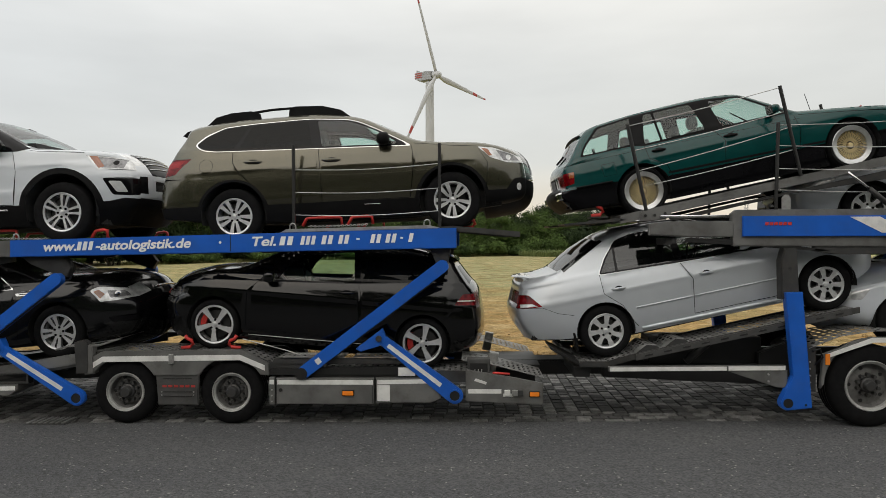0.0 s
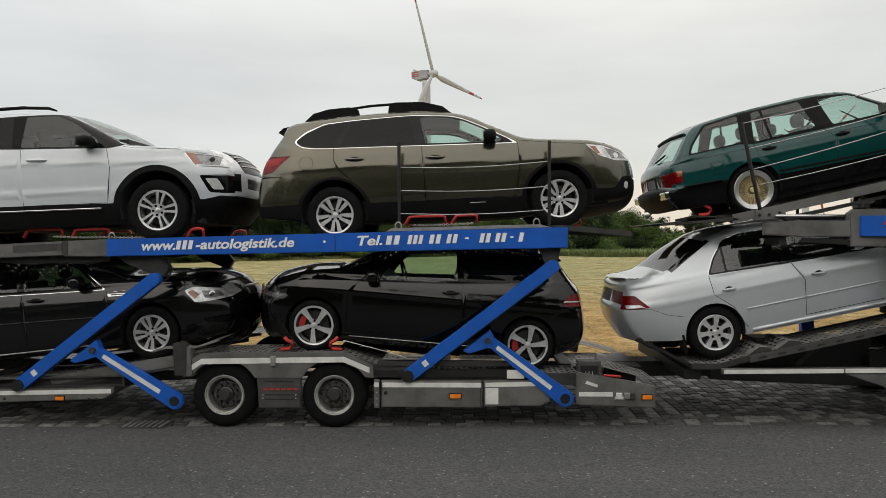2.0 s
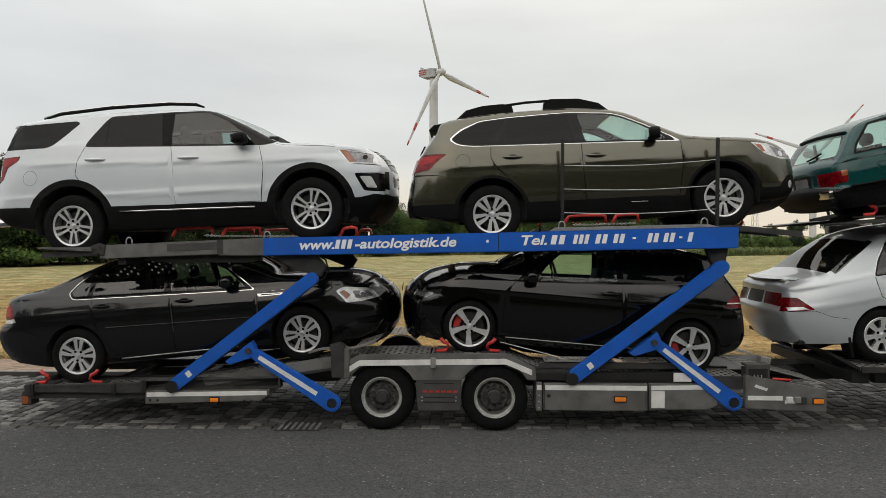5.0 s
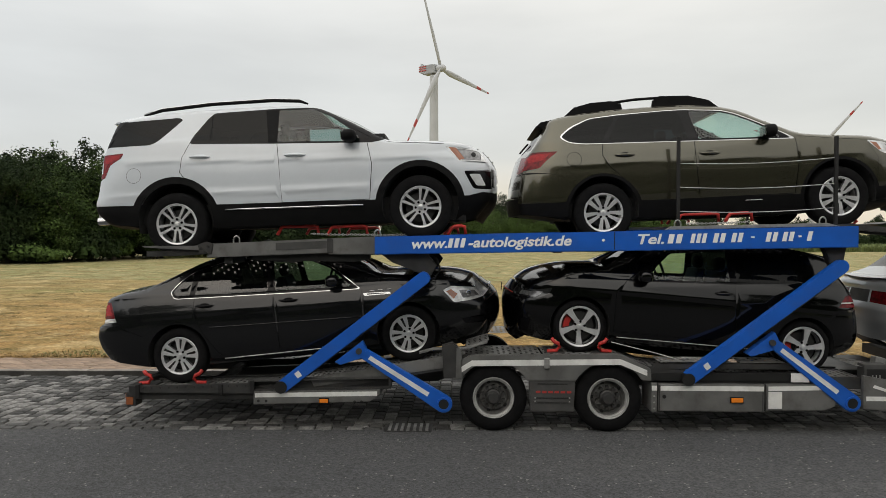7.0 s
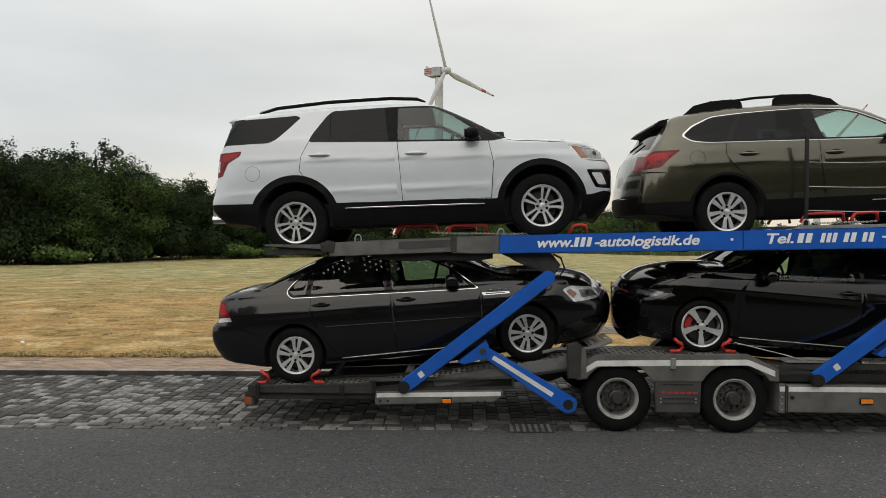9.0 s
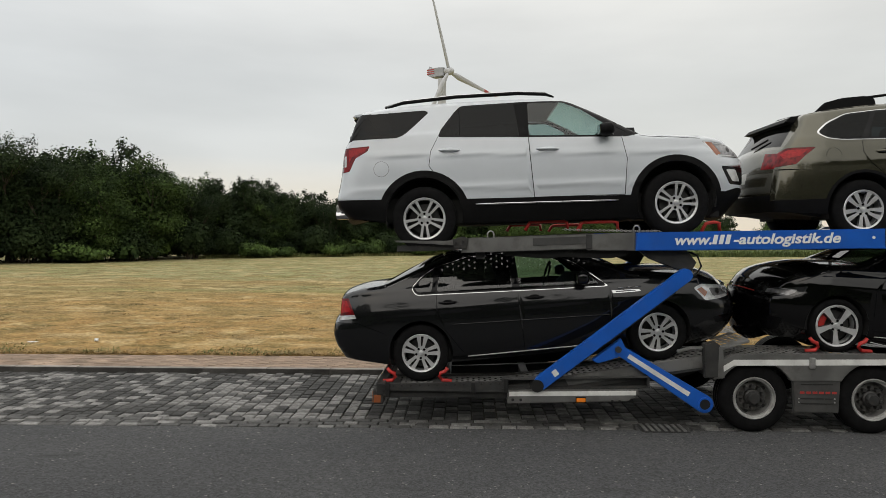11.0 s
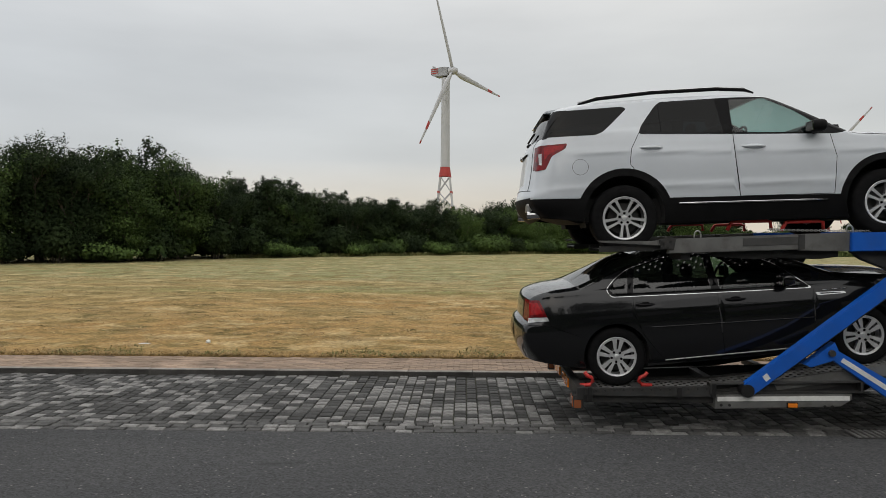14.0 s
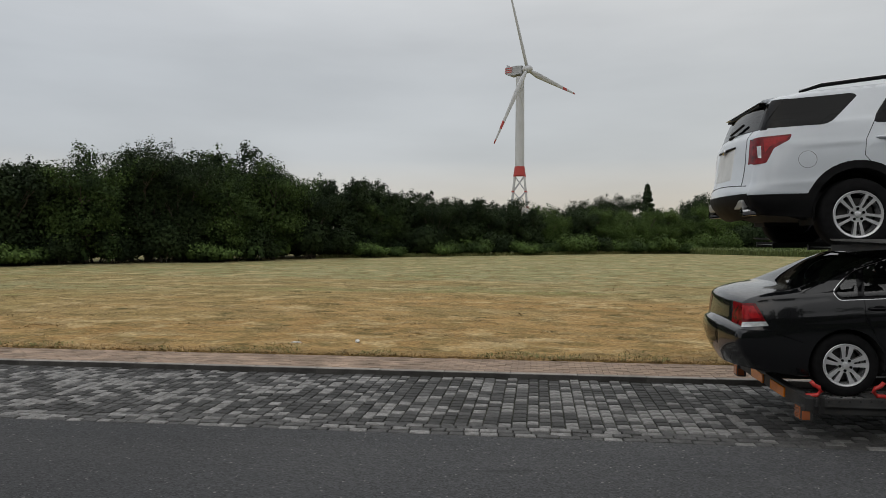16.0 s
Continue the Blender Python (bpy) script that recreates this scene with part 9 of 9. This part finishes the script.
# ---- stone setts, kerb stones, brick pavement, grass, gully ----
def block_mesh(name, sx, sy, sz, bevel, seed, material):
    """A worn stone block with rounded, uneven top."""
    rnd = random.Random(seed)
    hx, hy = sx / 2, sy / 2
    b = bevel
    j = lambda a: a + rnd.uniform(-0.12, 0.12) * b
    rings = [[(-hx, -hy, -sz), (hx, -hy, -sz), (hx, hy, -sz), (-hx, hy, -sz)],
             [(j(-hx), j(-hy), -b), (j(hx), j(-hy), -b), (j(hx), j(hy), -b), (j(-hx), j(hy), -b)],
             [(j(-hx + b * 0.35), j(-hy + b * 0.35), -b * 0.25), (j(hx - b * 0.35), j(-hy + b * 0.35), -b * 0.25), (j(hx - b * 0.35), j(hy - b * 0.35), -b * 0.25), (j(-hx + b * 0.35), j(hy - b * 0.35), -b * 0.25)],
             [(j(-hx + b), j(-hy + b), 0), (j(hx - b), j(-hy + b), 0), (j(hx - b), j(hy - b), 0), (j(-hx + b), j(hy - b), 0)]]
    verts = [v for r in rings for v in r]
    faces = []
    for r in range(3):
        for k in range(4):
            a, c = r * 4 + k, r * 4 + (k + 1) % 4
            faces.append((a, c, c + 4, a + 4))
    faces.append((12, 13, 14, 15))
    me = bpy.data.meshes.new(name)
    me.from_pydata(verts, [], faces)
    me.materials.append(MATS[material])
    return me


def join_blocks(name, blocks, material, parent, label):
    """Blocks (mesh, pose) past the ones that stand singly, as one piece."""
    verts, faces = [], []
    for me, m in blocks:
        base = len(verts)
        verts += [tuple(m @ v.co) for v in me.vertices]
        faces += [tuple(base + i for i in p.vertices) for p in me.polygons]
    out = bpy.data.meshes.new(name)
    out.from_pydata(verts, [], faces)
    out.materials.append(MATS[material])
    ob = new(name, out)
    ob.parent = parent
    return tagged(ob, label, kind="stuff")


rnd = random.Random(31)
bed = bpy.data.objects["sett_bed"]
TURN = math.degrees(math.atan(SLOPE))
widths = (0.14, 0.155, 0.17)
lengths = (0.135, 0.15, 0.165)
SHADES = ("light", "grey", "dark")
SETT = {(w, l, s): [block_mesh("sett", w - 0.013, l - 0.013, 0.06, 0.014, 7 + k, "sett_" + s) for k in range(2)] for w in widths + (0.20, 0.235) for l in lengths for s in SHADES}
near, rest = [], {s: [] for s in SHADES}


def shade_at(x, v):
    """Dark and light stones lie in loose patches, with more dark ones towards both ends."""
    # The x bias puts lower exposure and under-lorry shade into the stone mix.
    c = noise.noise((x * 0.9, v * 1.2, 5)) * 0.5 + rnd.uniform(-0.5, 0.5) + float(np.interp(x, (-14, -9, -3), (-0.08, 0.0, -0.10)))
    return "dark" if c < -0.15 else "grey" if c < 0.10 else "light"


x = -34.0
while x < 14.0:
    w = rnd.choice(widths)
    v = BORDER + 0.36
    v += rnd.uniform(-0.05, 0.05)
    while v < KERB - 0.08:
        l = rnd.choice(lengths)
        px, py = x + w / 2, edge_y(v + l / 2, x + w / 2)
        m = pose(px, py, rnd.uniform(-0.005, 0.004), rnd.uniform(-0.7, 0.7), rnd.uniform(-0.7, 0.7), TURN + rnd.uniform(-1.3, 1.3))
        s = shade_at(px, v)
        (near if -11.6 <= px <= -9.1 and len(near) < 290 else rest[s]).append((rnd.choice(SETT[w, l, s]), m))
        v += l
    x += w
row_len = (0.17, 0.20, 0.235)
for r in range(3):
    x = -34.0 + rnd.uniform(0, 0.2)
    v = BORDER + 0.0 + r * 0.125
    while x < 14.0:
        w = rnd.choice(row_len)
        s = rnd.choice(("light", "grey", "grey"))
        me = SETT[w, 0.135, s][rnd.randint(0, 1)]
        m = pose(x + w / 2, edge_y(v + 0.065, x + w / 2), rnd.uniform(-0.006, 0.006) + 0.004, rnd.uniform(-1, 1), rnd.uniform(-1, 1), TURN + rnd.uniform(-1.5, 1.5)) @ Matrix.Diagonal((1, 0.9, 1, 1))
        rest[s].append((me, m))
        x += w
for me, m in near:
    o = new("sett", me)
    o.parent = bed
    o.matrix_local = m
for s in SHADES:
    join_blocks("setts_beyond", rest[s], "setts_" + s, bed, "worn " + s + (" grey" if s != "grey" else "") + " stone setts further along")

pave = bpy.data.objects["pavement_bed"]
kerb = thing("kerb", "row of worn grey concrete kerb stones", "kerb", (0, 0, 0), kind="structure")
KM = block_mesh("kerb_stone", 0.996, 0.13, 0.30, 0.012, 3, "kerb_stone")
# Upward faces take the lighter slot, sides the shaded one.
KM.materials.append(MATS["kerb_top"])
for face in KM.polygons:
    face.material_index = 1 if face.normal.z > 0.5 else 0
for i in range(62):
    x = -44 + i * 1.0
    o = new("kerb_stone", KM)
    o.parent = kerb
    o.matrix_local = pose(x, edge_y(KERB + 0.07, x), 0.072 + rnd.uniform(-0.004, 0.004), 0, 0, TURN + rnd.uniform(-0.15, 0.15))
PM = [block_mesh("paver", 0.194, 0.094, 0.05, 0.005, 40 + k, "paver") for k in range(3)]
near, rest = [], []
for r in range(10):
    x = -40.0 + (0.1 if r % 2 else 0)
    while x < 14:
        v = KERB + 0.19 + r * 0.1
        m = pose(x, edge_y(v, x), 0.066 + rnd.uniform(-0.004, 0.003), rnd.uniform(-0.8, 0.8), rnd.uniform(-0.8, 0.8), TURN)
        (near if -12.0 <= x <= -5.6 and len(near) < 270 else rest).append((rnd.choice(PM), m))
        x += 0.2
for me, m in near:
    o = new("paver", me)
    o.parent = pave
    o.matrix_local = m
join_blocks("pavers_beyond", rest, "paver_far", pave, "reddish brick pavers further along")

# gully grate beside the lorry
g = thing("gully_grate", "dark cast iron gully grate in the road edge", "drain grate", (-5.11, 6.86, 0.0))
part("grate_frame", box(-0.27, 0.27, -0.16, 0.16, -0.05, 0.008, 0.006), "black_steel", g)
for k in range(7):
    part("grate_bar", box(-0.235 + k * 0.072, -0.20 + k * 0.072, -0.14, 0.14, 0.0, 0.018, 0.004), "plate_steel", g)


def blades(name, count, place, material, label, category, height=(0.05, 0.14), lean=1.0, width=0.006, seed=4):
    """Many thin bent blades, each rooted where place() says."""
    rnd = random.Random(seed)
    verts, faces = [], []
    for _ in range(count):
        x, y = place(rnd)
        z = field_height(x, y) - 0.01
        h = rnd.uniform(*height)
        a = rnd.uniform(0, 6.28)
        dx, dy = math.cos(a), math.sin(a)
        b = h * lean * rnd.uniform(0.3, 1.4)
        w = width * rnd.uniform(0.7, 1.6)
        base = len(verts)
        verts += [(x - dy * w, y + dx * w, z), (x + dy * w, y - dx * w, z), (x + dx * b * 0.4 + dy * w * 0.8, y + dy * b * 0.4 - dx * w * 0.8, z + h * 0.6), (x + dx * b * 0.4 - dy * w * 0.8, y + dy * b * 0.4 + dx * w * 0.8, z + h * 0.6), (x + dx * b, y + dy * b, z + h * rnd.uniform(0.55, 1.0))]
        faces += [(base, base + 1, base + 2, base + 3), (base + 3, base + 2, base + 4)]
    me = bpy.data.meshes.new(name)
    me.from_pydata(verts, [], faces)
    me.materials.append(MATS[material])
    return tagged(new(name, me), label, category, kind="stuff")


def by_kerb(r):
    x = r.uniform(-30, 9)
    return x, edge_y(PAVE_END, x) + abs(r.gauss(0, 0.22)) - 0.03


def tufted(r):
    x = r.uniform(-30, 12)
    c = noise.noise((x * 0.6, 3.1, 0)) + noise.noise((x * 2.3, 1.7, 0)) * 0.5
    while c < 0.1:
        x = r.uniform(-30, 12)
        c = noise.noise((x * 0.6, 3.1, 0)) + noise.noise((x * 2.3, 1.7, 0)) * 0.5
    return x, edge_y(PAVE_END, x) + abs(r.gauss(0, 0.35)) * (0.4 + max(0, c) * 1.6)


def near_field(r):
    x = r.uniform(-36, 16)
    return x, edge_y(PAVE_END, x) + 0.1 + 20 * r.random() ** 2.0


def in_tufts(r):
    while True:
        x, d = r.uniform(-38, 16), 22 * r.random() ** 1.6
        if noise.noise((x * 0.8, d * 1.2, 9)) + 0.9 * noise.noise((x * 2.4, d * 3.0, 4)) > 0.36:
            return x, edge_y(PAVE_END, x) + 0.15 + d


def meadow(r):
    x = r.uniform(6, 62)
    return x, edge_line(x) - 11.5 + min(1, max(0, (16 - x) / 10)) * 9 + r.random() ** 1.5 * 11


def far_edge(r):
    x = r.uniform(-30, 70)
    return x, edge_line(x) - r.random() ** 2 * 1.6 + 0.8


blades("grass_fringe", 22000, by_kerb, "dry_grass", "dry brown fringe along the pavement", "grass", (0.015, 0.06), 1.8, 0.005)
blades("green_tufts", 4500, tufted, "grass_blade", "low green tufts along the pavement", "grass", (0.02, 0.075), 1.2, 0.005, seed=6)
blades("cut_hay", 60000, near_field, "straw", "cut hay lying on the field", "hay", (0.008, 0.03), 5.0, 0.005, seed=9)
blades("hay_lumps", 75000, in_tufts, "hay", "matted lumps of cut hay on the field", "hay", (0.012, 0.038), 4.5, 0.009, seed=10)
blades("tall_grass", 26000, far_edge, "grass_blade", "low uncut grass along the wood", "grass", (0.15, 0.5), 0.5, 0.02, seed=12)
blades("meadow_strip", 60000, meadow, "meadow_grass", "strip of tall light green grass beyond the mown field", "grass", (0.4, 1.0), 0.5, 0.03, seed=13)
def crumple(rx, ry, rz, seed):
    """A scrap of paper, folded and dented at random."""
    r = random.Random(seed)
    bm = ball(bmesh.new(), 0, 0, rz * 0.8, rx, ry, rz, 1.3, 9, 6)
    for v in bm.verts:
        v.co.x, v.co.y, v.co.z = v.co.x * r.uniform(0.55, 1.15), v.co.y * r.uniform(0.55, 1.15), max(0.0, v.co.z * r.uniform(0.4, 1.25))
    return bm


paper = thing("litter", "crumpled white scrap of paper on the grass", "litter", (-14.47, 11.82, 0.10))
part("scrap", crumple(0.06, 0.045, 0.035, 5), "white_tape", paper)
paper = thing("litter", "flat white scrap of paper on the grass", "litter", (-15.64, 11.7, 0.09))
part("scrap", crumple(0.12, 0.08, 0.012, 6), "white_tape", paper)
